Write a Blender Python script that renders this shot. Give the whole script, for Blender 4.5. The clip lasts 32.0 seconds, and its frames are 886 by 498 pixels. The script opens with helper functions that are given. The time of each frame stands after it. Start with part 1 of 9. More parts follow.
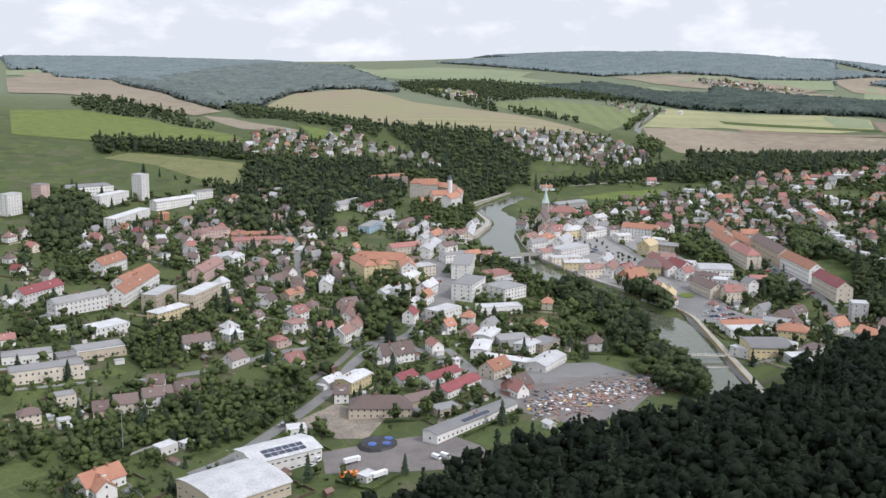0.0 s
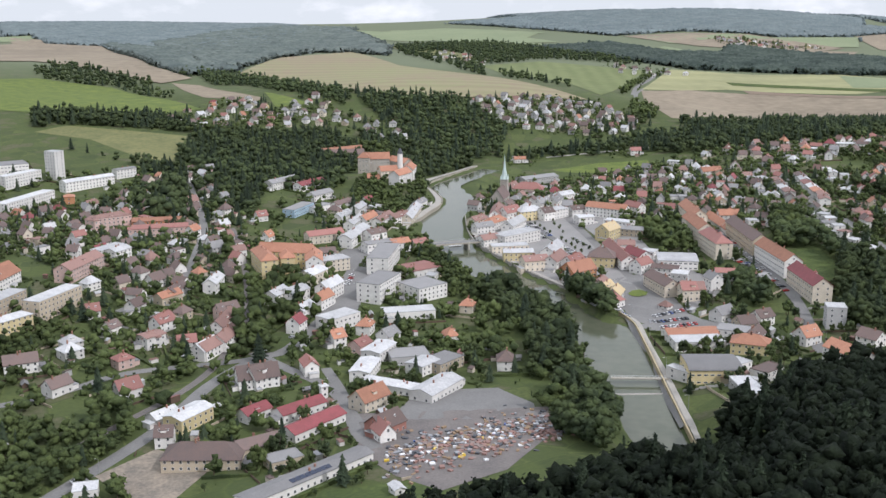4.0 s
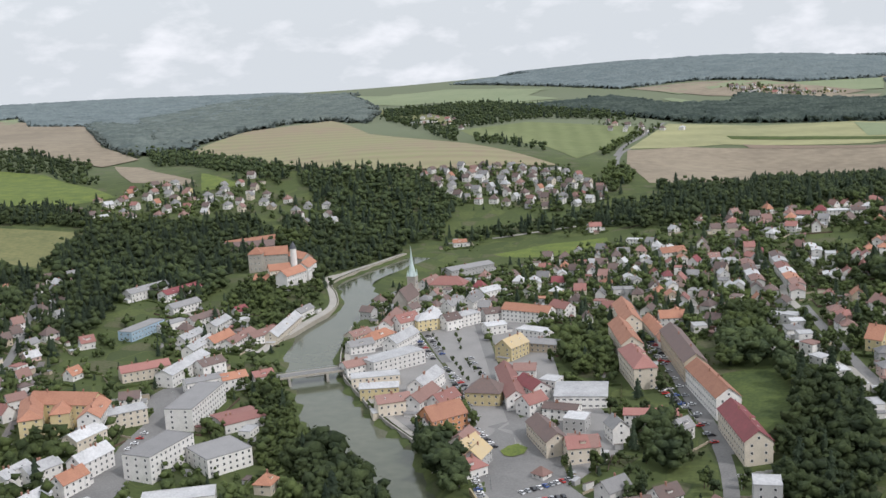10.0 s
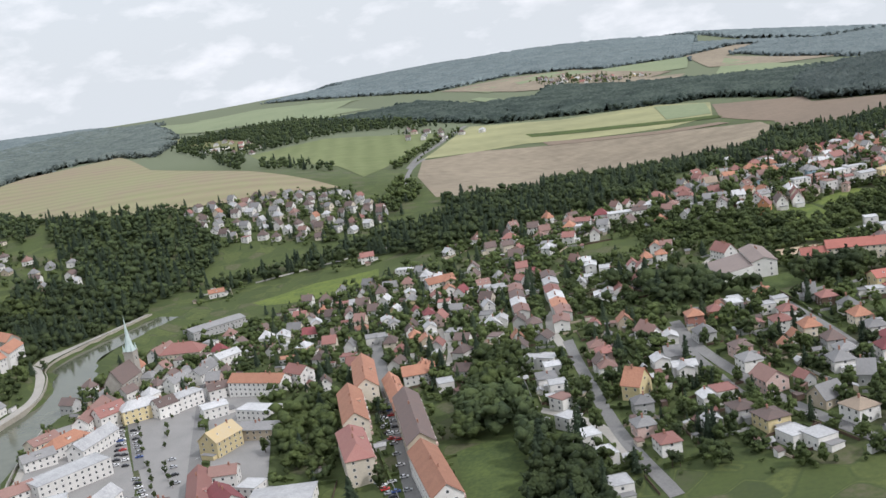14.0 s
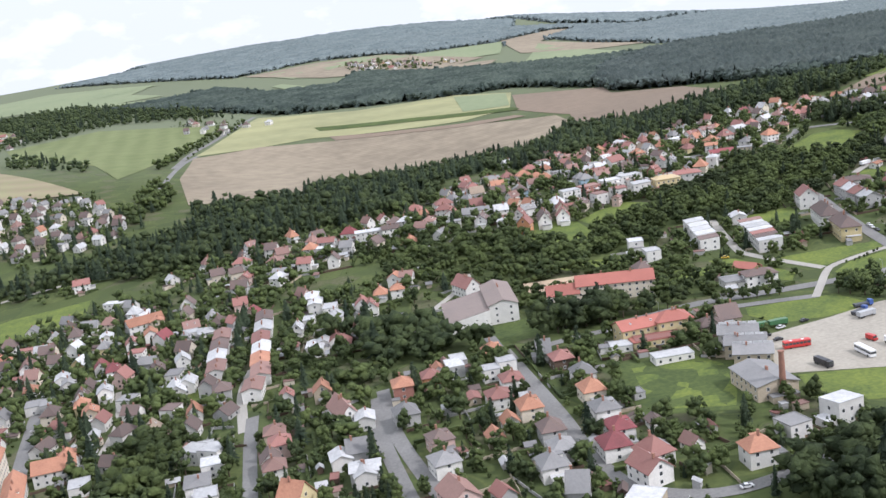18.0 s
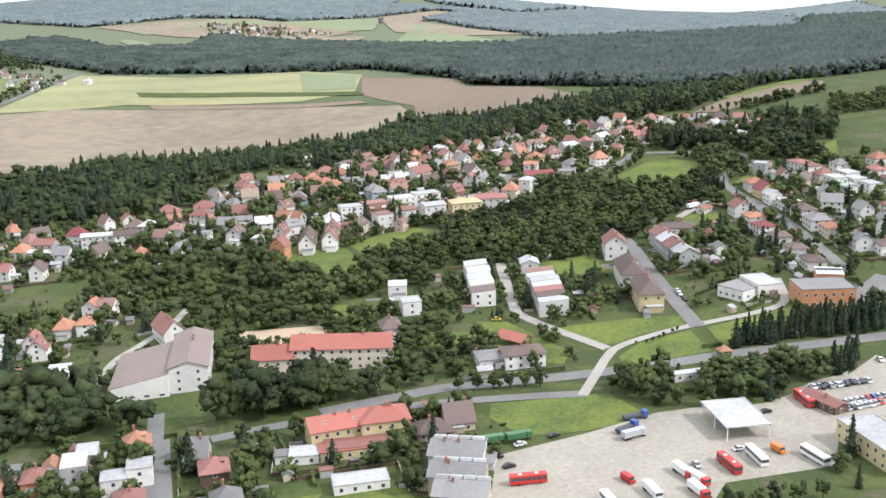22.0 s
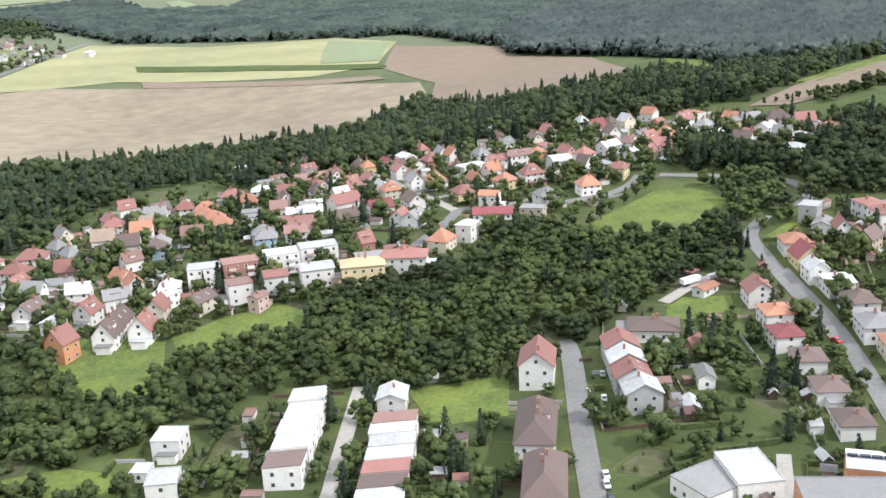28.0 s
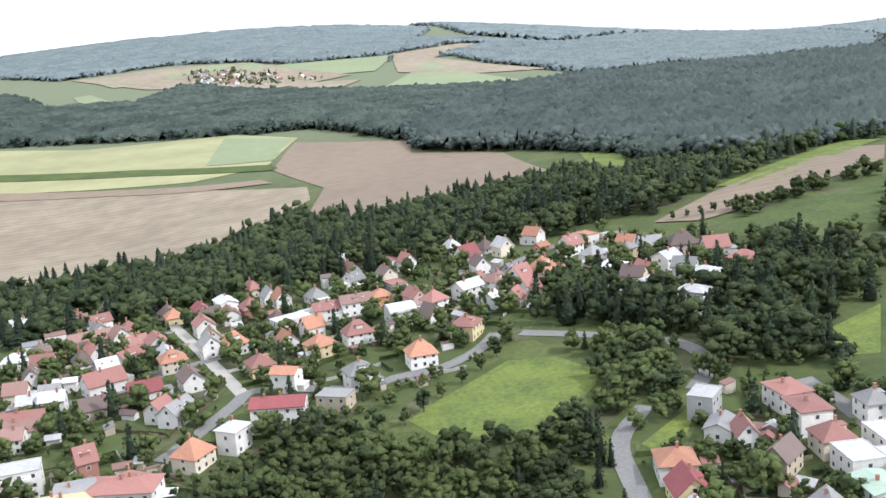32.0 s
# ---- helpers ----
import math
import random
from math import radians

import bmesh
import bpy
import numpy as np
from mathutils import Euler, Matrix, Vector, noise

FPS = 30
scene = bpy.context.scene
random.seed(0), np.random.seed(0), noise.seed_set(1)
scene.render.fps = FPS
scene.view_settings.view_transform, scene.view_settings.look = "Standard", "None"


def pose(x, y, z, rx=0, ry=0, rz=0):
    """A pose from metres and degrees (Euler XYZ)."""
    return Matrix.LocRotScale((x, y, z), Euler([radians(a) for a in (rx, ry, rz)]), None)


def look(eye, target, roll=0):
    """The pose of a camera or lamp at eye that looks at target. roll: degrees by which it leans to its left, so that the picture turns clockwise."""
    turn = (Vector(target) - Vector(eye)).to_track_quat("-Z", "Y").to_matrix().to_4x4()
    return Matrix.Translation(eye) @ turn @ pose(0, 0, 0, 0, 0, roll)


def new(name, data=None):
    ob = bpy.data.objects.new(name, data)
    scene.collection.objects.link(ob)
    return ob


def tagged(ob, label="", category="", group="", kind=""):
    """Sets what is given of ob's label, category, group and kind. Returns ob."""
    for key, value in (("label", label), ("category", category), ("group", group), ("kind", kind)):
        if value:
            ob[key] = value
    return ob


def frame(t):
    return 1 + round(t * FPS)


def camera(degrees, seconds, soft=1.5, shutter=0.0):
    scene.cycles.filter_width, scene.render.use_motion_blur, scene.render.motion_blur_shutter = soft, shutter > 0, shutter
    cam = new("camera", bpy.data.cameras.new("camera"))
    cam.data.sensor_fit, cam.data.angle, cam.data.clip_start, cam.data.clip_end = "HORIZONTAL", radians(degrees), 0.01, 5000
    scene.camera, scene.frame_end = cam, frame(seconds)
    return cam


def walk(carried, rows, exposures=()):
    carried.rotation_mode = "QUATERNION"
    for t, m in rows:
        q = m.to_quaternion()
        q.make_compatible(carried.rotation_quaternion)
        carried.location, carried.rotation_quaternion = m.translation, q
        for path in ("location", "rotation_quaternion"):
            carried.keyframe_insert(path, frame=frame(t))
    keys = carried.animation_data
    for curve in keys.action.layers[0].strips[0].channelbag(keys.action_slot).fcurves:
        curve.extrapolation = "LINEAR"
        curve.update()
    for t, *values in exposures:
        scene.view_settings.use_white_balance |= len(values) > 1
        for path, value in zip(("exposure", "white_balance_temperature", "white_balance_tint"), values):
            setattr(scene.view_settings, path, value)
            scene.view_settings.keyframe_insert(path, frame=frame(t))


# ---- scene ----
cam = camera(45.5, 32.0)
# seconds, place in metres, degrees of yaw (to the left of +y), pitch (up) and roll
PATH = [
    (0.0, -22.4, -30.3, 205.4, -0.11, -11.41, 0.65),
    (0.5, -11.1, -14.7, 204.9, -0.09, -11.90, 0.73),
    (1.0, 0.0, 1.1, 204.1, -0.00, -12.40, 1.10),
    (1.5, 11.0, 17.0, 203.3, 0.13, -12.86, 0.58),
    (2.0, 21.7, 33.0, 202.5, 0.38, -13.27, 0.75),
    (2.5, 32.5, 49.1, 202.0, 0.74, -13.64, 0.78),
    (4.5, 74.2, 114.3, 199.7, 1.99, -13.16, -0.41),
    (5.0, 84.4, 130.7, 199.1, 2.24, -12.85, -0.54),
    (5.5, 94.8, 147.0, 198.8, 2.47, -13.03, -0.62),
    (6.0, 105.2, 163.3, 198.6, 2.75, -13.12, -0.13),
    (6.5, 115.3, 179.8, 198.5, 3.03, -13.23, 0.86),
    (7.0, 125.2, 196.4, 198.3, 3.37, -13.30, 0.96),
    (7.5, 135.3, 212.9, 198.2, 3.64, -12.93, 0.62),
    (8.0, 145.2, 229.6, 198.1, 3.84, -12.75, -0.70),
    (8.5, 155.2, 246.2, 198.0, 3.97, -11.94, -1.81),
    (9.0, 165.2, 262.8, 197.8, 4.16, -11.35, -2.64),
    (9.5, 175.1, 279.4, 197.6, 4.29, -10.85, -2.52),
    (10.0, 185.2, 295.9, 197.3, 4.35, -10.23, -3.14),
    (10.5, 195.9, 312.0, 196.8, 3.58, -9.60, -3.08),
    (11.0, 206.3, 328.1, 196.2, 3.21, -9.22, -4.03),
    (11.5, 217.4, 343.9, 195.8, 3.14, -8.74, -5.64),
    (12.0, 228.8, 359.4, 195.4, 2.23, -8.16, -5.58),
    (12.5, 240.4, 374.8, 195.0, 0.82, -8.26, -5.26),
    (13.0, 251.8, 390.4, 194.5, -0.38, -9.15, -5.36),
    (13.5, 263.1, 406.0, 193.9, -1.98, -9.89, -7.52),
    (14.0, 274.9, 421.3, 193.4, -3.44, -10.55, -8.35),
    (14.5, 286.6, 436.7, 192.8, -4.27, -10.87, -7.67),
    (15.0, 298.7, 451.7, 192.5, -6.15, -11.30, -8.00),
    (15.5, 311.0, 466.6, 192.0, -7.45, -11.67, -7.89),
    (17.5, 361.7, 525.0, 189.9, -11.00, -12.65, -7.82),
    (18.0, 375.2, 538.8, 189.3, -11.80, -12.76, -7.78),
    (18.5, 388.8, 552.4, 188.4, -12.62, -12.89, -7.51),
    (19.0, 402.5, 566.1, 187.7, -13.51, -12.96, -6.19),
    (19.5, 416.0, 579.9, 187.0, -14.30, -13.05, -4.86),
    (20.0, 429.8, 593.4, 186.2, -15.14, -13.22, -4.34),
    (20.5, 443.7, 606.8, 185.4, -15.86, -13.36, -3.87),
    (21.0, 457.5, 620.2, 184.5, -16.61, -13.56, -3.12),
    (21.5, 471.2, 633.6, 183.5, -17.16, -13.80, -2.29),
    (22.0, 485.4, 646.7, 182.5, -17.81, -14.56, -1.67),
    (22.5, 499.2, 660.0, 181.6, -18.37, -15.71, -0.57),
    (23.0, 513.0, 673.3, 180.9, -18.99, -16.23, 0.73),
    (23.5, 526.5, 686.8, 179.9, -19.01, -16.77, 1.05),
    (24.0, 539.3, 701.1, 179.3, -18.18, -17.34, 1.05),
    (24.5, 551.9, 715.4, 179.2, -16.93, -17.94, 1.70),
    (26.5, 604.8, 771.3, 182.0, -13.22, -17.78, -2.03),
    (27.0, 617.5, 785.8, 182.5, -12.30, -17.93, -1.50),
    (27.5, 630.1, 800.3, 182.8, -11.55, -17.49, -2.99),
    (28.0, 642.6, 815.0, 182.9, -10.82, -17.03, -3.05),
    (28.5, 655.3, 829.6, 183.0, -10.06, -16.83, -3.30),
    (29.0, 667.3, 844.8, 182.9, -11.44, -16.69, -3.55),
    (29.5, 679.2, 860.1, 183.0, -13.04, -16.08, -3.44),
    (30.0, 691.3, 875.3, 183.0, -12.80, -14.59, -4.53),
    (30.5, 703.6, 890.2, 182.9, -12.55, -14.14, -4.80),
    (31.0, 715.6, 905.2, 182.3, -12.62, -13.79, -4.51),
    (31.5, 727.6, 920.2, 181.4, -12.63, -13.37, -4.78),
    (32.0, 739.4, 935.4, 180.3, -12.60, -12.96, -4.48),
]
walk(cam, [(t, pose(x, y, z, 90 + pitch, 0, yaw) @ pose(0, 0, 0, 0, 0, roll)) for t, x, y, z, yaw, pitch, roll in PATH],
     [(0, 0.14, 6000, 16), (7, 0.12, 6000, 16), (11, -0.05, 6150, 14), (15, 0.14, 6050, 15), (18, 0.38, 5950, 17), (20, 0.54, 6000, 15), (23, 0.62, 6150, 14), (28, 0.76, 6100, 14), (32, 0.72, 5950, 14)])

# ---- light ----
SUN_ELEVATION, SUN_AZIMUTH = 44.0, 128.0     # degrees; azimuth clockwise from +y
world = bpy.data.worlds.new("sky")
scene.world = world
world.use_nodes = True
wn, wl = world.node_tree.nodes, world.node_tree.links
wn.clear()
sky = wn.new("ShaderNodeTexSky")
sky.sky_type, sky.sun_disc = "NISHITA", False
sky.sun_elevation, sky.sun_rotation = radians(SUN_ELEVATION), radians(SUN_AZIMUTH)
sky.air_density, sky.dust_density, sky.ozone_density = 1.0, 3.0, 1.5
facing, apart = wn.new("ShaderNodeTexCoord"), wn.new("ShaderNodeSeparateXYZ")
wl.new(facing.outputs["Generated"], apart.inputs["Vector"])
haze = wn.new("ShaderNodeMapRange")      # the air is white towards the horizon and bluer overhead
for _name, _value in (("From Min", 0.0), ("From Max", 0.55), ("To Min", 0.93), ("To Max", 0.74)):
    haze.inputs[_name].default_value = _value
wl.new(apart.outputs["Z"], haze.inputs["Value"])
vault, high = wn.new("ShaderNodeMix"), wn.new("ShaderNodeMapRange")      # thin cloud, brighter overhead
vault.data_type = "RGBA"
vault.inputs["A"].default_value, vault.inputs["B"].default_value = (6.2, 6.5, 6.45, 1), (11.0, 11.4, 11.4, 1)
high.inputs["From Min"].default_value, high.inputs["From Max"].default_value = 0.16, 0.6
wl.new(apart.outputs["Z"], high.inputs["Value"])
wl.new(high.outputs["Result"], vault.inputs["Factor"])
veil = wn.new("ShaderNodeMix")
veil.data_type = "RGBA"
wl.new(vault.outputs["Result"], veil.inputs["B"])
wl.new(haze.outputs["Result"], veil.inputs["Factor"])
wl.new(sky.outputs["Color"], veil.inputs["A"])
flat = wn.new("ShaderNodeMapping")
flat.inputs["Scale"].default_value = (1, 1, 2.3)
wl.new(facing.outputs["Generated"], flat.inputs["Vector"])
puff = wn.new("ShaderNodeTexNoise")
puff.inputs["Scale"].default_value, puff.inputs["Detail"].default_value, puff.inputs["Roughness"].default_value = 13.0, 9.0, 0.55
wl.new(flat.outputs["Vector"], puff.inputs["Vector"])
ramp = wn.new("ShaderNodeValToRGB")
ramp.color_ramp.elements[0].position, ramp.color_ramp.elements[0].color = 0.52, (0.0, 0.0, 0.0, 1)
ramp.color_ramp.elements[1].position, ramp.color_ramp.elements[1].color = 0.72, (0.8, 0.8, 0.8, 1)
cloud = wn.new("ShaderNodeMix")
cloud.data_type = "RGBA"
cloud.inputs["B"].default_value = (8.3, 8.3, 8.15, 1)
back = wn.new("ShaderNodeBackground")
back.inputs["Strength"].default_value = 0.122
wout = wn.new("ShaderNodeOutputWorld")
wl.new(puff.outputs["Fac"], ramp.inputs["Fac"])
wl.new(ramp.outputs["Color"], cloud.inputs["Factor"])
wl.new(veil.outputs["Result"], cloud.inputs["A"])
wl.new(cloud.outputs["Result"], back.inputs["Color"])
wl.new(back.outputs["Background"], wout.inputs["Surface"])
sun = new("sun", bpy.data.lights.new("sun", "SUN"))
sun.data.energy, sun.data.angle, sun.data.color = 2.2, radians(2.0), (1.0, 0.965, 0.91)
_az, _el = radians(SUN_AZIMUTH), radians(SUN_ELEVATION)
sun.matrix_world = look((0, 0, 900), Vector((0, 0, 900)) - Vector((math.sin(_az) * math.cos(_el), math.cos(_az) * math.cos(_el), math.sin(_el))))

# ---- materials ----
MATERIALS = {}


def surface(name, colour, rough=0.8, vary=0.25, coarse=0.15, fine=2.0, tint=None, bump=0.0, metal=0.0, per_piece=0.0, stripe=0.0, stripe_axis=0):
    """A procedural surface: two scales of mottling between colour and tint, a shift of value for each object, fine relief."""
    m = bpy.data.materials.new(name)
    m.use_nodes = True
    n, l = m.node_tree.nodes, m.node_tree.links
    b = n["Principled BSDF"]
    b.inputs["Roughness"].default_value, b.inputs["Metallic"].default_value = rough, metal
    if rough > 0.9:
        b.inputs["Specular IOR Level"].default_value = 0.15
    where = n.new("ShaderNodeTexCoord")
    big, small, mixv = n.new("ShaderNodeTexNoise"), n.new("ShaderNodeTexNoise"), n.new("ShaderNodeMath")
    for node, scale, detail in ((big, coarse, 4.0), (small, fine, 3.0)):
        node.inputs["Scale"].default_value, node.inputs["Detail"].default_value = scale, detail
        l.new(where.outputs["Object"], node.inputs["Vector"])
    mixv.operation = "ADD"
    l.new(big.outputs["Fac"], mixv.inputs[0])
    l.new(small.outputs["Fac"], mixv.inputs[1])
    rampn = n.new("ShaderNodeMapRange")
    rampn.inputs["From Min"].default_value, rampn.inputs["From Max"].default_value = 0.72, 1.28
    l.new(mixv.outputs[0], rampn.inputs["Value"])
    mixc = n.new("ShaderNodeMix")
    mixc.data_type = "RGBA"
    other = tint or tuple(c * (1 - vary) for c in colour)
    mixc.inputs["A"].default_value, mixc.inputs["B"].default_value = (*colour, 1), (*other, 1)
    l.new(rampn.outputs["Result"], mixc.inputs["Factor"])
    last = mixc.outputs["Result"]
    if stripe:
        wave = n.new("ShaderNodeTexWave")
        wave.bands_direction = "XYZ"[stripe_axis]
        wave.inputs["Scale"].default_value, wave.inputs["Distortion"].default_value, wave.inputs["Detail"].default_value = stripe, 1.5, 2.0
        l.new(where.outputs["Object"], wave.inputs["Vector"])
        tone = n.new("ShaderNodeMapRange")
        tone.inputs["To Min"].default_value, tone.inputs["To Max"].default_value = 0.93, 1.05
        l.new(wave.outputs["Fac"], tone.inputs["Value"])
        hsv = n.new("ShaderNodeHueSaturation")
        l.new(tone.outputs["Result"], hsv.inputs["Value"])
        l.new(last, hsv.inputs["Color"])
        last = hsv.outputs["Color"]
    if per_piece:
        info, shift, hsv = n.new("ShaderNodeObjectInfo"), n.new("ShaderNodeMapRange"), n.new("ShaderNodeHueSaturation")
        shift.inputs["To Min"].default_value, shift.inputs["To Max"].default_value = 1 - per_piece, 1 + per_piece
        l.new(info.outputs["Random"], shift.inputs["Value"])
        l.new(shift.outputs["Result"], hsv.inputs["Value"])
        l.new(last, hsv.inputs["Color"])
        last = hsv.outputs["Color"]
    l.new(last, b.inputs["Base Color"])
    if bump:
        bm = n.new("ShaderNodeBump")
        bm.inputs["Strength"].default_value, bm.inputs["Distance"].default_value = bump, 0.1
        l.new(small.outputs["Fac"], bm.inputs["Height"])
        l.new(bm.outputs["Normal"], b.inputs["Normal"])
    MATERIALS[name] = m
    return m


def leafy(name, colour, tint, through_light=0.3, stand=0.05):
    """Foliage: every clump takes its own shade between colour and tint."""
    m = bpy.data.materials.new(name)
    m.use_nodes = True
    n, l = m.node_tree.nodes, m.node_tree.links
    b = n["Principled BSDF"]
    b.inputs["Roughness"].default_value, b.inputs["Specular IOR Level"].default_value = 0.85, 0.12
    geo, mixc = n.new("ShaderNodeNewGeometry"), n.new("ShaderNodeMix")
    patch, addn = n.new("ShaderNodeTexNoise"), n.new("ShaderNodeMath")
    patch.inputs["Scale"].default_value, patch.inputs["Detail"].default_value = 0.11, 2.5
    l.new(geo.outputs["Position"], patch.inputs["Vector"])
    addn.operation = "MULTIPLY_ADD"
    addn.inputs[1].default_value = 0.3
    l.new(geo.outputs["Random Per Island"], addn.inputs[0])
    spread = n.new("ShaderNodeMapRange")
    spread.inputs["From Min"].default_value, spread.inputs["From Max"].default_value = 0.3, 0.7
    spread.inputs["To Max"].default_value = 0.75
    l.new(patch.outputs["Fac"], spread.inputs["Value"])
    # stands of other trees, some lighter and some darker
    stands, sum_ = n.new("ShaderNodeTexNoise"), n.new("ShaderNodeMath")
    stands.inputs["Scale"].default_value, stands.inputs["Detail"].default_value = stand, 4.0
    l.new(geo.outputs["Position"], stands.inputs["Vector"])
    wide = n.new("ShaderNodeMapRange")
    wide.inputs["From Min"].default_value, wide.inputs["From Max"].default_value = 0.36, 0.64
    wide.inputs["To Min"].default_value, wide.inputs["To Max"].default_value = -0.38, 0.38
    l.new(stands.outputs["Fac"], wide.inputs["Value"])
    l.new(spread.outputs["Result"], sum_.inputs[0])
    l.new(wide.outputs["Result"], sum_.inputs[1])
    # leaves: fine grain and relief
    grain, fleck, relief = n.new("ShaderNodeTexNoise"), n.new("ShaderNodeMath"), n.new("ShaderNodeBump")
    grain.inputs["Scale"].default_value, grain.inputs["Detail"].default_value, grain.inputs["Roughness"].default_value = 0.9, 4.0, 0.65
    l.new(geo.outputs["Position"], grain.inputs["Vector"])
    fleck.operation = "MULTIPLY_ADD"
    fleck.inputs[1].default_value = 1.5
    l.new(grain.outputs["Fac"], fleck.inputs[0])
    fleck_mid = n.new("ShaderNodeMath")
    fleck_mid.operation = "SUBTRACT"
    fleck_mid.inputs[1].default_value = 0.75
    l.new(sum_.outputs[0], fleck_mid.inputs[0])
    l.new(fleck_mid.outputs[0], fleck.inputs[2])
    l.new(fleck.outputs[0], addn.inputs[2])
    relief.inputs["Strength"].default_value, relief.inputs["Distance"].default_value = 0.9, 1.2
    l.new(grain.outputs["Fac"], relief.inputs["Height"])
    l.new(relief.outputs["Normal"], b.inputs["Normal"])
    mixc.data_type = "RGBA"
    mixc.inputs["A"].default_value, mixc.inputs["B"].default_value = (*colour, 1), (*tint, 1)
    l.new(addn.outputs[0], mixc.inputs["Factor"])
    info, shift, hsv = n.new("ShaderNodeObjectInfo"), n.new("ShaderNodeMapRange"), n.new("ShaderNodeHueSaturation")
    shift.inputs["To Min"].default_value, shift.inputs["To Max"].default_value = 0.8, 1.2
    l.new(info.outputs["Random"], shift.inputs["Value"])
    l.new(shift.outputs["Result"], hsv.inputs["Value"])
    l.new(mixc.outputs["Result"], hsv.inputs["Color"])
    l.new(hsv.outputs["Color"], b.inputs["Base Color"])
    if through_light:      # leaves let some light through
        thin, blend, out = n.new("ShaderNodeBsdfTranslucent"), n.new("ShaderNodeMixShader"), n["Material Output"]
        l.new(hsv.outputs["Color"], thin.inputs["Color"])
        blend.inputs["Fac"].default_value = through_light
        l.new(b.outputs["BSDF"], blend.inputs[1])
        l.new(thin.outputs["BSDF"], blend.inputs[2])
        l.new(blend.outputs["Shader"], out.inputs["Surface"])
    MATERIALS[name] = m
    return m


# land
_gr = surface("grass", (0.074, 0.092, 0.032), 0.95, coarse=0.02, fine=0.5, tint=(0.054, 0.070, 0.028), bump=0.5)
_n2, _l2 = _gr.node_tree.nodes, _gr.node_tree.links
_where, _cells, _tones, _mixp, _wild = (_n2.new("ShaderNode" + k) for k in ("TexCoord", "TexVoronoi", "ValToRGB", "Mix", "TexNoise"))
_cells.feature = "SMOOTH_F1"
_cells.inputs["Scale"].default_value, _cells.inputs["Randomness"].default_value, _cells.inputs["Smoothness"].default_value = 0.06, 0.9, 0.35
_wild.inputs["Scale"].default_value, _wild.inputs["Detail"].default_value = 0.4, 5.0
_l2.new(_where.outputs["Object"], _cells.inputs["Vector"])
_l2.new(_where.outputs["Object"], _wild.inputs["Vector"])
_tones.color_ramp.interpolation = "LINEAR"
for _k, (_at, _c) in enumerate(((0.0, (0.036, 0.052, 0.022)), (0.25, (0.082, 0.108, 0.034)), (0.42, (0.050, 0.070, 0.028)), (0.62, (0.118, 0.140, 0.046)), (0.75, (0.043, 0.062, 0.026)), (0.88, (0.125, 0.110, 0.075)))):
    _e = _tones.color_ramp.elements[_k] if _k < 2 else _tones.color_ramp.elements.new(_at)
    _e.position, _e.color = _at, (*_c, 1)
_apart = _n2.new("ShaderNodeSeparateColor")
_l2.new(_cells.outputs["Color"], _apart.inputs["Color"])
_l2.new(_apart.outputs["Red"], _tones.inputs["Fac"])
_mixp.data_type = "RGBA"
_sure = _n2.new("ShaderNodeMapRange")
_sure.inputs["From Min"].default_value, _sure.inputs["From Max"].default_value, _sure.inputs["To Min"].default_value, _sure.inputs["To Max"].default_value = 0.3, 0.7, 0.25, 0.95
_l2.new(_wild.outputs["Fac"], _sure.inputs["Value"])
_l2.new(_sure.outputs["Result"], _mixp.inputs["Factor"])
_l2.new(_tones.outputs["Color"], _mixp.inputs["A"])
_l2.new(_gr.node_tree.nodes["Principled BSDF"].inputs["Base Color"].links[0].from_socket, _mixp.inputs["B"])
# beyond the town the grass is coloured paler with distance, as haze
_out, _past, _haze_tint = _n2.new("ShaderNodeSeparateXYZ"), _n2.new("ShaderNodeMapRange"), _n2.new("ShaderNodeMix")
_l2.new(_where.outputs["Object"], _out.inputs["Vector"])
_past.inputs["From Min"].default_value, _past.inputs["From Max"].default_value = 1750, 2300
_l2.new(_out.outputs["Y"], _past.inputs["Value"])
_haze_tint.data_type = "RGBA"
_haze_tint.inputs["B"].default_value = (0.135, 0.155, 0.095, 1)      # haze of distance, put into the grass colour
_l2.new(_past.outputs["Result"], _haze_tint.inputs["Factor"])
_l2.new(_mixp.outputs["Result"], _haze_tint.inputs["A"])
_l2.new(_haze_tint.outputs["Result"], _gr.node_tree.nodes["Principled BSDF"].inputs["Base Color"])
surface("lush", (0.155, 0.188, 0.044), 0.95, coarse=0.07, fine=0.6, tint=(0.075, 0.106, 0.034), bump=0.3)
surface("meadow", (0.165, 0.188, 0.085), 0.95, coarse=0.008, fine=0.06, tint=(0.13, 0.155, 0.066), stripe=0.01, stripe_axis=0)
surface("green", (0.088, 0.115, 0.036), 0.95, coarse=0.05, fine=0.5, tint=(0.048, 0.068, 0.026), bump=0.3)
surface("pale", (0.22, 0.25, 0.145), 0.95, coarse=0.01, fine=0.1, tint=(0.18, 0.215, 0.125))
surface("olive", (0.235, 0.235, 0.125), 0.95, coarse=0.004, fine=0.05, tint=(0.245, 0.195, 0.135), stripe=0.006, stripe_axis=1)
surface("tan", (0.275, 0.232, 0.168), 0.95, coarse=0.008, fine=0.06, tint=(0.19, 0.158, 0.116), stripe=0.03, stripe_axis=1)
surface("brown", (0.215, 0.168, 0.125), 0.95, coarse=0.006, fine=0.08, tint=(0.175, 0.138, 0.105), stripe=0.03, stripe_axis=1)
surface("stubble", (0.30, 0.295, 0.155), 0.95, coarse=0.006, fine=0.05, tint=(0.24, 0.24, 0.13), stripe=0.004, stripe_axis=1)
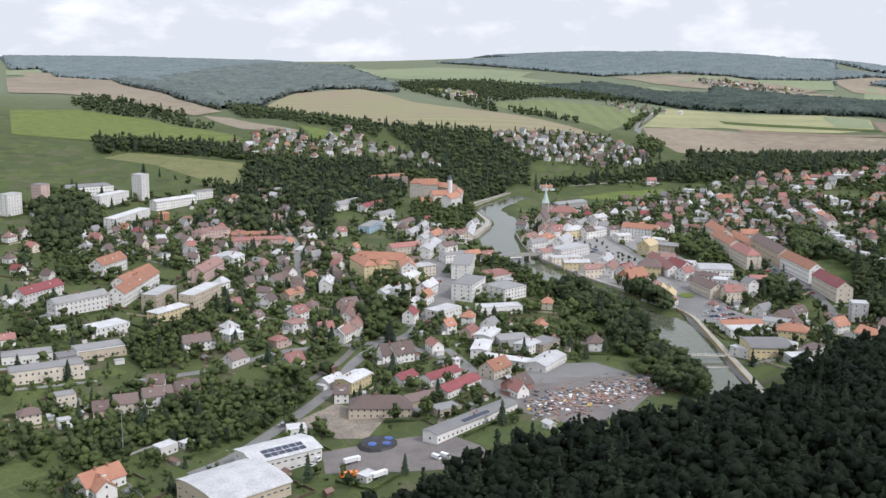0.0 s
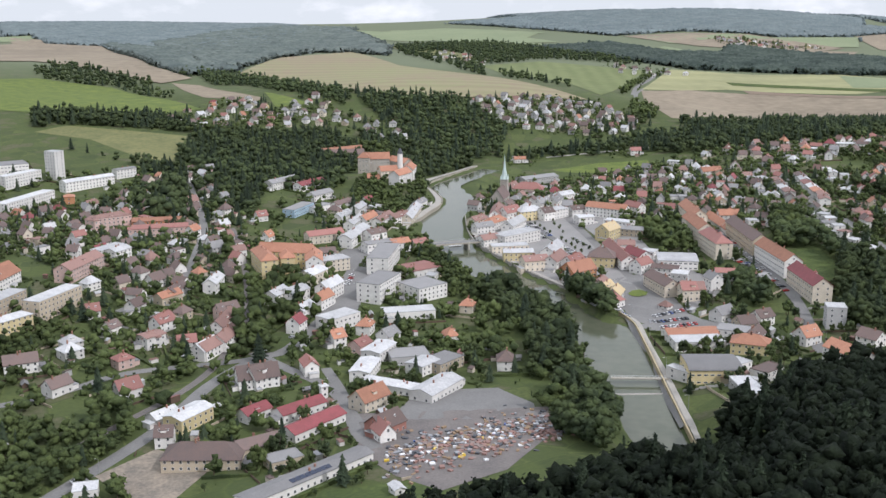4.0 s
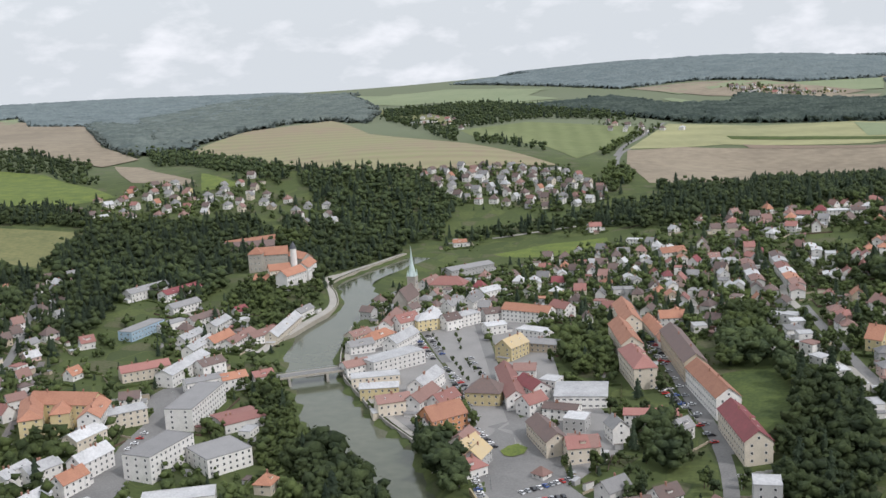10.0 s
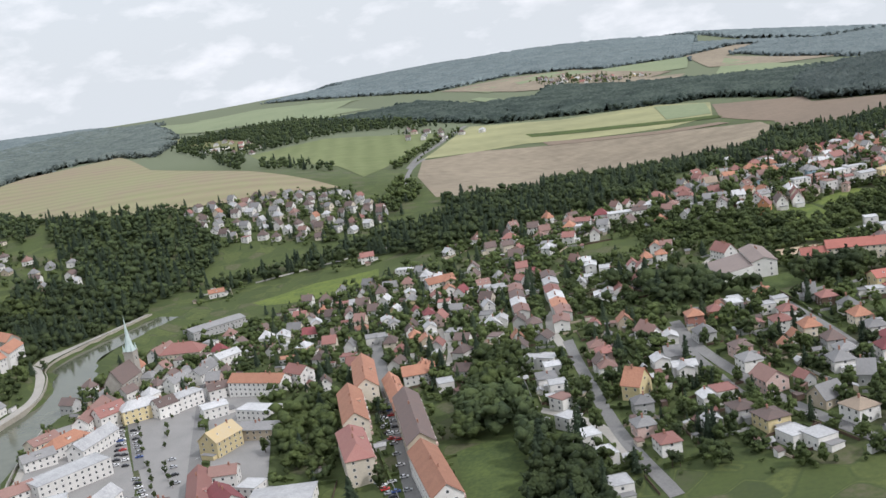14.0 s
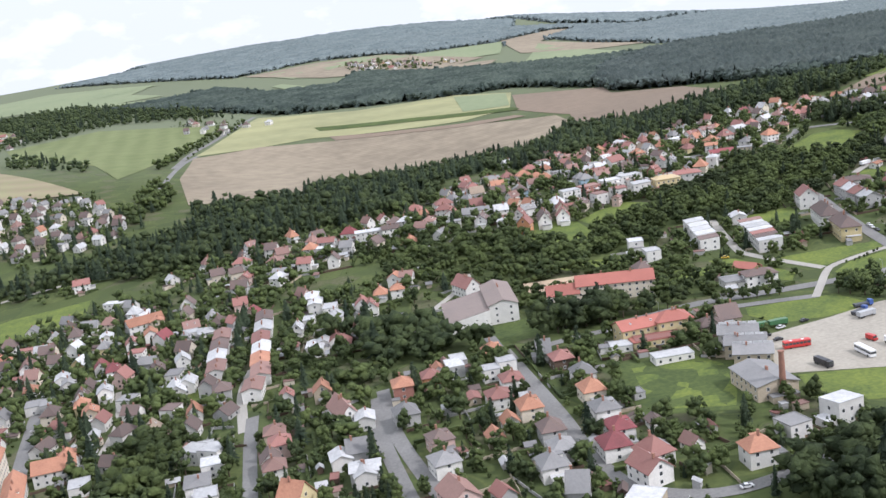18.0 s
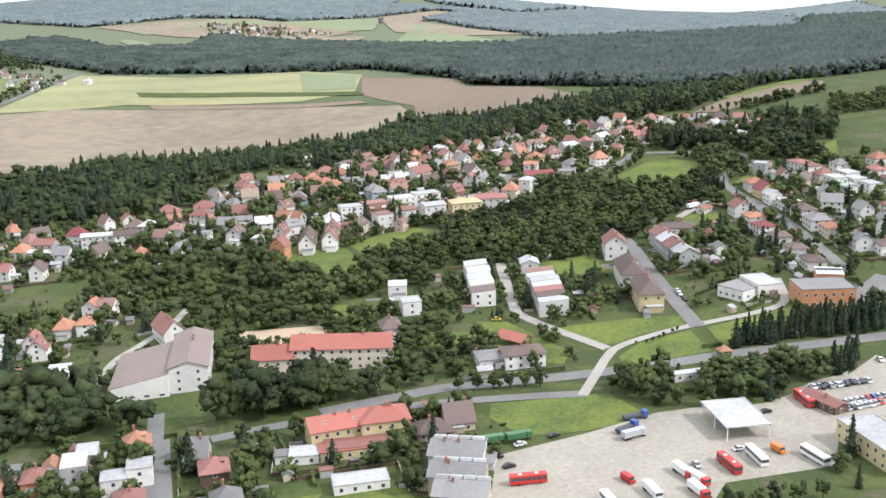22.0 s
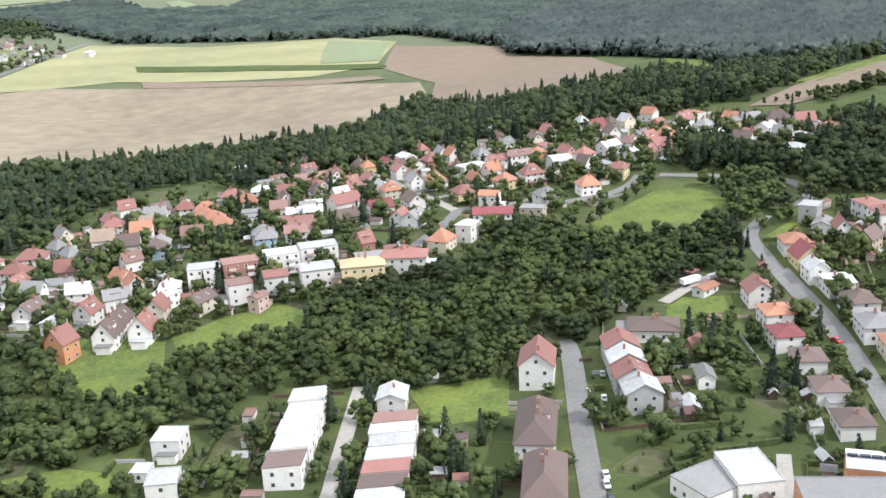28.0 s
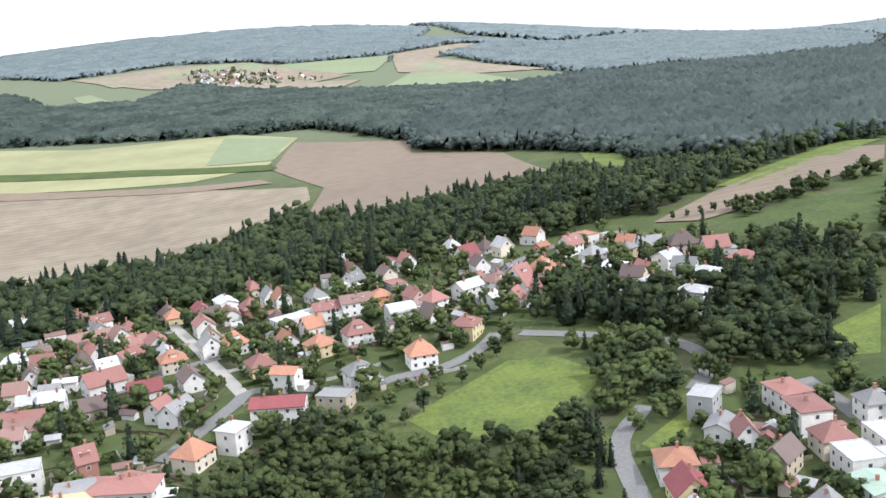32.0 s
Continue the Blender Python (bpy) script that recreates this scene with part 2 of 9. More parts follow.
surface("rough", (0.185, 0.18, 0.078), 0.95, coarse=0.03, fine=0.2, tint=(0.115, 0.125, 0.055), bump=0.5)
surface("asphalt", (0.20, 0.196, 0.186), 0.9, coarse=0.05, fine=1.0, tint=(0.135, 0.132, 0.126))
surface("concrete", (0.36, 0.33, 0.272), 0.9, coarse=0.04, fine=0.6, tint=(0.255, 0.233, 0.192))
surface("cobble", (0.26, 0.25, 0.235), 0.85, coarse=0.06, fine=1.5, tint=(0.2, 0.195, 0.185), bump=0.3)
surface("gravel", (0.2, 0.18, 0.165), 0.95, coarse=0.08, fine=1.0, tint=(0.13, 0.12, 0.115), bump=0.5)
surface("sand", (0.29, 0.245, 0.19), 0.95, coarse=0.09, fine=0.6, tint=(0.15, 0.135, 0.115), bump=0.4)
surface("court", (0.46, 0.35, 0.23), 0.9, coarse=0.05, fine=0.6, tint=(0.4, 0.31, 0.22))
surface("lane", (0.36, 0.34, 0.30), 0.9, coarse=0.06, fine=0.8, tint=(0.28, 0.265, 0.235))
# roofs
surface("roof_o", (0.375, 0.182, 0.112), 0.8, coarse=0.15, fine=1.2, tint=(0.29, 0.135, 0.085), per_piece=0.22, stripe=2.2, stripe_axis=0)
surface("roof_r", (0.265, 0.128, 0.105), 0.75, coarse=0.15, fine=1.2, tint=(0.24, 0.105, 0.09), per_piece=0.2, stripe=2.2, stripe_axis=0)
surface("roof_p", (0.245, 0.145, 0.12), 0.8, coarse=0.15, fine=1.2, tint=(0.21, 0.125, 0.105), per_piece=0.2, stripe=2.2, stripe_axis=0)
surface("roof_m", (0.225, 0.055, 0.06), 0.7, coarse=0.2, fine=1.2, tint=(0.16, 0.045, 0.045), per_piece=0.15, stripe=2.2, stripe_axis=0)
surface("roof_s", (0.345, 0.12, 0.09), 0.7, coarse=0.12, fine=1.2, tint=(0.285, 0.10, 0.075), per_piece=0.15, stripe=2.2, stripe_axis=0)
surface("roof_d", (0.145, 0.10, 0.086), 0.8, coarse=0.15, fine=1.2, tint=(0.115, 0.088, 0.08), per_piece=0.25, stripe=2.2, stripe_axis=0)
surface("roof_b", (0.30, 0.235, 0.175), 0.85, coarse=0.15, fine=1.0, tint=(0.24, 0.19, 0.14), per_piece=0.15)
surface("roof_t", (0.235, 0.185, 0.16), 0.7, coarse=0.08, fine=0.8, tint=(0.19, 0.15, 0.135), stripe=1.2)
surface("roof_g", (0.225, 0.22, 0.215), 0.75, coarse=0.12, fine=1.0, tint=(0.18, 0.178, 0.175), per_piece=0.25, stripe=1.5)
surface("roof_w", (0.50, 0.50, 0.495), 0.6, coarse=0.12, fine=0.8, tint=(0.33, 0.33, 0.33), per_piece=0.22, stripe=1.2)
surface("roof_y", (0.45, 0.37, 0.24), 0.8, coarse=0.12, fine=0.8, tint=(0.48, 0.36, 0.18))
surface("roof_n", (0.33, 0.42, 0.33), 0.6, coarse=0.12, fine=0.8, tint=(0.27, 0.35, 0.28))
# walls
for _k, _c in (("w", (0.71, 0.69, 0.65)), ("c", (0.64, 0.57, 0.46)), ("y", (0.60, 0.50, 0.28)), ("g", (0.42, 0.415, 0.40)), ("o", (0.50, 0.24, 0.12)),
               ("p", (0.55, 0.40, 0.35)), ("b", (0.46, 0.39, 0.29)), ("r", (0.38, 0.18, 0.14)), ("d", (0.12, 0.08, 0.055)), ("l", (0.34, 0.46, 0.55))):
    surface("wall_" + _k, _c, 0.9, vary=0.2, coarse=0.25, fine=2.0, per_piece=0.14)
surface("plaster_stone", (0.40, 0.37, 0.32), 0.9, vary=0.3, coarse=0.3, fine=2.0, bump=0.4)
surface("stone", (0.34, 0.32, 0.28), 0.9, vary=0.35, coarse=0.2, fine=1.0, bump=0.5)
surface("yellow_wall", (0.44, 0.36, 0.22), 0.9, vary=0.25, coarse=0.1, fine=1.0)
surface("brick", (0.33, 0.17, 0.12), 0.9, vary=0.3, coarse=0.3, fine=3.0)
surface("glass", (0.075, 0.08, 0.085), 0.15, vary=0.4)
surface("frame_white", (0.7, 0.7, 0.68), 0.6)
surface("steel", (0.38, 0.39, 0.4), 0.45, metal=0.6)
surface("dark_metal", (0.07, 0.075, 0.085), 0.6)
surface("rubber", (0.02, 0.02, 0.02), 0.9)
surface("bark", (0.11, 0.085, 0.06), 0.95, vary=0.4, fine=4.0)
surface("timber", (0.30, 0.21, 0.13), 0.9, vary=0.3)
surface("copper", (0.47, 0.56, 0.53), 0.6, vary=0.2, fine=1.0)
surface("solar", (0.02, 0.03, 0.06), 0.2, vary=0.2, stripe=1.0)
surface("pool_water", (0.12, 0.38, 0.62), 0.08)
surface("tarp", (0.02, 0.02, 0.022), 0.6)
leafy("leaf_broad", (0.043, 0.060, 0.026), (0.104, 0.134, 0.047), 0.15)
leafy("leaf_mixed", (0.038, 0.054, 0.028), (0.084, 0.110, 0.045), 0.15)
leafy("leaf_conifer", (0.025, 0.038, 0.025), (0.054, 0.074, 0.042), 0.1)
# near hill: the shadow of clouds is put into this leaf colour
leafy("leaf_shaded", (0.006, 0.010, 0.006), (0.015, 0.022, 0.011), 0.0)
# distant woods: the bluish haze of the air is put into the leaf colour
leafy("leaf_valley_haze", (0.036, 0.051, 0.044), (0.082, 0.104, 0.084), 0.0, 0.02)
leafy("leaf_spruce_haze", (0.056, 0.074, 0.070), (0.096, 0.118, 0.106), 0.0, 0.02)
leafy("leaf_hill_haze", (0.086, 0.107, 0.100), (0.144, 0.168, 0.148), 0.0, 0.02)
leafy("leaf_far_haze", (0.118, 0.147, 0.150), (0.168, 0.200, 0.197), 0.0, 0.02)
for _k, _c in (("white", (0.72, 0.72, 0.72)), ("silver", (0.4, 0.41, 0.42)), ("red", (0.5, 0.035, 0.03)), ("blue", (0.05, 0.1, 0.3)), ("black", (0.025, 0.025, 0.03)),
               ("green", (0.06, 0.16, 0.07)), ("orange", (0.65, 0.2, 0.04)), ("yellow", (0.65, 0.45, 0.05))):
    surface("paint_" + _k, _c, 0.35, vary=0.12, per_piece=0.1)
_w = surface("water", (0.105, 0.11, 0.075), 0.10, coarse=0.02, fine=0.15, tint=(0.075, 0.085, 0.055))
_w.node_tree.nodes["Principled BSDF"].inputs["IOR"].default_value = 1.33
_wn, _wl2 = _w.node_tree.nodes, _w.node_tree.links
_rip, _bmp = _wn.new("ShaderNodeTexNoise"), _wn.new("ShaderNodeBump")
_rip.inputs["Scale"].default_value, _rip.inputs["Detail"].default_value = 0.6, 4.0
_bmp.inputs["Strength"].default_value, _bmp.inputs["Distance"].default_value = 0.15, 0.15
_wl2.new(_rip.outputs["Fac"], _bmp.inputs["Height"])
_wl2.new(_bmp.outputs["Normal"], _wn["Principled BSDF"].inputs["Normal"])
MAT = MATERIALS

# ---- mesh helpers ----


def mesh_of(name, verts, faces, mats, index=None, smooth=False):
    me = bpy.data.meshes.new(name)
    me.from_pydata([tuple(v) for v in verts], [], faces)
    for m in (mats if isinstance(mats, (list, tuple)) else [mats]):
        me.materials.append(MAT[m])
    if index is not None:
        me.polygons.foreach_set("material_index", index)
    if smooth:
        me.polygons.foreach_set("use_smooth", [True] * len(me.polygons))
    return me


def big_mesh(name, verts, tris, mat):
    """A mesh from arrays of corners and triangles."""
    me = bpy.data.meshes.new(name)
    me.vertices.add(len(verts))
    me.vertices.foreach_set("co", np.ascontiguousarray(verts, np.float32).ravel())
    k = tris.shape[1]
    me.loops.add(tris.size)
    me.loops.foreach_set("vertex_index", np.ascontiguousarray(tris, np.int32).ravel())
    me.polygons.add(len(tris))
    me.polygons.foreach_set("loop_start", np.arange(0, tris.size, k, dtype=np.int32))
    me.update(calc_edges=True)
    me.materials.append(MAT[mat])
    return me


def part(name, me, parent, label=""):
    ob = new(name, me)
    ob.parent = parent
    return tagged(ob, label) if label else ob


def box(x0, x1, y0, y1, z0, z1):
    v = [(x0, y0, z0), (x1, y0, z0), (x1, y1, z0), (x0, y1, z0), (x0, y0, z1), (x1, y0, z1), (x1, y1, z1), (x0, y1, z1)]
    return v, [(3, 2, 1, 0), (4, 5, 6, 7), (0, 1, 5, 4), (1, 2, 6, 5), (2, 3, 7, 6), (3, 0, 4, 7)]


def joined(*pieces):
    verts, faces = [], []
    for v, f in pieces:
        k = len(verts)
        verts += v
        faces += [tuple(i + k for i in q) for q in f]
    return verts, faces


def extruded(profile, x0, x1):
    """A profile of (y, z), drawn out along x."""
    n = len(profile)
    v = [(x0, y, z) for y, z in profile] + [(x1, y, z) for y, z in profile]
    f = [(i, (i + 1) % n, n + (i + 1) % n, n + i) for i in range(n)]
    return v, f + [tuple(range(n - 1, -1, -1)), tuple(range(n, 2 * n))]


def lathe(profile, n=12):
    """A profile of (radius, z), turned round z."""
    v = [(r * math.cos(2 * math.pi * k / n), r * math.sin(2 * math.pi * k / n), z) for r, z in profile for k in range(n)]
    f = [(i * n + k, i * n + (k + 1) % n, (i + 1) * n + (k + 1) % n, (i + 1) * n + k) for i in range(len(profile) - 1) for k in range(n)]
    return v, f + [tuple(range(n - 1, -1, -1)), tuple(range((len(profile) - 1) * n, len(profile) * n))]


def thing(name, m, label, category, group="", kind=""):
    ob = new(name)
    ob.empty_display_size = 1.0
    ob.matrix_world = m
    return tagged(ob, label, category, group, kind)


def turned(x, y, z, yaw):
    return pose(x, y, z, 0, 0, yaw)


# ---- the land ----
RISES = []


def rise(x, y, radius, height):
    RISES.append((x, y, radius, height))


rise(-2100, 0, 700, 4)
rise(-2100, 700, 700, -4.7)
rise(-2100, 1400, 700, -0.9)
rise(-2100, 2100, 700, 22.2)
rise(-2100, 2800, 700, 26.6)
rise(-2100, 3500, 700, 19.3)
rise(-2100, 4200, 700, 17)
rise(-1400, 0, 700, 8.7)
rise(-1400, 700, 700, 18.4)
rise(-1400, 1400, 700, 8.8)
rise(-1400, 2100, 700, -2.8)
rise(-1400, 2800, 700, -10)
rise(-1400, 3500, 700, 0.7)
rise(-1400, 4200, 700, 20.6)
rise(-700, 0, 700, -34.7)
rise(-700, 700, 700, -0.7)
rise(-700, 1400, 700, 27.3)
rise(-700, 2100, 700, 11.9)
rise(-700, 2800, 700, -14.4)
rise(-700, 3500, 700, -22.8)
rise(-700, 4200, 700, 8.1)
rise(0, 0, 700, 7.8)
rise(0, 700, 700, -60)
rise(0, 1400, 700, -46.5)
rise(0, 2100, 700, 8.8)
rise(0, 2800, 700, 33.2)
rise(0, 3500, 700, -18.2)
rise(0, 4200, 700, 19.6)
rise(700, 0, 700, 56)
rise(700, 700, 700, -7.5)
rise(700, 1400, 700, 16.8)
rise(700, 2100, 700, -18.5)
rise(700, 2800, 700, 3.7)
rise(700, 3500, 700, -9.4)
rise(700, 4200, 700, 54.4)
rise(1400, 0, 700, -12.1)
rise(1400, 700, 700, -12.9)
rise(1400, 1400, 700, 44)
rise(1400, 2100, 700, -16.2)
rise(1400, 2800, 700, -10.5)
rise(1400, 3500, 700, 3.1)
rise(1400, 4200, 700, 48.8)
rise(2100, 0, 700, -9.9)
rise(2100, 700, 700, -6.4)
rise(2100, 1400, 700, 4.7)
rise(2100, 2100, 700, -9.2)
rise(2100, 2800, 700, 2.7)
rise(2100, 3500, 700, -8.5)
rise(2100, 4200, 700, -8.8)
rise(2800, 0, 700, 2.3)
rise(2800, 700, 700, 6.4)
rise(2800, 1400, 700, 5.9)
rise(2800, 2100, 700, 5)
rise(2800, 2800, 700, 9)
rise(2800, 3500, 700, -8.7)
rise(2800, 4200, 700, -25.8)
rise(-560, 260, 190, 7.5)
rise(-560, 460, 190, 4.1)
rise(-560, 660, 190, -0.9)
rise(-560, 860, 190, -1.4)
rise(-560, 1060, 190, -4.6)
rise(-560, 1260, 190, -5.8)
rise(-560, 1660, 190, 1.1)
rise(-560, 1860, 190, -15.6)
rise(-360, 460, 190, 6)
rise(-360, 660, 190, 4.2)
rise(-360, 860, 190, 1.2)
rise(-360, 1060, 190, -2.1)
rise(-360, 1260, 190, 3.2)
rise(-360, 1460, 190, 4.8)
rise(-360, 1660, 190, 6.4)
rise(-360, 1860, 190, -8.1)
rise(-160, 260, 190, -26.1)
rise(-160, 460, 190, -4.2)
rise(-160, 660, 190, -1.1)
rise(-160, 860, 190, 6.5)
rise(-160, 1060, 190, 1.7)
rise(-160, 1260, 190, 12.3)
rise(-160, 1460, 190, -9.6)
rise(-160, 1660, 190, 3.5)
rise(-160, 1860, 190, 3.4)
rise(40, 260, 190, -4.5)
rise(40, 460, 190, 1.9)
rise(40, 660, 190, -4.2)
rise(40, 860, 190, 11.2)
rise(40, 1060, 190, -6.9)
rise(40, 1260, 190, 8)
rise(40, 1460, 190, -18.6)
rise(40, 1660, 190, 17.1)
rise(40, 1860, 190, 9.7)
rise(240, 260, 190, 35.4)
rise(240, 460, 190, 11.8)
rise(240, 660, 190, -22.1)
rise(240, 860, 190, 3.8)
rise(240, 1060, 190, -10.4)
rise(240, 1260, 190, -4.6)
rise(240, 1460, 190, -17.2)
rise(240, 1660, 190, 14.6)
rise(440, 260, 190, 16.4)
rise(440, 460, 190, -0.8)
rise(440, 660, 190, -13.8)
rise(440, 860, 190, 24.2)
rise(440, 1060, 190, -1.8)
rise(440, 1260, 190, 14.9)
rise(440, 1460, 190, 12.4)
rise(440, 1660, 190, -5.8)
rise(440, 1860, 190, -11.2)
rise(640, 260, 190, 2)
rise(640, 460, 190, -1.1)
rise(640, 660, 190, 1)
rise(640, 860, 190, 5.9)
rise(640, 1060, 190, -16.7)
rise(640, 1260, 190, 0.6)
rise(640, 1460, 190, 2.5)
rise(640, 1660, 190, -15.2)
rise(640, 1860, 190, -9.4)
rise(840, 660, 190, -4)
rise(840, 860, 190, -11)
rise(840, 1060, 190, 5.7)
rise(840, 1260, 190, 6.6)
rise(840, 1460, 190, -4.5)
rise(840, 1660, 190, -6)
rise(840, 1860, 190, -2.4)
rise(1040, 460, 190, 1.2)
rise(1040, 660, 190, 0.6)
rise(1040, 860, 190, -3.4)
rise(1040, 1060, 190, -2.6)
rise(1040, 1260, 190, -2.3)
rise(1040, 1460, 190, 8.5)
rise(1040, 1660, 190, 3.8)
rise(1040, 1860, 190, -3.7)
rise(1240, 460, 190, 0.7)
rise(1240, 660, 190, 2.9)
rise(1240, 860, 190, 3.9)
rise(1240, 1060, 190, -0.8)
rise(1240, 1260, 190, -2.2)
rise(1240, 1460, 190, 1.8)
rise(1240, 1660, 190, -5.9)
rise(1240, 1860, 190, -8.8)
rise(-18, 1196, 36, 13)
rise(3000, 4200, 600, -22)
rise(3400, 4600, 650, -65)
RIVER_RIGHT = [(169, 494), (166, 519), (163, 544), (161, 569), (162, 660), (160, 726), (146, 734), (133, 768), (124, 806), (98, 852), (80, 893), (64, 936), (55, 990), (52, 1055), (64, 1125), (60, 1180), (48, 1219), (57, 1254), (76, 1292), (96, 1330)]
RIVER_LEFT = [(148, 494), (144, 518), (139, 543), (136, 568), (128, 680), (129, 716), (124, 734), (108, 772), (92, 793), (66, 830), (50, 885), (33, 940), (20, 985), (16, 1035), (37, 1121), (29, 1175), (20, 1206), (25, 1240), (51, 1301), (72, 1345)]
WATER = 1.0


def along(points, step):
    out = []
    for (ax, ay), (bx, by) in zip(points, points[1:]):
        n = max(1, int(math.hypot(bx - ax, by - ay) / step))
        out += [(ax + (bx - ax) * k / n, ay + (by - ay) * k / n) for k in range(n)]
    return out + [points[-1]]


def smooth_line(points, step=8.0):
    """A curve through the points."""
    p = [Vector(q) for q in points]
    p = [2 * p[0] - p[1]] + p + [2 * p[-1] - p[-2]]
    out = []
    for a, b, c, d in zip(p, p[1:], p[2:], p[3:]):
        n = max(2, int((c - b).length / step))
        for k in range(n):
            u = k / n
            out.append(0.5 * ((2 * b) + (c - a) * u + (2 * a - 5 * b + 4 * c - d) * u * u + (3 * b - a - 3 * c + d) * u ** 3))
    return [tuple(q) for q in out + [p[-2]]]


AXIS = [((a[0] + b[0]) / 2, (a[1] + b[1]) / 2, math.hypot(a[0] - b[0], a[1] - b[1]) / 2) for a, b in zip(RIVER_LEFT, RIVER_RIGHT)]


def river_distance(x, y):
    """Metres outside the river's edge (inside: minus)."""
    best = np.full(np.shape(x), 1e9)
    for (ax, ay, aw), (bx, by, bw) in zip(AXIS, AXIS[1:]):
        dx, dy = bx - ax, by - ay
        u = np.clip(((x - ax) * dx + (y - ay) * dy) / (dx * dx + dy * dy), 0, 1)
        best = np.minimum(best, np.hypot(x - ax - u * dx, y - ay - u * dy) - (aw + u * (bw - aw)))
    return best


def ground_z(x, y):
    x, y = np.asarray(x, float), np.asarray(y, float)
    z = np.full(x.shape, 60.0)
    for a, b, s, h in RISES:
        z = z + h * np.exp(-((x - a) ** 2 + (y - b) ** 2) / (2 * s * s))
    d = river_distance(x, y)
    near = np.clip((d - 3) / 22, 0, 1)
    near = near * near * (3 - 2 * near)
    z = (WATER + 2.2) + (z - WATER - 2.2) * near
    bed = np.clip((d + 4) / 6, 0, 1)
    return np.where(d < 2.5, np.minimum(z, WATER - 2.5 + (4.7) * bed), z)


def gz(x, y):
    return float(ground_z(np.array([x]), np.array([y]))[0])


def stretch(*spans):
    """Coordinates from spans of (from, to, step)."""
    return np.unique(np.concatenate([np.arange(a, b, s) for a, b, s in spans] + [[spans[-1][1]]]).round(3))


gx = stretch((-3600, -800, 70), (-800, -400, 20), (-400, 320, 9), (320, 1250, 11), (1250, 4200, 75))
gy = stretch((-700, 250, 40), (250, 1750, 10), (1750, 2600, 22), (2600, 4900, 60))
GX, GY = np.meshgrid(gx, gy)
GZ = ground_z(GX, GY)
_i = np.arange(len(gy) - 1)[:, None] * len(gx) + np.arange(len(gx) - 1)[None]
_quads = np.stack([_i, _i + 1, _i + 1 + len(gx), _i + len(gx)], -1).reshape(-1, 4)
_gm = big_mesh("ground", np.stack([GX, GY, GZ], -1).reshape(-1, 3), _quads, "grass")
_gm.polygons.foreach_set("use_smooth", [True] * len(_gm.polygons))
tagged(new("ground", _gm), "rolling grassy valley ground under the town", "ground", kind="structure")

# what is taken already, on squares of 2 m: 1 house, 2 road or yard, 4 field, 8 water
RX0, RY0, RN, RM = -800.0, 200.0, 1050, 1250
TAKEN = np.zeros((RM, RN), np.uint8)


def inside(points, x, y):
    x, y = np.asarray(x, float), np.asarray(y, float)
    hit = np.zeros(x.shape, bool)
    for (ax, ay), (bx, by) in zip(points, points[1:] + points[:1]):
        if ay != by:
            hit ^= ((ay > y) != (by > y)) & (x < (bx - ax) * (y - ay) / (by - ay) + ax)
    return hit


def squares(x0, x1, y0, y1):
    i0, i1 = int(max(0, (x0 - RX0) // 2)), int(min(RN, (x1 - RX0) // 2 + 2))
    j0, j1 = int(max(0, (y0 - RY0) // 2)), int(min(RM, (y1 - RY0) // 2 + 2))
    if i1 <= i0 or j1 <= j0:
        return None
    xs, ys = np.meshgrid(RX0 + 2 * np.arange(i0, i1) + 1, RY0 + 2 * np.arange(j0, j1) + 1)
    return slice(j0, j1), slice(i0, i1), xs, ys


def take_polygon(points, bit):
    px, py = zip(*points)
    got = squares(min(px), max(px), min(py), max(py))
    if got:
        TAKEN[got[0], got[1]] |= (inside(list(points), got[2], got[3]) * bit).astype(np.uint8)


def take_box(x, y, yaw, l, w, bit, margin=1.5):
    r = math.hypot(l, w) / 2 + margin + 2
    got = squares(x - r, x + r, y - r, y + r)
    if got:
        c, s = math.cos(radians(yaw)), math.sin(radians(yaw))
        u, v = (got[2] - x) * c + (got[3] - y) * s, -(got[2] - x) * s + (got[3] - y) * c
        TAKEN[got[0], got[1]] |= (((abs(u) < l / 2 + margin) & (abs(v) < w / 2 + margin)) * bit).astype(np.uint8)


def taken_at(x, y):
    i, j = ((np.asarray(x) - RX0) // 2).astype(int), ((np.asarray(y) - RY0) // 2).astype(int)
    ok = (i >= 0) & (i < RN) & (j >= 0) & (j < RM)
    return np.where(ok, TAKEN[np.clip(j, 0, RM - 1), np.clip(i, 0, RN - 1)], 0)


_g = squares(0, 330, 240, 1700)
TAKEN[_g[0], _g[1]] |= ((river_distance(_g[2], _g[3]) < 4) * 8).astype(np.uint8)

# the river
_l, _r = smooth_line(RIVER_LEFT, 10), smooth_line(RIVER_RIGHT, 10)
_n = 160


def spread(points, n):
    s = np.concatenate([[0], np.cumsum([math.dist(a, b) for a, b in zip(points, points[1:])])])
    u = np.linspace(0, s[-1], n)
    return np.stack([np.interp(u, s, [p[k] for p in points]) for k in range(2)], -1)


_left, _right = spread(_l, _n), spread(_r, _n)
_wide = []
for _a, _b in zip(_left, _right):
    _m, _d = (_a + _b) / 2, (_b - _a) / 2
    _wide += [(*(_m + _d * s * 1.12), WATER) for s in (-1, -0.4, 0.4, 1)]
tagged(new("water", mesh_of("water", _wide, [(4 * i + k, 4 * i + k + 1, 4 * i + k + 5, 4 * i + k + 4) for i in range(_n - 1) for k in range(3)], "water", smooth=True)),
       "calm grey-green river between its banks", "river", kind="structure")


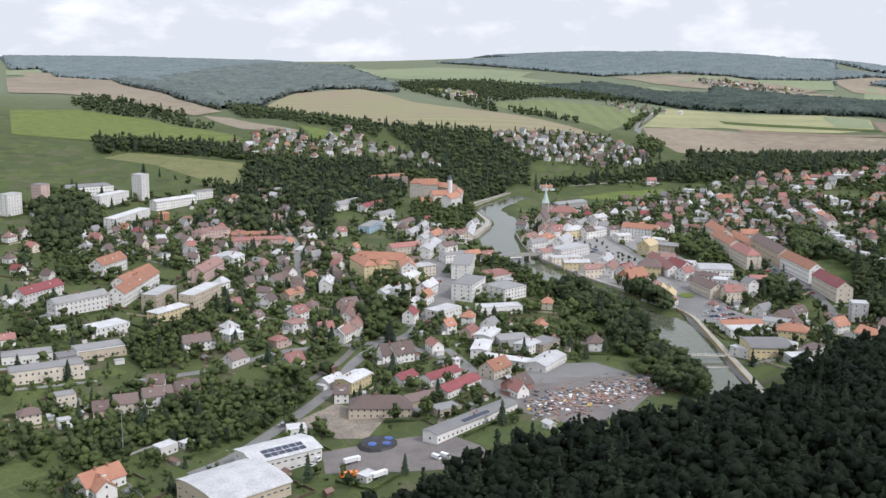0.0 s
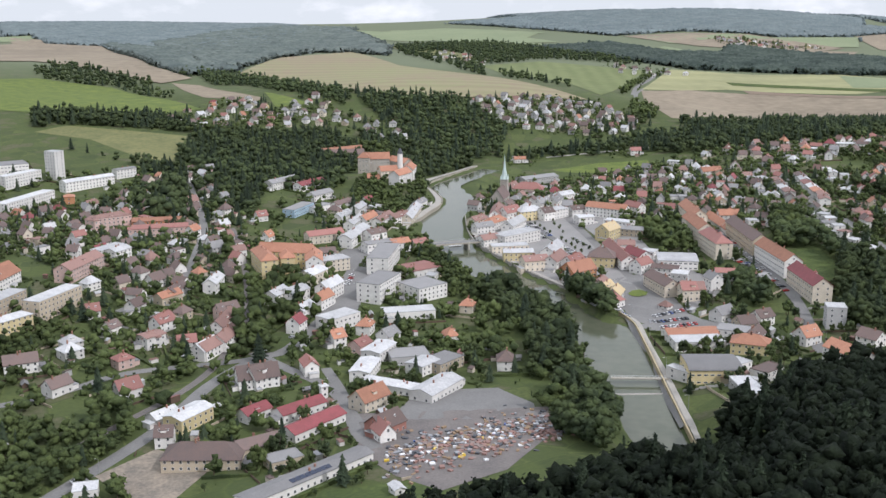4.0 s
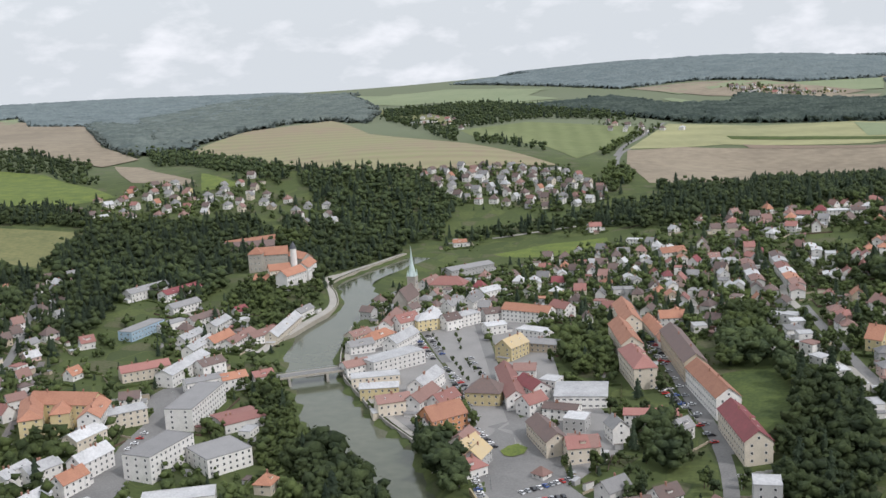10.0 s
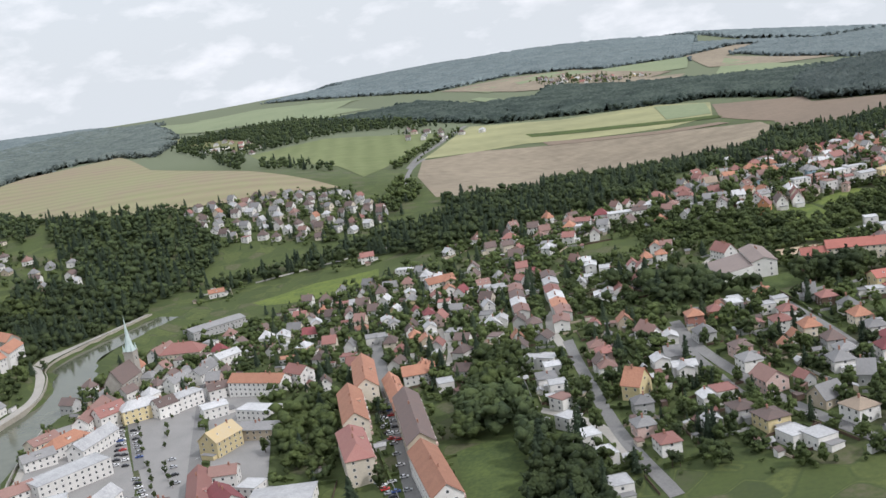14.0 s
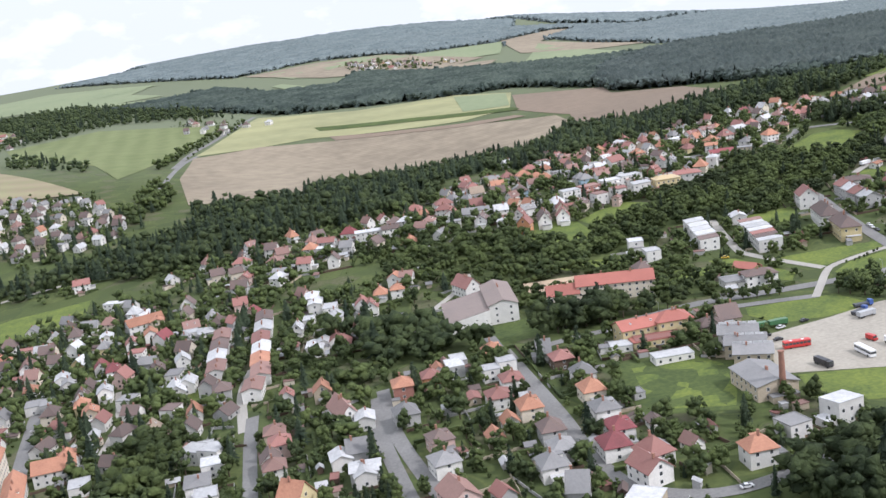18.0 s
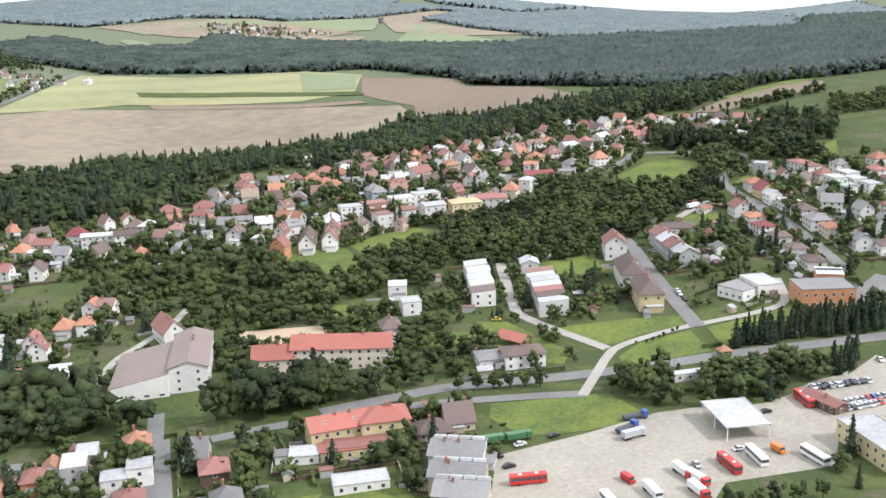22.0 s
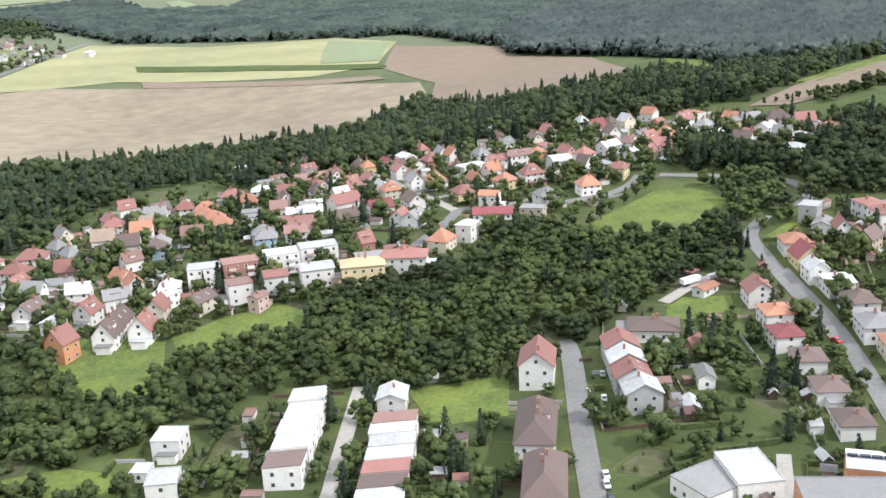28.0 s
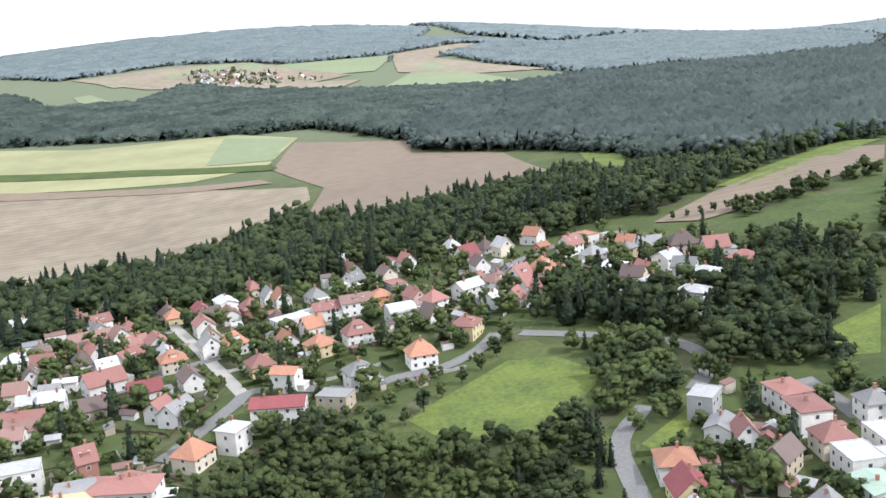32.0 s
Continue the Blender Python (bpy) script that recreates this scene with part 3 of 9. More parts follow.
def band(name, points, width, mat, lift, label, category, kind="structure", bit=2):
    """A strip laid over the ground along a curve."""
    line = smooth_line(points, 6.0)
    v, offs = [], (-0.5, -0.17, 0.17, 0.5)
    pts = [Vector(p) for p in line]
    for i, p in enumerate(pts):
        d = (pts[min(i + 1, len(pts) - 1)] - pts[max(i - 1, 0)]).normalized()
        side = Vector((d.y, -d.x))
        v += [tuple(p + side * width * o) for o in offs]
    v = np.array(v)
    z = ground_z(v[:, 0], v[:, 1]) + lift
    k = len(offs)
    f = [(k * i + j, k * i + j + 1, k * (i + 1) + j + 1, k * (i + 1) + j) for i in range(len(pts) - 1) for j in range(k - 1)]
    for p, q in zip(line, line[1:]):
        take_box((p[0] + q[0]) / 2, (p[1] + q[1]) / 2, math.degrees(math.atan2(q[1] - p[1], q[0] - p[0])), math.dist(p, q) + 1, width, bit, 1.0)
    return tagged(new(name, mesh_of(name, np.column_stack([v, z]), f, mat, smooth=True)), label, category, kind=kind)


ROADS = []


def road(width, *points):
    ROADS.append((width, points))
    band("road", list(points), width, "asphalt" if width > 5.5 else "lane", 0.22 + 0.004 * (len(ROADS) % 9), "worn pale asphalt road between houses", "road")


FAR_FIELDS = []


def field(name, mat, *points):
    """A field, meadow or paved yard that follows the ground."""
    soft = mat not in ("asphalt", "concrete", "cobble", "court", "gravel", "sand")
    outline = along(list(points) + [points[0]], 14.0)[:-1]
    bm = bmesh.new()
    face = bm.faces.new([bm.verts.new((x, y, 0)) for x, y in outline])
    far = max(p[1] for p in points)
    bmesh.ops.triangulate(bm, faces=bm.faces[:])
    aim = 14.0 if far < 1700 else 28.0 if far < 2600 else 55.0
    for _ in range(7):
        long_edges = [e for e in bm.edges if e.calc_length() > aim * 1.6]
        if not long_edges:
            break
        bmesh.ops.subdivide_edges(bm, edges=long_edges, cuts=1)
        bmesh.ops.triangulate(bm, faces=[f for f in bm.faces if len(f.verts) > 3])
    co = np.array([v.co[:2] for v in bm.verts])
    z = ground_z(co[:, 0], co[:, 1]) + (0.12 if far < 1700 else 0.5 if far < 2600 else 1.5) * (1.0 if soft else 1.2) + (0.45 if "strip" in name or "island" in name else 0)
    for v, h in zip(bm.verts, z):
        v.co.z = h
    for f in bm.faces:
        f.smooth = True
        if f.normal.z < 0:
            f.normal_flip()
    me = bpy.data.meshes.new(name)
    bm.to_mesh(me)
    bm.free()
    me.materials.append(MAT[mat])
    take_polygon(points, 4 if soft else 2)
    if far > 2000:
        FAR_FIELDS.append(points)
    words = {"lush": "bright green mown", "green": "dark green", "pale": "pale green", "meadow": "soft green grazed", "olive": "harvested olive and tan", "tan": "bare tan", "brown": "ploughed brown", "stubble": "yellow-green striped stubble",
             "rough": "yellowish overgrown"}.get(mat, "paved " + mat)
    tagged(new(name, me), words + " " + name.replace("_", " ") + " on the ground", "field" if soft else "yard", kind="structure")


field("brown_field", "tan", (348, 1630), (420, 1613), (513, 1663), (645, 1688), (733, 1699), (825, 1811), (829, 1869), (724, 1944), (586, 1989), (448, 2018), (357, 1976), (339, 1817))
field("stubble_field", "stubble", (360, 1992), (465, 2289), (612, 2213), (782, 2217), (851, 2138), (803, 1991), (730, 1974), (519, 2035))
field("clover_strip", "pale", (771, 2193), (842, 2138), (810, 2016), (745, 2036))
field("ploughed_field", "brown", (843, 2108), (957, 2021), (941, 1950), (1012, 1872), (1000, 1677), (924, 1675), (828, 1698), (812, 1738), (842, 1852), (807, 1969))
field("far_meadow", "lush", (1058, 1793), (1075, 1744), (1018, 1576), (1002, 1600))
field("hill_strip_green", "lush", (1028, 1489), (1185, 1598), (1199, 1575), (1048, 1467))
field("hill_strip_brown", "brown", (962, 1430), (1022, 1477), (1158, 1558), (1176, 1540), (1136, 1485), (1031, 1427), (980, 1413))
field("hill_meadow", "green", (976, 1394), (1030, 1413), (1090, 1421), (1032, 1342), (998, 1332))
field("slope_meadow", "lush", (942, 1245), (971, 1257), (944, 1219), (930, 1224))
field("sports_meadow", "lush", (794, 1250), (800, 1256), (837, 1281), (853, 1275), (861, 1255), (856, 1244), (842, 1229), (828, 1221), (812, 1224), (799, 1236))
field("school_lawn", "green", (478, 1041), (520, 1041), (522, 1008), (492, 1008))
field("hill_field", "olive", (-378, 2090), (-363, 2456), (-239, 2718), (-87, 2242), (101, 1980), (239, 1734), (110, 1695), (-4, 1696), (-107, 1732), (-216, 1864))
field("upper_green_field", "meadow", (78, 2275), (206, 2408), (407, 2250), (269, 1825), (234, 1961), (111, 2133))
field("left_green_field", "lush", (-786, 1844), (-703, 1946), (-556, 1903), (-323, 1590), (-381, 1509), (-524, 1500), (-650, 1512))
field("small_tan_field", "tan", (-474, 1979), (-417, 1951), (-254, 1703), (-263, 1671), (-354, 1731))
field("small_green_field", "lush", (-272, 1791), (-178, 1655), (-224, 1627))
field("far_left_field", "tan", (-1279, 3044), (-1254, 3235), (-1029, 3226), (-580, 2200), (-452, 2036), (-490, 1969), (-658, 2108), (-825, 2230), (-927, 2190))
field("clearing", "rough", (-474, 1375), (-453, 1420), (-292, 1395), (-267, 1236), (-310, 1257), (-395, 1345))
field("far_hill_field", "tan", (500, 3277), (695, 3355), (878, 3326), (1042, 2968), (890, 2814), (658, 2963))
field("far_hill_meadow", "pale", (1058, 2709), (1234, 3135), (1252, 2843), (1291, 2539), (1102, 2607))
field("far_field", "tan", (788, 2815), (902, 2889), (1044, 2870), (985, 2748), (887, 2730))
field("far_pale_field", "pale", (538, 2908), (564, 2938), (636, 2687), (574, 2688))
field("football_field", "lush", (156, 1342), (212, 1364), (271, 1356), (270, 1308), (232, 1296), (168, 1324))
field("far_green_strip", "pale", (-329, 3831), (-39, 3845), (287, 3465), (81, 3347), (-204, 3523))
field("far_green_strip", "pale", (-96, 3008), (145, 3112), (373, 2920), (140, 2751))
field("school_court", "court", (535, 1103), (571, 1093), (568, 1070), (533, 1083))
field("square", "cobble", (98, 1085), (144, 1105), (166, 956), (184, 801), (160, 805), (138, 937))
field("roundabout", "asphalt", (160, 834), (194, 853), (203, 755), (225, 710), (186, 711), (166, 719), (162, 791))
field("old_town_yard", "cobble", (62, 1050), (68, 940), (84, 900), (104, 862), (128, 822), (152, 812), (157, 807), (135, 936), (95, 1084))
field("old_town_yard", "cobble", (197, 856), (182, 870), (170, 957), (148, 1104), (178, 1085), (200, 1000), (205, 900), (232, 830), (228, 790), (206, 760))
field("clinic_street", "asphalt", (-23, 724), (-31, 813), (-28, 856), (-14, 856), (-10, 830), (-9, 800), (-12, 748), (-14, 712))
field("bridgehead", "asphalt", (-44, 880), (-38, 905), (10, 928), (22, 912), (0, 895), (-10, 872), (-26, 862))
field("depot_yard", "concrete", (594, 936), (627, 940), (657, 946), (675, 944), (696, 938), (708, 941), (722, 948), (733, 948), (739, 950), (685, 888), (649, 891), (623, 867), (574, 891))
field("depot_yard", "concrete", (725, 941), (758, 958), (760, 944), (744, 919), (717, 905), (702, 910), (704, 933))
field("timber_yard", "gravel", (1, 585), (110, 585), (99, 539), (78, 494), (52, 478), (32, 501), (15, 530))
field("factory_yard", "gravel", (-82, 476), (-39, 489), (-19, 491), (-2, 467), (8, 434), (-41, 442), (-77, 448))
field("sand_heap_yard", "sand", (-101, 519), (-82, 546), (-50, 527), (-60, 491), (-76, 493))
field("clinic_lot", "asphalt", (782, 1012), (820, 1033), (826, 1018), (794, 1000))
field("industrial_yard", "asphalt", (23, 575), (36, 618), (77, 620), (94, 592), (95, 567))
field("pasture", "green", (526, 947), (571, 914), (556, 863), (514, 885))
field("depot_grass", "lush", (608, 978), (650, 969), (653, 950), (649, 942), (629, 942), (608, 946), (603, 966))
field("verge", "lush", (658, 1041), (668, 1043), (697, 1038), (719, 1031), (712, 1021), (691, 1019), (675, 1014), (668, 1017), (662, 1031))
field("verge", "lush", (671, 1001), (686, 1011), (711, 1014), (706, 990), (693, 990), (669, 991))
field("verge", "lush", (719, 1014), (735, 1015), (753, 1016), (768, 1020), (752, 1000), (736, 996), (725, 993), (713, 993))
field("orchard_lawn", "lush", (531, 934), (559, 930), (563, 915), (553, 885), (546, 873), (524, 885), (524, 907))
field("depot_lawn", "lush", (579, 886), (600, 878), (622, 867), (646, 870), (642, 858), (622, 832), (571, 858))
field("verge", "lush", (770, 1018), (785, 1016), (800, 1008), (780, 999), (764, 1000))
field("lawn", "lush", (634, 1066), (647, 1059), (653, 1030), (657, 1014), (648, 1003), (628, 1022), (633, 1040))
field("yard_grass", "green", (-4, 473), (3, 492), (50, 494), (56, 463), (31, 453), (5, 453))
field("pale_far_field", "pale", (-1409, 3363), (-1355, 3502), (-1277, 3340), (-1327, 3163))
field("roundabout_island", "lush", (170, 801), (174, 807), (179, 809), (184, 803), (182, 796), (176, 793), (172, 795))
field("green_strip", "green", (535, 2109), (674, 2062), (808, 1996), (813, 1975), (806, 1969), (675, 2033), (539, 2077))
field("soil_strip", "brown", (546, 2028), (644, 1991), (729, 1955), (792, 1935), (801, 1912), (729, 1932), (645, 1969), (550, 1997))
field("far_pale_meadow", "pale", (-232, 3882), (152, 3658), (186, 3389), (302, 3101), (94, 3056), (-158, 3513))
field("far_pale_meadow", "pale", (922, 3239), (1185, 3280), (1094, 3009), (971, 2993))
field("far_tan_field", "tan", (-1381, 3390), (-1268, 3370), (-992, 2794), (-1010, 2627))
field("far_pale_meadow", "pale", (-392, 3992), (-180, 3757), (-42, 3741), (100, 3657), (268, 3479), (208, 3269), (27, 3322), (-138, 3327), (-238, 3486))
field("far_pale_meadow", "pale", (535, 3236), (697, 3311), (859, 3337), (922, 3200), (757, 3210), (600, 3037))
field("far_tan_field", "tan", (1184, 3300), (1385, 3451), (1439, 3417), (1254, 3183), (1393, 2812), (1264, 2831), (1129, 2954))
field("orchard", "rough", (-242, 3290), (-117, 3088), (80, 2455), (48, 2377), (-63, 2582))
field("park_meadow", "green", (295, 883), (324, 887), (324, 836), (304, 771), (298, 773), (294, 819))
field("lawn", "lush", (789, 1153), (797, 1158), (813, 1152), (809, 1140), (793, 1140), (784, 1144))
field("lawn", "lush", (852, 1199), (873, 1213), (877, 1214), (865, 1197), (854, 1192))
field("lawn", "lush", (595, 1056), (613, 1063), (628, 1055), (630, 1042), (615, 1043), (597, 1049))
field("lawn", "lush", (343, 1073), (358, 1087), (358, 1039), (346, 1042))
field("clearing", "lush", (566, 1214), (587, 1221), (608, 1203), (608, 1177), (604, 1158), (582, 1163), (569, 1187))
field("clearing", "lush", (610, 1204), (631, 1217), (651, 1223), (665, 1204), (658, 1187), (634, 1183), (614, 1184))
field("clearing", "lush", (688, 1130), (722, 1126), (715, 1101), (692, 1103))
field("clearing", "lush", (563, 1118), (582, 1118), (596, 1110), (599, 1095), (565, 1107))
field("clearing", "green", (782, 1246), (795, 1241), (801, 1222), (788, 1224))
road(8, (-143, 452), (-126, 473), (-104, 522), (-87, 569), (-76, 624), (-59, 664), (-44, 681), (-31, 740), (-17, 810))
road(8, (-38, 746), (-25, 808), (-26, 884), (-19, 924), (15, 935))
road(6, (-207, 571), (-157, 602), (-125, 637), (-75, 657), (-59, 666))
road(6, (-162, 735), (-139, 789), (-153, 907), (-167, 975), (-222, 1138))
road(7, (-63, 674), (-41, 652), (-14, 625), (-1, 598), (8, 572))
road(6, (-18, 652), (-4, 613), (10, 557), (21, 537))
road(7, (165, 566), (164, 636), (164, 710), (161, 773), (159, 824))
road(7, (182, 811), (170, 891), (161, 970), (149, 1079), (145, 1116))
road(6, (133, 958), (109, 1054), (97, 1098))
road(8, (278, 774), (273, 849), (271, 904), (269, 964), (264, 1060), (261, 1137))
road(6, (191, 755), (216, 732), (238, 709), (263, 681))
road(7, (259, 665), (275, 766), (273, 861))
road(6, (371, 788), (366, 857), (370, 955), (374, 1007))
road(6, (455, 773), (441, 820), (433, 861), (429, 910), (429, 948), (433, 990))
road(6, (494, 999), (491, 941), (489, 903), (486, 861), (491, 834), (510, 818), (534, 817), (561, 821))
road(6, (429, 982), (423, 938), (422, 877), (423, 857))
road(6, (494, 1025), (488, 946), (483, 872))
road(8, (550, 997), (582, 999), (596, 1000), (621, 995), (648, 990), (679, 986), (715, 983), (786, 970))
road(6, (505, 991), (535, 992), (559, 989), (584, 988), (617, 980), (643, 972))
road(4, (641, 971), (654, 987), (668, 1004), (679, 1012), (707, 1018), (747, 1019), (765, 1025), (779, 1051))
road(5, (671, 1011), (656, 1061), (658, 1080), (668, 1117), (674, 1138))
road(7, (716, 1016), (724, 1049), (734, 1089), (745, 1131), (746, 1143))
road(6, (811, 1040), (830, 1106), (840, 1165))
road(6, (828, 1101), (834, 1139), (841, 1179), (847, 1203), (863, 1221))
road(6, (881, 1224), (893, 1237), (896, 1248), (894, 1262), (883, 1276), (864, 1294), (850, 1306))
road(6, (655, 1337), (686, 1335), (702, 1338), (719, 1352), (733, 1355), (756, 1363), (779, 1373), (799, 1376), (820, 1379), (853, 1394), (877, 1410), (913, 1430), (943, 1427))
road(5, (744, 1305), (738, 1332), (733, 1355), (724, 1400), (716, 1438))
road(6, (715, 1262), (727, 1277), (741, 1298), (748, 1307), (767, 1297), (785, 1286), (797, 1289), (815, 1289), (831, 1298), (842, 1312))
road(6, (911, 1171), (913, 1191), (913, 1205), (913, 1214))
road(7, (461, 2313), (392, 2114), (355, 2016), (331, 1902))
road(6, (461, 2198), (368, 2008), (336, 1898), (316, 1717))
road(5, (154, 1413), (213, 1424), (285, 1427))
road(5, (-94, 1119), (-63, 1058), (-41, 1023), (-15, 996), (2, 989))
road(5, (-94, 1125), (-71, 1064), (-52, 1017))
road(5, (789, 1157), (808, 1168), (818, 1170))
road(5, (313, 947), (356, 876), (364, 833))
road(4, (464, 1045), (471, 1060), (480, 1092), (492, 1108), (506, 1126), (516, 1146))
road(4, (306, 1115), (309, 1061), (304, 1020))
road(5, (369, 990), (371, 1046), (378, 1082))

# ---- buildings ----
ROOF_WORDS = {"o": "orange tile", "r": "red tile", "p": "faded pink tile", "m": "maroon sheet", "s": "bright red sheet", "d": "dark brown tile", "b": "beige tile", "t": "taupe sheet", "g": "grey", "w": "pale sheet-metal",
              "y": "yellow-brown", "n": "green sheet-metal"}
WALL_WORDS = {"w": "white", "c": "cream", "y": "yellow", "g": "grey", "o": "orange", "p": "pinkish", "b": "beige", "r": "reddish", "d": "dark timber", "l": "pale blue"}
SHAPE_WORDS = {"g": "gabled", "h": "hipped", "f": "flat", "s": "low-pitched", "v": "vaulted"}
HOUSES = []
ROOFS = []
house_rng = np.random.RandomState(7)



def window_shape():
    """A frame with a recessed pane, as one closed sheet with a back."""
    ring = lambda s, y: [(-s, y, -s), (s, y, -s), (s, y, s), (-s, y, s)]
    v = ring(0.5, 0.03) + ring(0.5, -0.04) + ring(0.4, -0.04) + ring(0.4, -0.012)
    f = [(4 * k + i, 4 * k + (i + 1) % 4, 4 * k + 4 + (i + 1) % 4, 4 * k + 4 + i) for k in range(3) for i in range(4)]
    return v, f + [(12, 13, 14, 15)]


WINDOW_MESH = mesh_of("window", *window_shape(), ["frame_white", "glass"], [0] * 12 + [1])
DOOR_MESH = mesh_of("door", *box(-0.5, 0.5, -0.05, 0.05, 0, 1), "timber")
CHIMNEY_MESH = mesh_of("chimney", *joined(box(-0.35, 0.35, -0.35, 0.35, -1.5, 1.1), box(-0.43, 0.43, -0.43, 0.43, 1.1, 1.25)), "brick")


def wall_shape(shape, l, w, e, r):
    a, b = l / 2, w / 2
    if shape == "g":
        return extruded([(-b, -3), (b, -3), (b, e), (0, e + r - 0.12), (-b, e)], -a, a)
    if shape == "s":
        return extruded([(-b, -3), (b, -3), (b, e), (-b, e + r)], -a, a)
    if shape == "v":
        arc = [(b * math.cos(t), e + r * math.sin(t) - 0.1) for t in np.linspace(0, math.pi, 11)]
        return extruded([(-b, -3), (b, -3)] + arc, -a, a)
    return box(-a, a, -b, b, -3, e)


def roof_shape(shape, l, w, e, r):
    o, k = 0.55, 0.24
    a, b = l / 2 + o, w / 2 + o
    if shape == "g":
        d = o * r / (w / 2)
        return extruded([(-b, e - d), (0, e + r), (b, e - d), (b, e - d + k), (0, e + r + k), (-b, e - d + k)][::-1], -a, a)
    if shape == "h":
        d, run = o * r / (w / 2), min(w / 2 * 0.95, l / 2 - 0.3)
        v = [(-a, -b, e - d), (a, -b, e - d), (a, b, e - d), (-a, b, e - d), (-l / 2 + run, 0, e + r), (l / 2 - run, 0, e + r)]
        v += [(x, y, z - k) for x, y, z in v[:4]]
        return v, [(0, 1, 5, 4), (1, 2, 5), (2, 3, 4, 5), (3, 0, 4), (9, 8, 7, 6), (0, 6, 7, 1), (1, 7, 8, 2), (2, 8, 9, 3), (3, 9, 6, 0)]
    if shape == "s":
        return extruded([(-b + 0.3, e + r), (b - 0.3, e), (b - 0.3, e + k), (-b + 0.3, e + r + k)][::-1], -l / 2, l / 2)
    if shape == "v":
        arc = [(b * math.cos(t), e + (r + 0.05) * math.sin(t)) for t in np.linspace(0, math.pi, 13)]
        up = [(y * 1.01, z + k) for y, z in arc]
        return extruded(arc + up[::-1], -a, a)
    h = 0.35
    return joined(box(-l / 2 - 0.15, l / 2 + 0.15, -w / 2 - 0.15, w / 2 + 0.15, e, e + 0.16),
                  box(-l / 2 - 0.15, l / 2 + 0.15, -w / 2 - 0.15, -w / 2 + 0.12, e + 0.16, e + h), box(-l / 2 - 0.15, l / 2 + 0.15, w / 2 - 0.12, w / 2 + 0.15, e + 0.16, e + h),
                  box(-l / 2 - 0.15, -l / 2 + 0.12, -w / 2 + 0.12, w / 2 - 0.12, e + 0.16, e + h), box(l / 2 - 0.12, l / 2 + 0.15, -w / 2 + 0.12, w / 2 - 0.12, e + 0.16, e + h))


def window_spots(l, w, e, ends=True):
    """Places and turns of the windows on the four walls."""
    out, floors = [], max(1, int((e + 0.4) / 2.9))
    for level in range(floors):
        z = 1.55 + level * (e / floors if floors > 1 else 2.9)
        n = max(1, int(l / 3.4))
        for k in range(n):
            x = (k + 0.5) * l / n - l / 2
            out += [(x, -w / 2, z, 0), (x, w / 2, z, 180)]
        n = max(1, int(w / 5.4))
        for k in range(n if ends else 0):
            y = (k + 0.5) * w / n - w / 2
            out += [(-l / 2, y, z, -90), (l / 2, y, z, 90)]
    return out


def near_path(x, y, reach):
    return min(math.hypot(x - a, y - b) for _, a, b, *_ in PATH[::4]) < reach


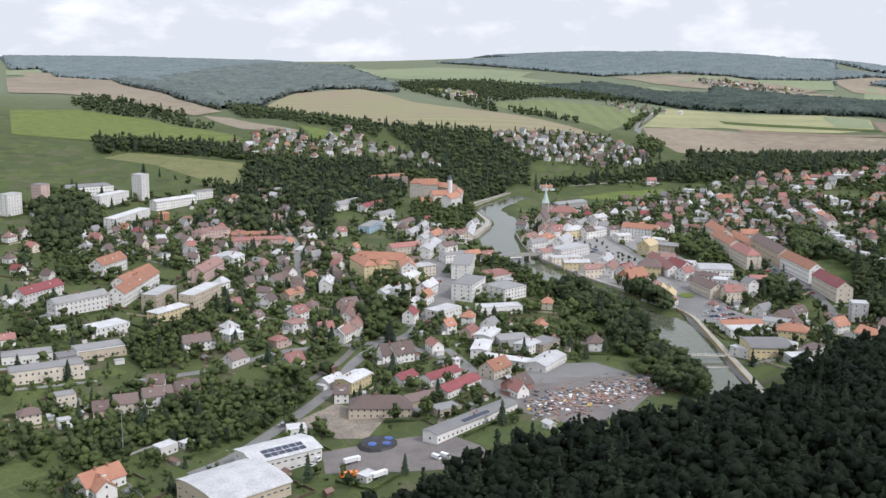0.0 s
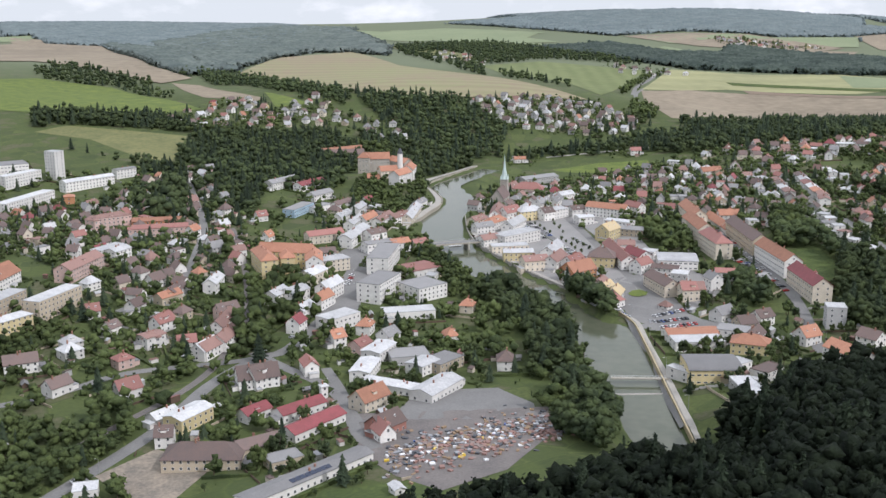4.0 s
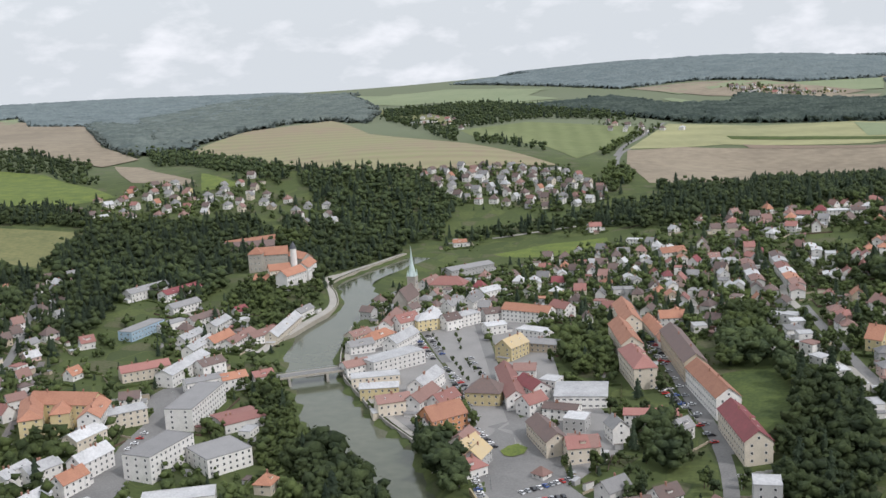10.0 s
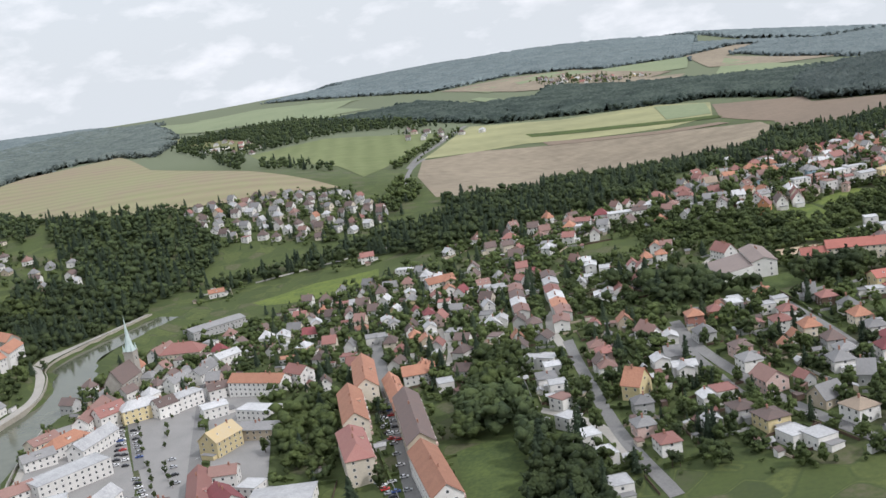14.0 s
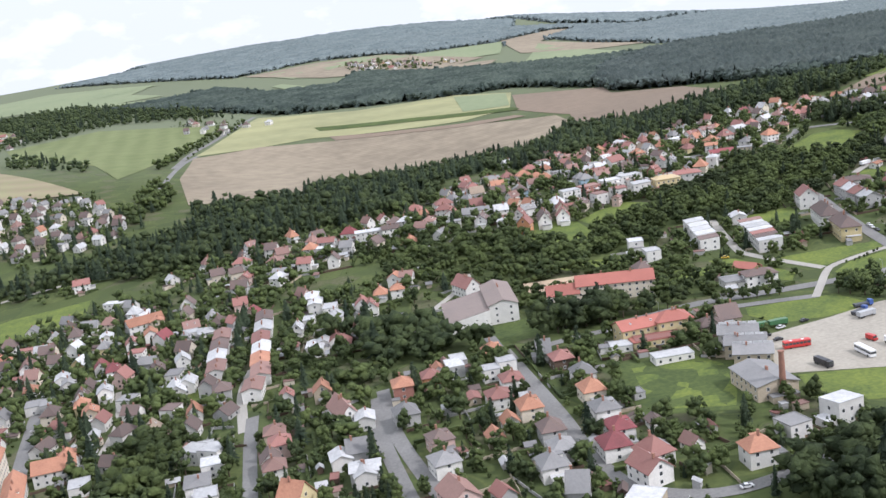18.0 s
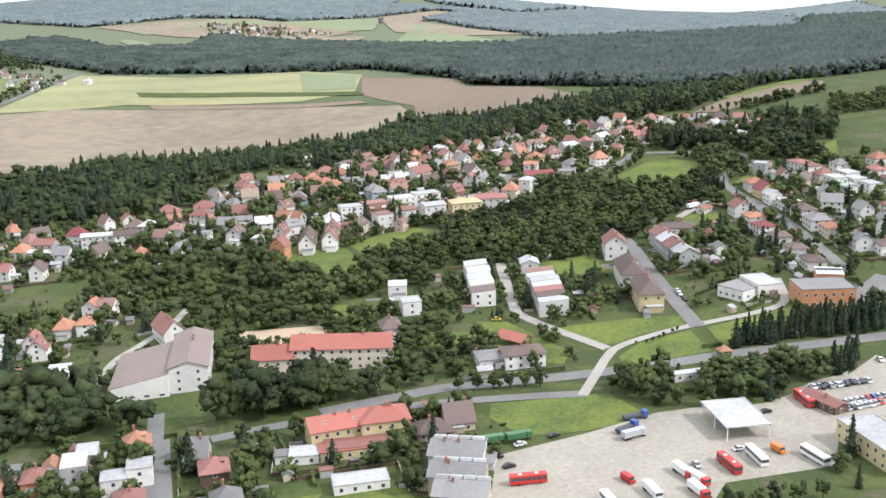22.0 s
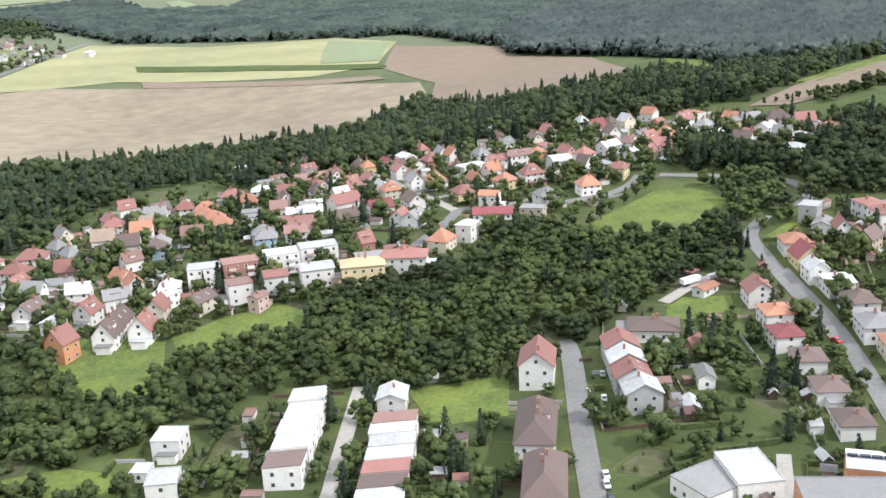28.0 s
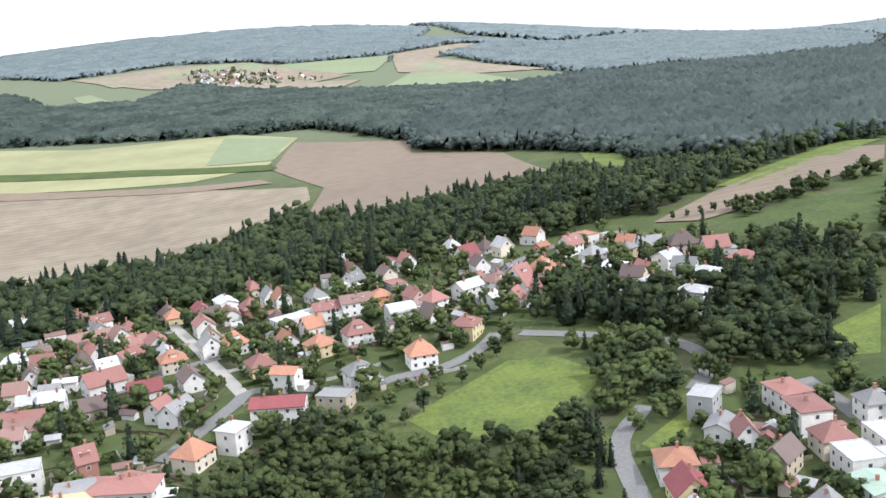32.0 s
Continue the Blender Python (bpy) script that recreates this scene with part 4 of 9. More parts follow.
def house(x, y, yaw, l, w, e, r, code, use=""):
    shape, roof, wall = code
    z = gz(x, y)
    words = use and {"block": "apartment block", "hall": "industrial hall", "tower": "tower block", "terrace": "terraced house", "pavilion": "open pavilion"}.get(use, use)
    small = l * w < 60 and e < 4.2
    kind = words or ("shed" if small else "villa" if shape == "h" else "flat-roofed house" if shape in "fs" else "cottage" if e <= 5 else "house")
    ob = thing(kind.replace(" ", "_").replace("-", "_"), turned(x, y, z, yaw), f"{WALL_WORDS[wall]} {kind} with a {SHAPE_WORDS[shape]} {ROOF_WORDS[roof]} roof", kind, group="town buildings" if not use else "")
    HOUSES.append((x, y, yaw, l, w))
    ROOFS.append((x, y, z, yaw, l, w, e, r, shape))
    take_box(x, y, yaw, l, w, 1, 2.0)
    if use == "pavilion":
        for sx in (-1, 0, 1):
            for sy in (-1, 1):
                px, py = sx * (l / 2 - 0.6), sy * (w / 2 - 0.6)
                part("post", mesh_of("post", *box(px - 0.15, px + 0.15, py - 0.15, py + 0.15, -1, e), "wall_" + wall), ob)
        part("roof", mesh_of("roof", *roof_shape(shape, l, w, e, r), "roof_" + roof), ob)
        return ob
    part("wall", mesh_of("wall", *wall_shape(shape, l, w, e, r), "wall_" + wall), ob)
    roofob = part("roof", mesh_of("roof", *roof_shape(shape, l, w, e, r), "roof_" + roof), ob)
    if shape in "gh" and not small and use != "hall":
        for _ in range(1 + (l > 16)):
            c = part("chimney", CHIMNEY_MESH, ob)
            c.matrix_basis = Matrix.Translation((house_rng.uniform(-0.3, 0.3) * l * (0.5 if shape == "h" else 1), house_rng.choice([-0.6, 0.6]), e + r + 0.2))
    spots = window_spots(l, w, e)
    if shape == "g" and r > 3:
        spots += [(-l / 2, 0, e + r * 0.3, -90), (l / 2, 0, e + r * 0.3, 90)]
    size = (1.3, 1.0, 1.45) if use != "hall" else (2.2, 1.0, 1.0)
    if near_path(x, y, 240) and y > 480:
        facing = [s for s in spots if (math.sin(radians(yaw + s[3] - 90)) < 0.25)]
        for wx, wy, wz, wr in facing[:5]:
            p = part("window", WINDOW_MESH, ob)
            p.matrix_basis = turned(wx, wy, wz, wr) @ Matrix.Diagonal((*size, 1))
        spots = [s for s in spots if s not in facing[:5]]
    if use == "block" and e > 7 and near_path(x, y, 400):
        for level in range(1, int(e / 2.9)):
            for k in range(max(1, int(l / 7))):
                u = (k + 0.5) * l / max(1, int(l / 7)) - l / 2
                part("balcony", mesh_of("balcony", *joined(box(u - 1.5, u + 1.5, -w / 2 - 1.2, -w / 2, level * e / int(e / 2.9) + 0.1, level * e / int(e / 2.9) + 1.15)), "wall_" + ("w" if k % 2 else "p")), ob)
    # what was built on later: a dormer, a lean-to, a roof window
    dice = house_rng.uniform(size=4)
    if shape in "gh" and r > 2.4 and not small and use not in ("hall", "terrace") and dice[0] < 0.4:
        d = part("dormer", mesh_of("dormer", *joined(box(-1.3, 1.3, -w * 0.36, 0, e - 0.2, e + r * 0.62)), "wall_" + wall), ob)
        part("dormer_roof", mesh_of("dormer_roof", *box(-1.6, 1.6, -w * 0.36 - 0.3, 0.1, e + r * 0.62, e + r * 0.62 + 0.18), "roof_" + roof), d)
    if not use and not small and dice[1] < 0.45:
        s = 1 if dice[2] < 0.5 else -1
        k = 2.2 + 2.5 * dice[3]
        built = part("annex", mesh_of("annex", *box(*sorted((s * l / 2, s * (l / 2 + k))), -w * 0.4, w * 0.25, -2, 2.6), "wall_" + wall), ob)
        part("annex_roof", mesh_of("annex_roof", *box(*sorted((s * l / 2, s * (l / 2 + k + 0.3))), -w * 0.4 - 0.3, w * 0.25 + 0.3, 2.6, 2.8), "roof_" + ("g" if dice[2] < 0.7 else "w")), built)
    if shape == "g" and r > 2 and not small and use != "hall" and dice[2] > 0.6:
        tilt = math.degrees(math.atan2(r, w / 2))
        for s in (-0.25, 0.22):
            p = part("skylight", WINDOW_MESH, ob)
            p.matrix_basis = Matrix.Translation((s * l, -w * 0.25, e + r * 0.5 + 0.3)) @ pose(0, 0, 0, tilt - 90, 0, 0) @ Matrix.Diagonal((0.9, 1.5, 1.2, 1))
    if spots:
        pieces, index = [], []
        for wx, wy, wz, wr in spots:
            m = turned(wx, wy, wz, wr)
            for (sx, sz, t), mi in (((size[0] / 2, size[2] / 2, 0.03), 0), ((size[0] / 2 - 0.12, size[2] / 2 - 0.12, 0.045), 1)):
                v, f = box(-sx, sx, -t, 0.02, -sz, sz)
                f = f[1:] if not mi else f[2:3]
                pieces.append(([tuple(m @ Vector(q)) for q in v], f))
                index += [mi] * len(f)
        tagged(part("glazing", mesh_of("glazing", *joined(*pieces), ["frame_white", "glass"], index), ob), kind="stuff")
    if not use and not small and near_path(x, y, 260) and y > 450:
        d = part("door", DOOR_MESH, ob)
        d.matrix_basis = turned(l * 0.18, -w / 2, -0.1, 0) @ Matrix.Diagonal((1.1, 1, 2.2, 1))
    return ob


# industrial quarter
house(-74, 574, 62, 22.2, 12.0, 7, 1.5, "gwy")
house(-79, 551, 7, 8.2, 9.0, 6, 4, "gdw")
house(-44, 582, 52, 15.4, 10.0, 4.5, 2.5, "gmw")
house(-22, 586, 46, 26.3, 10.0, 4.5, 2.5, "gmw")
house(-12, 565, 53, 33.5, 11.0, 4.5, 2.5, "gmw")
house(-12, 602, 117, 3.5, 3.5, 9.4, 0.9, "hww")
house(-55, 529, 2, 34.8, 16.0, 6, 5, "hdb")
house(-34, 540, 35, 19.8, 10.0, 5, 3, "gdb")
house(-5, 502, 48, 65.7, 10.0, 4.5, 1, "ggw")
house(-102, 464, 36, 36.9, 22.0, 8, 2, "gww", "hall")
house(-117, 427, 43, 38.9, 36.0, 8, 3, "vwb", "hall")
house(-56, 437, 52, 7.9, 6.2, 3.29, 0, "fww")
house(-183, 438, 51, 21.5, 12.0, 5, 5, "gow")
house(-180, 431, 130, 14.3, 10.0, 5, 4, "gow")
house(-88, 578, 55, 14.1, 9.0, 4, 2.5, "gww")
house(-197, 529, 23, 12.7, 10.0, 6, 4, "gdc")
house(-183, 542, 26, 16.1, 10.0, 6, 4, "gdw")
house(-169, 554, 33, 13.5, 10.0, 6, 4, "gdp")
house(-208, 520, 20, 8.2, 9.0, 5, 4, "gdp")
house(-182, 635, 28, 17.5, 10.0, 6, 4, "gdw")
house(-152, 609, 58, 13.0, 9.0, 5, 4, "gdw")
house(-115, 608, 46, 12.7, 9.0, 5, 5, "grw")
house(-174, 724, 29, 8.5, 9.0, 5, 4, "grw")
house(-167, 669, 47, 10.6, 9.7, 5.64, 3.6, "hww")
house(-124, 680, 22, 10.6, 9.7, 6.58, 2.7, "hpw")
house(-130, 647, 47, 9.7, 8.8, 5.64, 2.7, "hrp")
house(-127, 715, 67, 10.6, 7.9, 5.64, 2.7, "grw")
house(-153, 697, 67, 8.8, 7.9, 4.7, 3.6, "gdw")
house(-87, 668, 70, 18.6, 9.0, 6, 4, "gpw")
house(-89, 712, 87, 32.0, 9.0, 6, 4, "gpw")
house(-281, 701, 49, 41.0, 12.0, 10, 3, "ggw")
house(-260, 768, 78, 48.5, 13.0, 10, 5, "gow")
house(-295, 816, 74, 34.7, 13.0, 10, 5, "gow")
house(-256, 754, 85, 73.3, 13.0, 9, 5, "gow")
house(-228, 720, 77, 31.0, 12.0, 13, 0, "fwb")
house(-200, 729, 73, 40.7, 12.0, 13, 0, "fwb")
house(-214, 691, 58, 29.7, 11.0, 9, 2, "hwy")
house(-247, 657, 49, 25.6, 16.0, 6, 0, "fww")
house(-255, 568, 29, 41.1, 13.0, 8, 0, "fgc")
house(-238, 614, 33, 29.6, 14.0, 5, 0, "fgb")
house(-254, 597, 34, 11.0, 12.0, 5, 1, "ggg")
house(-361, 1148, 155, 14.1, 12.3, 28.2, 0, "fww", "tower")
house(-455, 1099, 155, 14.1, 12.3, 24.4, 0, "fgp", "tower")
house(-386, 1119, 68, 47.0, 12.0, 12, 0, "fww")
house(-338, 1018, 77, 70.4, 12.0, 12, 0, "fww")
house(-315, 1110, 52, 53.5, 12.0, 9, 2, "gww")
house(-431, 1176, 34, 52.6, 30.0, 8, 0, "fgw", "hall")
house(-294, 1158, 49, 22.2, 10.0, 9, 1, "ggw")
house(-308, 1043, 109, 10.6, 9.7, 7.52, 1.8, "hoo")
house(-239, 944, 35, 24.8, 14.0, 12, 0, "fpp")
house(-193, 932, 17, 47.1, 14.0, 7, 2, "grp")
house(-214, 812, 80, 44.5, 13.0, 9, 4, "gpp")
house(-208, 856, 66, 26.6, 11.0, 9, 0, "fww")
house(-189, 563, 9, 9.8, 9.0, 5, 4, "gdw")
house(-163, 657, 47, 11.4, 10.6, 5.64, 3.6, "hww")
house(-98, 500, 16, 10.1, 9.0, 5, 0, "fww")
house(-102, 676, 22, 10.6, 7.9, 5.64, 3.6, "grw")
house(-51, 626, 23, 21.7, 12.0, 6, 6, "gdw")
house(-19, 525, 33, 15.2, 10.0, 4, 0, "fgb")
house(34, 482, 119, 6.2, 4.4, 2.82, 0.9, "gww")
house(23, 549, 119, 10.6, 7.9, 4.7, 4.5, "grw")
# middle of the town, west bank
house(-73, 848, 171, 40.0, 14.0, 13, 5, "goy")
house(-87, 834, 113, 38.3, 12.0, 13, 4, "hoy")
house(-51, 833, 99, 28.1, 12.0, 13, 4, "gow")
house(-73, 844, 105, 32.0, 10.0, 12, 3, "hoy")
house(-49, 812, 67, 21.2, 12.0, 8, 3, "gwc")
house(-66, 766, 72, 18.2, 10.0, 7, 3, "gww")
house(-55, 772, 58, 17.9, 11.0, 7, 3, "gww")
house(-33, 781, 69, 22.4, 10.0, 9, 4, "gww")
house(-41, 845, 33, 25.9, 13.0, 9, 2, "hwc")
house(-47, 875, 14, 11.5, 12.0, 6, 3, "gdw")
house(-3, 860, 84, 48.6, 16.0, 12, 0, "fgw", "block")
house(0, 787, 70, 34.6, 17.0, 13, 0, "fgw", "block")
house(29, 792, 42, 24.4, 24.0, 9, 0, "fgw", "block")
house(22, 747, 13, 33.6, 13.0, 5, 0, "fww", "block")
house(24, 847, 37, 23.5, 22.0, 5, 1, "grw")
house(34, 831, 78, 10.6, 7.0, 3.76, 0, "fww")
house(60, 761, 78, 9.7, 8.8, 5.64, 3.6, "hoc")
house(-2, 713, 78, 10.6, 8.8, 6.58, 3.6, "how")
house(-44, 712, 74, 11.2, 9.0, 7, 4, "gmw")
house(-44, 738, 71, 16.6, 9.0, 7, 3, "gww")
house(-20, 724, 49, 24.6, 14.0, 8, 1, "fww", "block")
house(-35, 760, 67, 16.3, 9.0, 7, 4, "gow")
house(-17, 691, 37, 8.4, 10.0, 6, 4, "gow")
house(-2, 682, 60, 11.8, 9.0, 5, 3, "grp")
house(13, 700, 55, 11.2, 10.0, 5, 4, "ggw")
house(50, 704, 110, 9.7, 7.9, 4.7, 3.6, "how")
house(58, 674, 110, 5.3, 4.4, 2.82, 1.8, "grw")
house(5, 642, 80, 23.4, 11.0, 6, 1, "gww")
house(10, 670, 68, 20.9, 12.0, 7, 1, "gww")
house(22, 618, 156, 32.0, 9.0, 4.5, 1, "gww")
house(45, 613, 59, 29.5, 14.0, 5, 2, "gww")
house(27, 667, 16, 22.3, 16.0, 5, 0, "fgg")
house(36, 649, 55, 15.4, 12.0, 6, 1, "gww")
house(47, 655, 52, 20.7, 14.0, 6, 0, "fgb")
house(82, 654, 90, 10.6, 9.7, 6.58, 4.5, "hdw")
house(-26, 645, 112, 13.0, 8.0, 6, 3, "grw")
house(-49, 626, 47, 13.8, 11.0, 6, 6, "gdw")
house(12, 595, 50, 17.8, 12.0, 6, 5, "goc")
house(23, 559, 50, 15.7, 12.0, 5, 5, "gdr")
house(-124, 680, 53, 13.2, 11.0, 7, 1, "gpw")
house(-125, 707, 59, 13.3, 10.0, 6, 4, "grw")
house(-89, 667, 72, 17.9, 10.0, 6, 4, "gww")
house(-82, 685, 83, 24.0, 10.0, 6, 4, "gpw")
house(-91, 730, 41, 13.9, 10.0, 7, 4, "gdp")
house(-118, 727, 67, 9.7, 7.9, 5.64, 3.6, "hdb")
house(-136, 758, 56, 16.8, 9.0, 5, 3, "gob")
house(-151, 737, 70, 10.8, 9.0, 5, 4, "gdw")
house(-113, 788, 88, 22.3, 9.0, 7, 3, "gww")
house(-134, 769, 78, 20.0, 9.0, 6, 3, "gdw")
house(-199, 850, 67, 16.9, 11.0, 9, 2, "gww")
house(-239, 948, 52, 35.1, 14.0, 11, 3, "hpp", "block")
house(-202, 961, 10, 40.2, 14.0, 6, 2, "goo")
house(-186, 980, 109, 7.0, 7.0, 6.58, 1.8, "hww")
house(-129, 1139, 60, 40.7, 12.0, 7, 3, "ggw")
house(-101, 1141, 59, 37.9, 12.0, 6, 3, "gmw")
house(-84, 1095, 57, 28.0, 10.0, 6, 3, "ggw")
house(-94, 1028, 72, 38.4, 12.0, 7, 0, "fgl")
house(-78, 1045, 55, 25.8, 12.0, 5, 0, "fgw")
house(-121, 993, 40, 9.6, 8.0, 5, 4, "grw")
house(-102, 924, 71, 9.9, 8.0, 4, 4, "gow")
house(7, 1044, 85, 61.6, 10.0, 6, 4, "gwc")
house(12, 1094, 72, 20.7, 8.0, 5, 3, "ggw")
house(-57, 928, 32, 30.4, 12.0, 7, 3, "grc")
house(-33, 932, 78, 48.4, 12.0, 8, 3, "gww")
house(-17, 936, 48, 16.9, 12.0, 8, 3, "gdw")
house(-11, 903, 34, 24.0, 11.0, 8, 1, "ggw")
house(5, 910, 33, 15.5, 10.0, 7, 3, "gow")
house(-52, 1007, 74, 24.8, 9.0, 6, 3, "gww")
house(-39, 986, 79, 33.6, 9.0, 6, 3, "gww")
house(-29, 1001, 72, 25.7, 9.0, 6, 4, "gow")
house(-16, 1005, 77, 36.3, 9.0, 6, 3, "gpw")
house(-3, 1018, 57, 24.7, 10.0, 6, 3, "gpw")
house(-59, 1057, 63, 23.3, 9.0, 6, 3, "gdw")
house(-42, 1045, 79, 25.7, 9.0, 6, 3, "gww")
house(20, 922, 38, 12.9, 9.0, 5, 3, "grw")
# bridge-side and square, east bank
house(109, 862, 19, 19.2, 13.0, 8, 3, "gpc")
house(92, 916, 11, 29.6, 12.0, 6, 0, "fwc")
house(98, 890, 5, 22.7, 10.0, 7, 2, "gwy")
house(139, 835, 37, 22.2, 15.0, 9, 6, "goo")
house(125, 869, 68, 26.7, 11.0, 8, 4, "gpw")
house(125, 899, 71, 30.0, 11.0, 8, 4, "gww")
house(138, 863, 52, 17.3, 10.0, 8, 4, "grw")
house(135, 832, 43, 14.1, 10.0, 6, 4, "gpw")
house(99, 951, 42, 40.5, 16.0, 9, 0, "fww", "block")
house(76, 939, 37, 17.0, 11.0, 6, 3, "gpw")
house(82, 1009, 57, 25.8, 11.0, 7, 4, "how")
house(67, 1016, 52, 17.8, 10.0, 6, 3, "gpc")
house(99, 1003, 67, 33.0, 11.0, 7, 4, "gww")
house(72, 989, 32, 17.8, 10.0, 6, 3, "ggw")
house(85, 1059, 84, 42.1, 10.0, 7, 4, "gpw")
house(97, 1052, 45, 18.8, 12.0, 8, 5, "grw")
house(115, 1055, 26, 23.7, 12.0, 9, 4, "hwy")
house(130, 1053, 38, 12.9, 12.0, 8, 4, "gdw")
house(141, 1065, 40, 19.1, 12.0, 9, 2, "hww")
house(121, 1186, 168, 30.9, 16.0, 8, 6, "hrc")
house(134, 1262, 36, 47.3, 18.0, 7, 2, "ggg")
house(103, 1198, 65, 23.6, 10.0, 7, 4, "gpw")
house(188, 1064, 151, 38.7, 13.0, 9, 4, "gow")
house(213, 1065, 130, 17.4, 11.0, 9, 4, "grw")
house(156, 1155, 41, 18.5, 10.0, 7, 3, "gww")
house(144, 1123, 70, 24.9, 10.0, 7, 4, "ggw")
house(130, 1110, 55, 20.2, 10.0, 7, 4, "ggw")
house(163, 1033, 21, 14.8, 12.0, 7, 1, "gww")
house(176, 964, 55, 20.0, 13.0, 9, 5, "gyy")
house(160, 1073, 22, 13.1, 11.0, 7, 3, "gdw")
house(197, 975, 158, 23.2, 13.0, 6, 2, "ggb")
house(192, 1012, 148, 24.8, 12.0, 6, 0, "fww")
house(175, 888, 97, 59.9, 11.0, 7, 4, "grw")
house(188, 881, 116, 21.8, 12.0, 7, 4, "gmw")
house(184, 913, 176, 13.1, 11.0, 7, 3, "gpw")
house(187, 854, 44, 14.1, 11.0, 7, 4, "grw")
house(194, 806, 107, 32.3, 12.0, 8, 4, "gdc")
house(203, 843, 160, 18.9, 11.0, 6, 2, "gdw")
house(215, 865, 174, 28.5, 26.0, 7, 1, "gww", "hall")
house(210, 825, 161, 11.6, 12.0, 7, 0, "fwg")
house(210, 786, 9, 15.7, 12.0, 8, 4, "grc")
house(229, 806, 106, 11.7, 9.0, 8, 4, "ggw")
house(161, 876, 167, 20.3, 16.0, 8, 6, "hdy")
house(152, 805, 71, 14.7, 11.0, 7, 4, "gpw")
house(159, 785, 71, 15.5, 10.0, 7, 4, "gyg")
house(199, 892, 152, 10.6, 11.0, 6, 0, "fww")
house(248, 823, 173, 27.4, 10.0, 6, 2, "grw")
house(260, 799, 42, 8.8, 9.0, 7, 4, "ggw")
house(255, 1009, 92, 53.0, 13.0, 12, 5, "goc", "block")
house(248, 952, 94, 51.7, 13.0, 12, 5, "goc", "block")
house(249, 893, 97, 40.6, 13.0, 13, 5, "hrc", "block")
house(278, 913, 93, 71.8, 13.0, 11, 5, "gdb", "block")
house(283, 844, 97, 55.2, 13.0, 11, 5, "gow", "block")
house(287, 783, 94, 46.8, 13.0, 11, 5, "gmc", "block")
house(271, 983, 95, 43.8, 9.0, 6, 4, "gow")
house(273, 959, 91, 25.1, 8.0, 5, 3, "gow")
house(286, 1007, 1, 18.6, 12.0, 6, 4, "gow")
house(348, 974, 144, 10.0, 10.0, 6, 0, "fww", "terrace")
house(356, 968, 144, 10.0, 10.0, 6, 0, "fww", "terrace")
house(355, 953, 88, 9.7, 8.8, 5.64, 0, "fww")
house(352, 923, 88, 9.7, 8.8, 5.64, 0, "fww")
house(350, 901, 122, 9.7, 8.8, 5.64, 0, "fpw")
house(348, 876, 122, 9.7, 8.8, 5.64, 0, "fww")
house(351, 852, 100, 10.6, 9.7, 5.64, 0, "fww")
house(353, 830, 100, 10.6, 9.7, 5.64, 0, "fww")
house(352, 802, 94, 10.6, 9.7, 5.64, 0, "fww")
house(384, 890, 137, 9.5, 12.0, 7, 7, "goy")
house(381, 870, 88, 8.8, 8.8, 5.64, 2.7, "hgg")
house(379, 826, 94, 11.4, 8.8, 5.64, 1.8, "hrw")
house(383, 950, 88, 9.7, 8.8, 6.58, 2.7, "hrp")
house(379, 929, 88, 9.7, 8.8, 5.64, 2.7, "hpw")
house(419, 952, 82, 9.7, 7.9, 4.7, 1.8, "gww")
house(404, 919, 89, 9.7, 7.9, 4.7, 1.8, "gww")
house(410, 899, 89, 9.7, 7.9, 4.7, 1.8, "gww")
house(309, 1237, 92, 12.3, 7.9, 5.64, 2.7, "gww")
house(311, 1189, 92, 10.6, 7.9, 5.64, 2.7, "grw")
house(322, 1198, 93, 10.6, 7.9, 5.64, 2.7, "gow")
house(356, 1165, 93, 10.6, 9.7, 5.64, 1.8, "hww")
house(345, 1078, 78, 10.6, 7.9, 5.64, 2.7, "gww")
house(195, 1184, 92, 17.6, 9.7, 5.64, 2.7, "gww")
house(245, 1210, 92, 15.8, 8.8, 4.7, 3.6, "gpw")
house(422, 1153, 78, 14.1, 7.9, 6.58, 0.9, "gww")
house(295, 1078, 93, 9.7, 7.9, 5.64, 2.7, "gob")
house(230, 1040, 93, 8.8, 7.0, 4.7, 3.6, "gdw")
house(254, 1157, 92, 9.7, 7.9, 4.7, 2.7, "how")
house(272, 1159, 92, 10.6, 7.9, 5.64, 1.8, "gww")
house(219, 1204, 92, 8.8, 7.9, 5.64, 2.7, "gww")
house(450, 1117, 78, 8.8, 7.9, 5.64, 3.6, "grw")
house(470, 1139, 78, 8.8, 7.9, 5.64, 2.7, "how")
house(418, 1083, 78, 8.8, 7.0, 3.76, 1.8, "gww")
house(268, 1121, 92, 12.3, 7.9, 4.7, 0, "fgg")
house(277, 1145, 92, 10.6, 7.0, 5.64, 1.8, "ggw")
house(328, 1119, 93, 9.7, 7.9, 5.64, 3.6, "gdb")
house(344, 1159, 93, 9.7, 7.9, 5.64, 3.6, "ggw")
house(287, 1115, 93, 8.8, 7.0, 4.7, 3.6, "gdw")
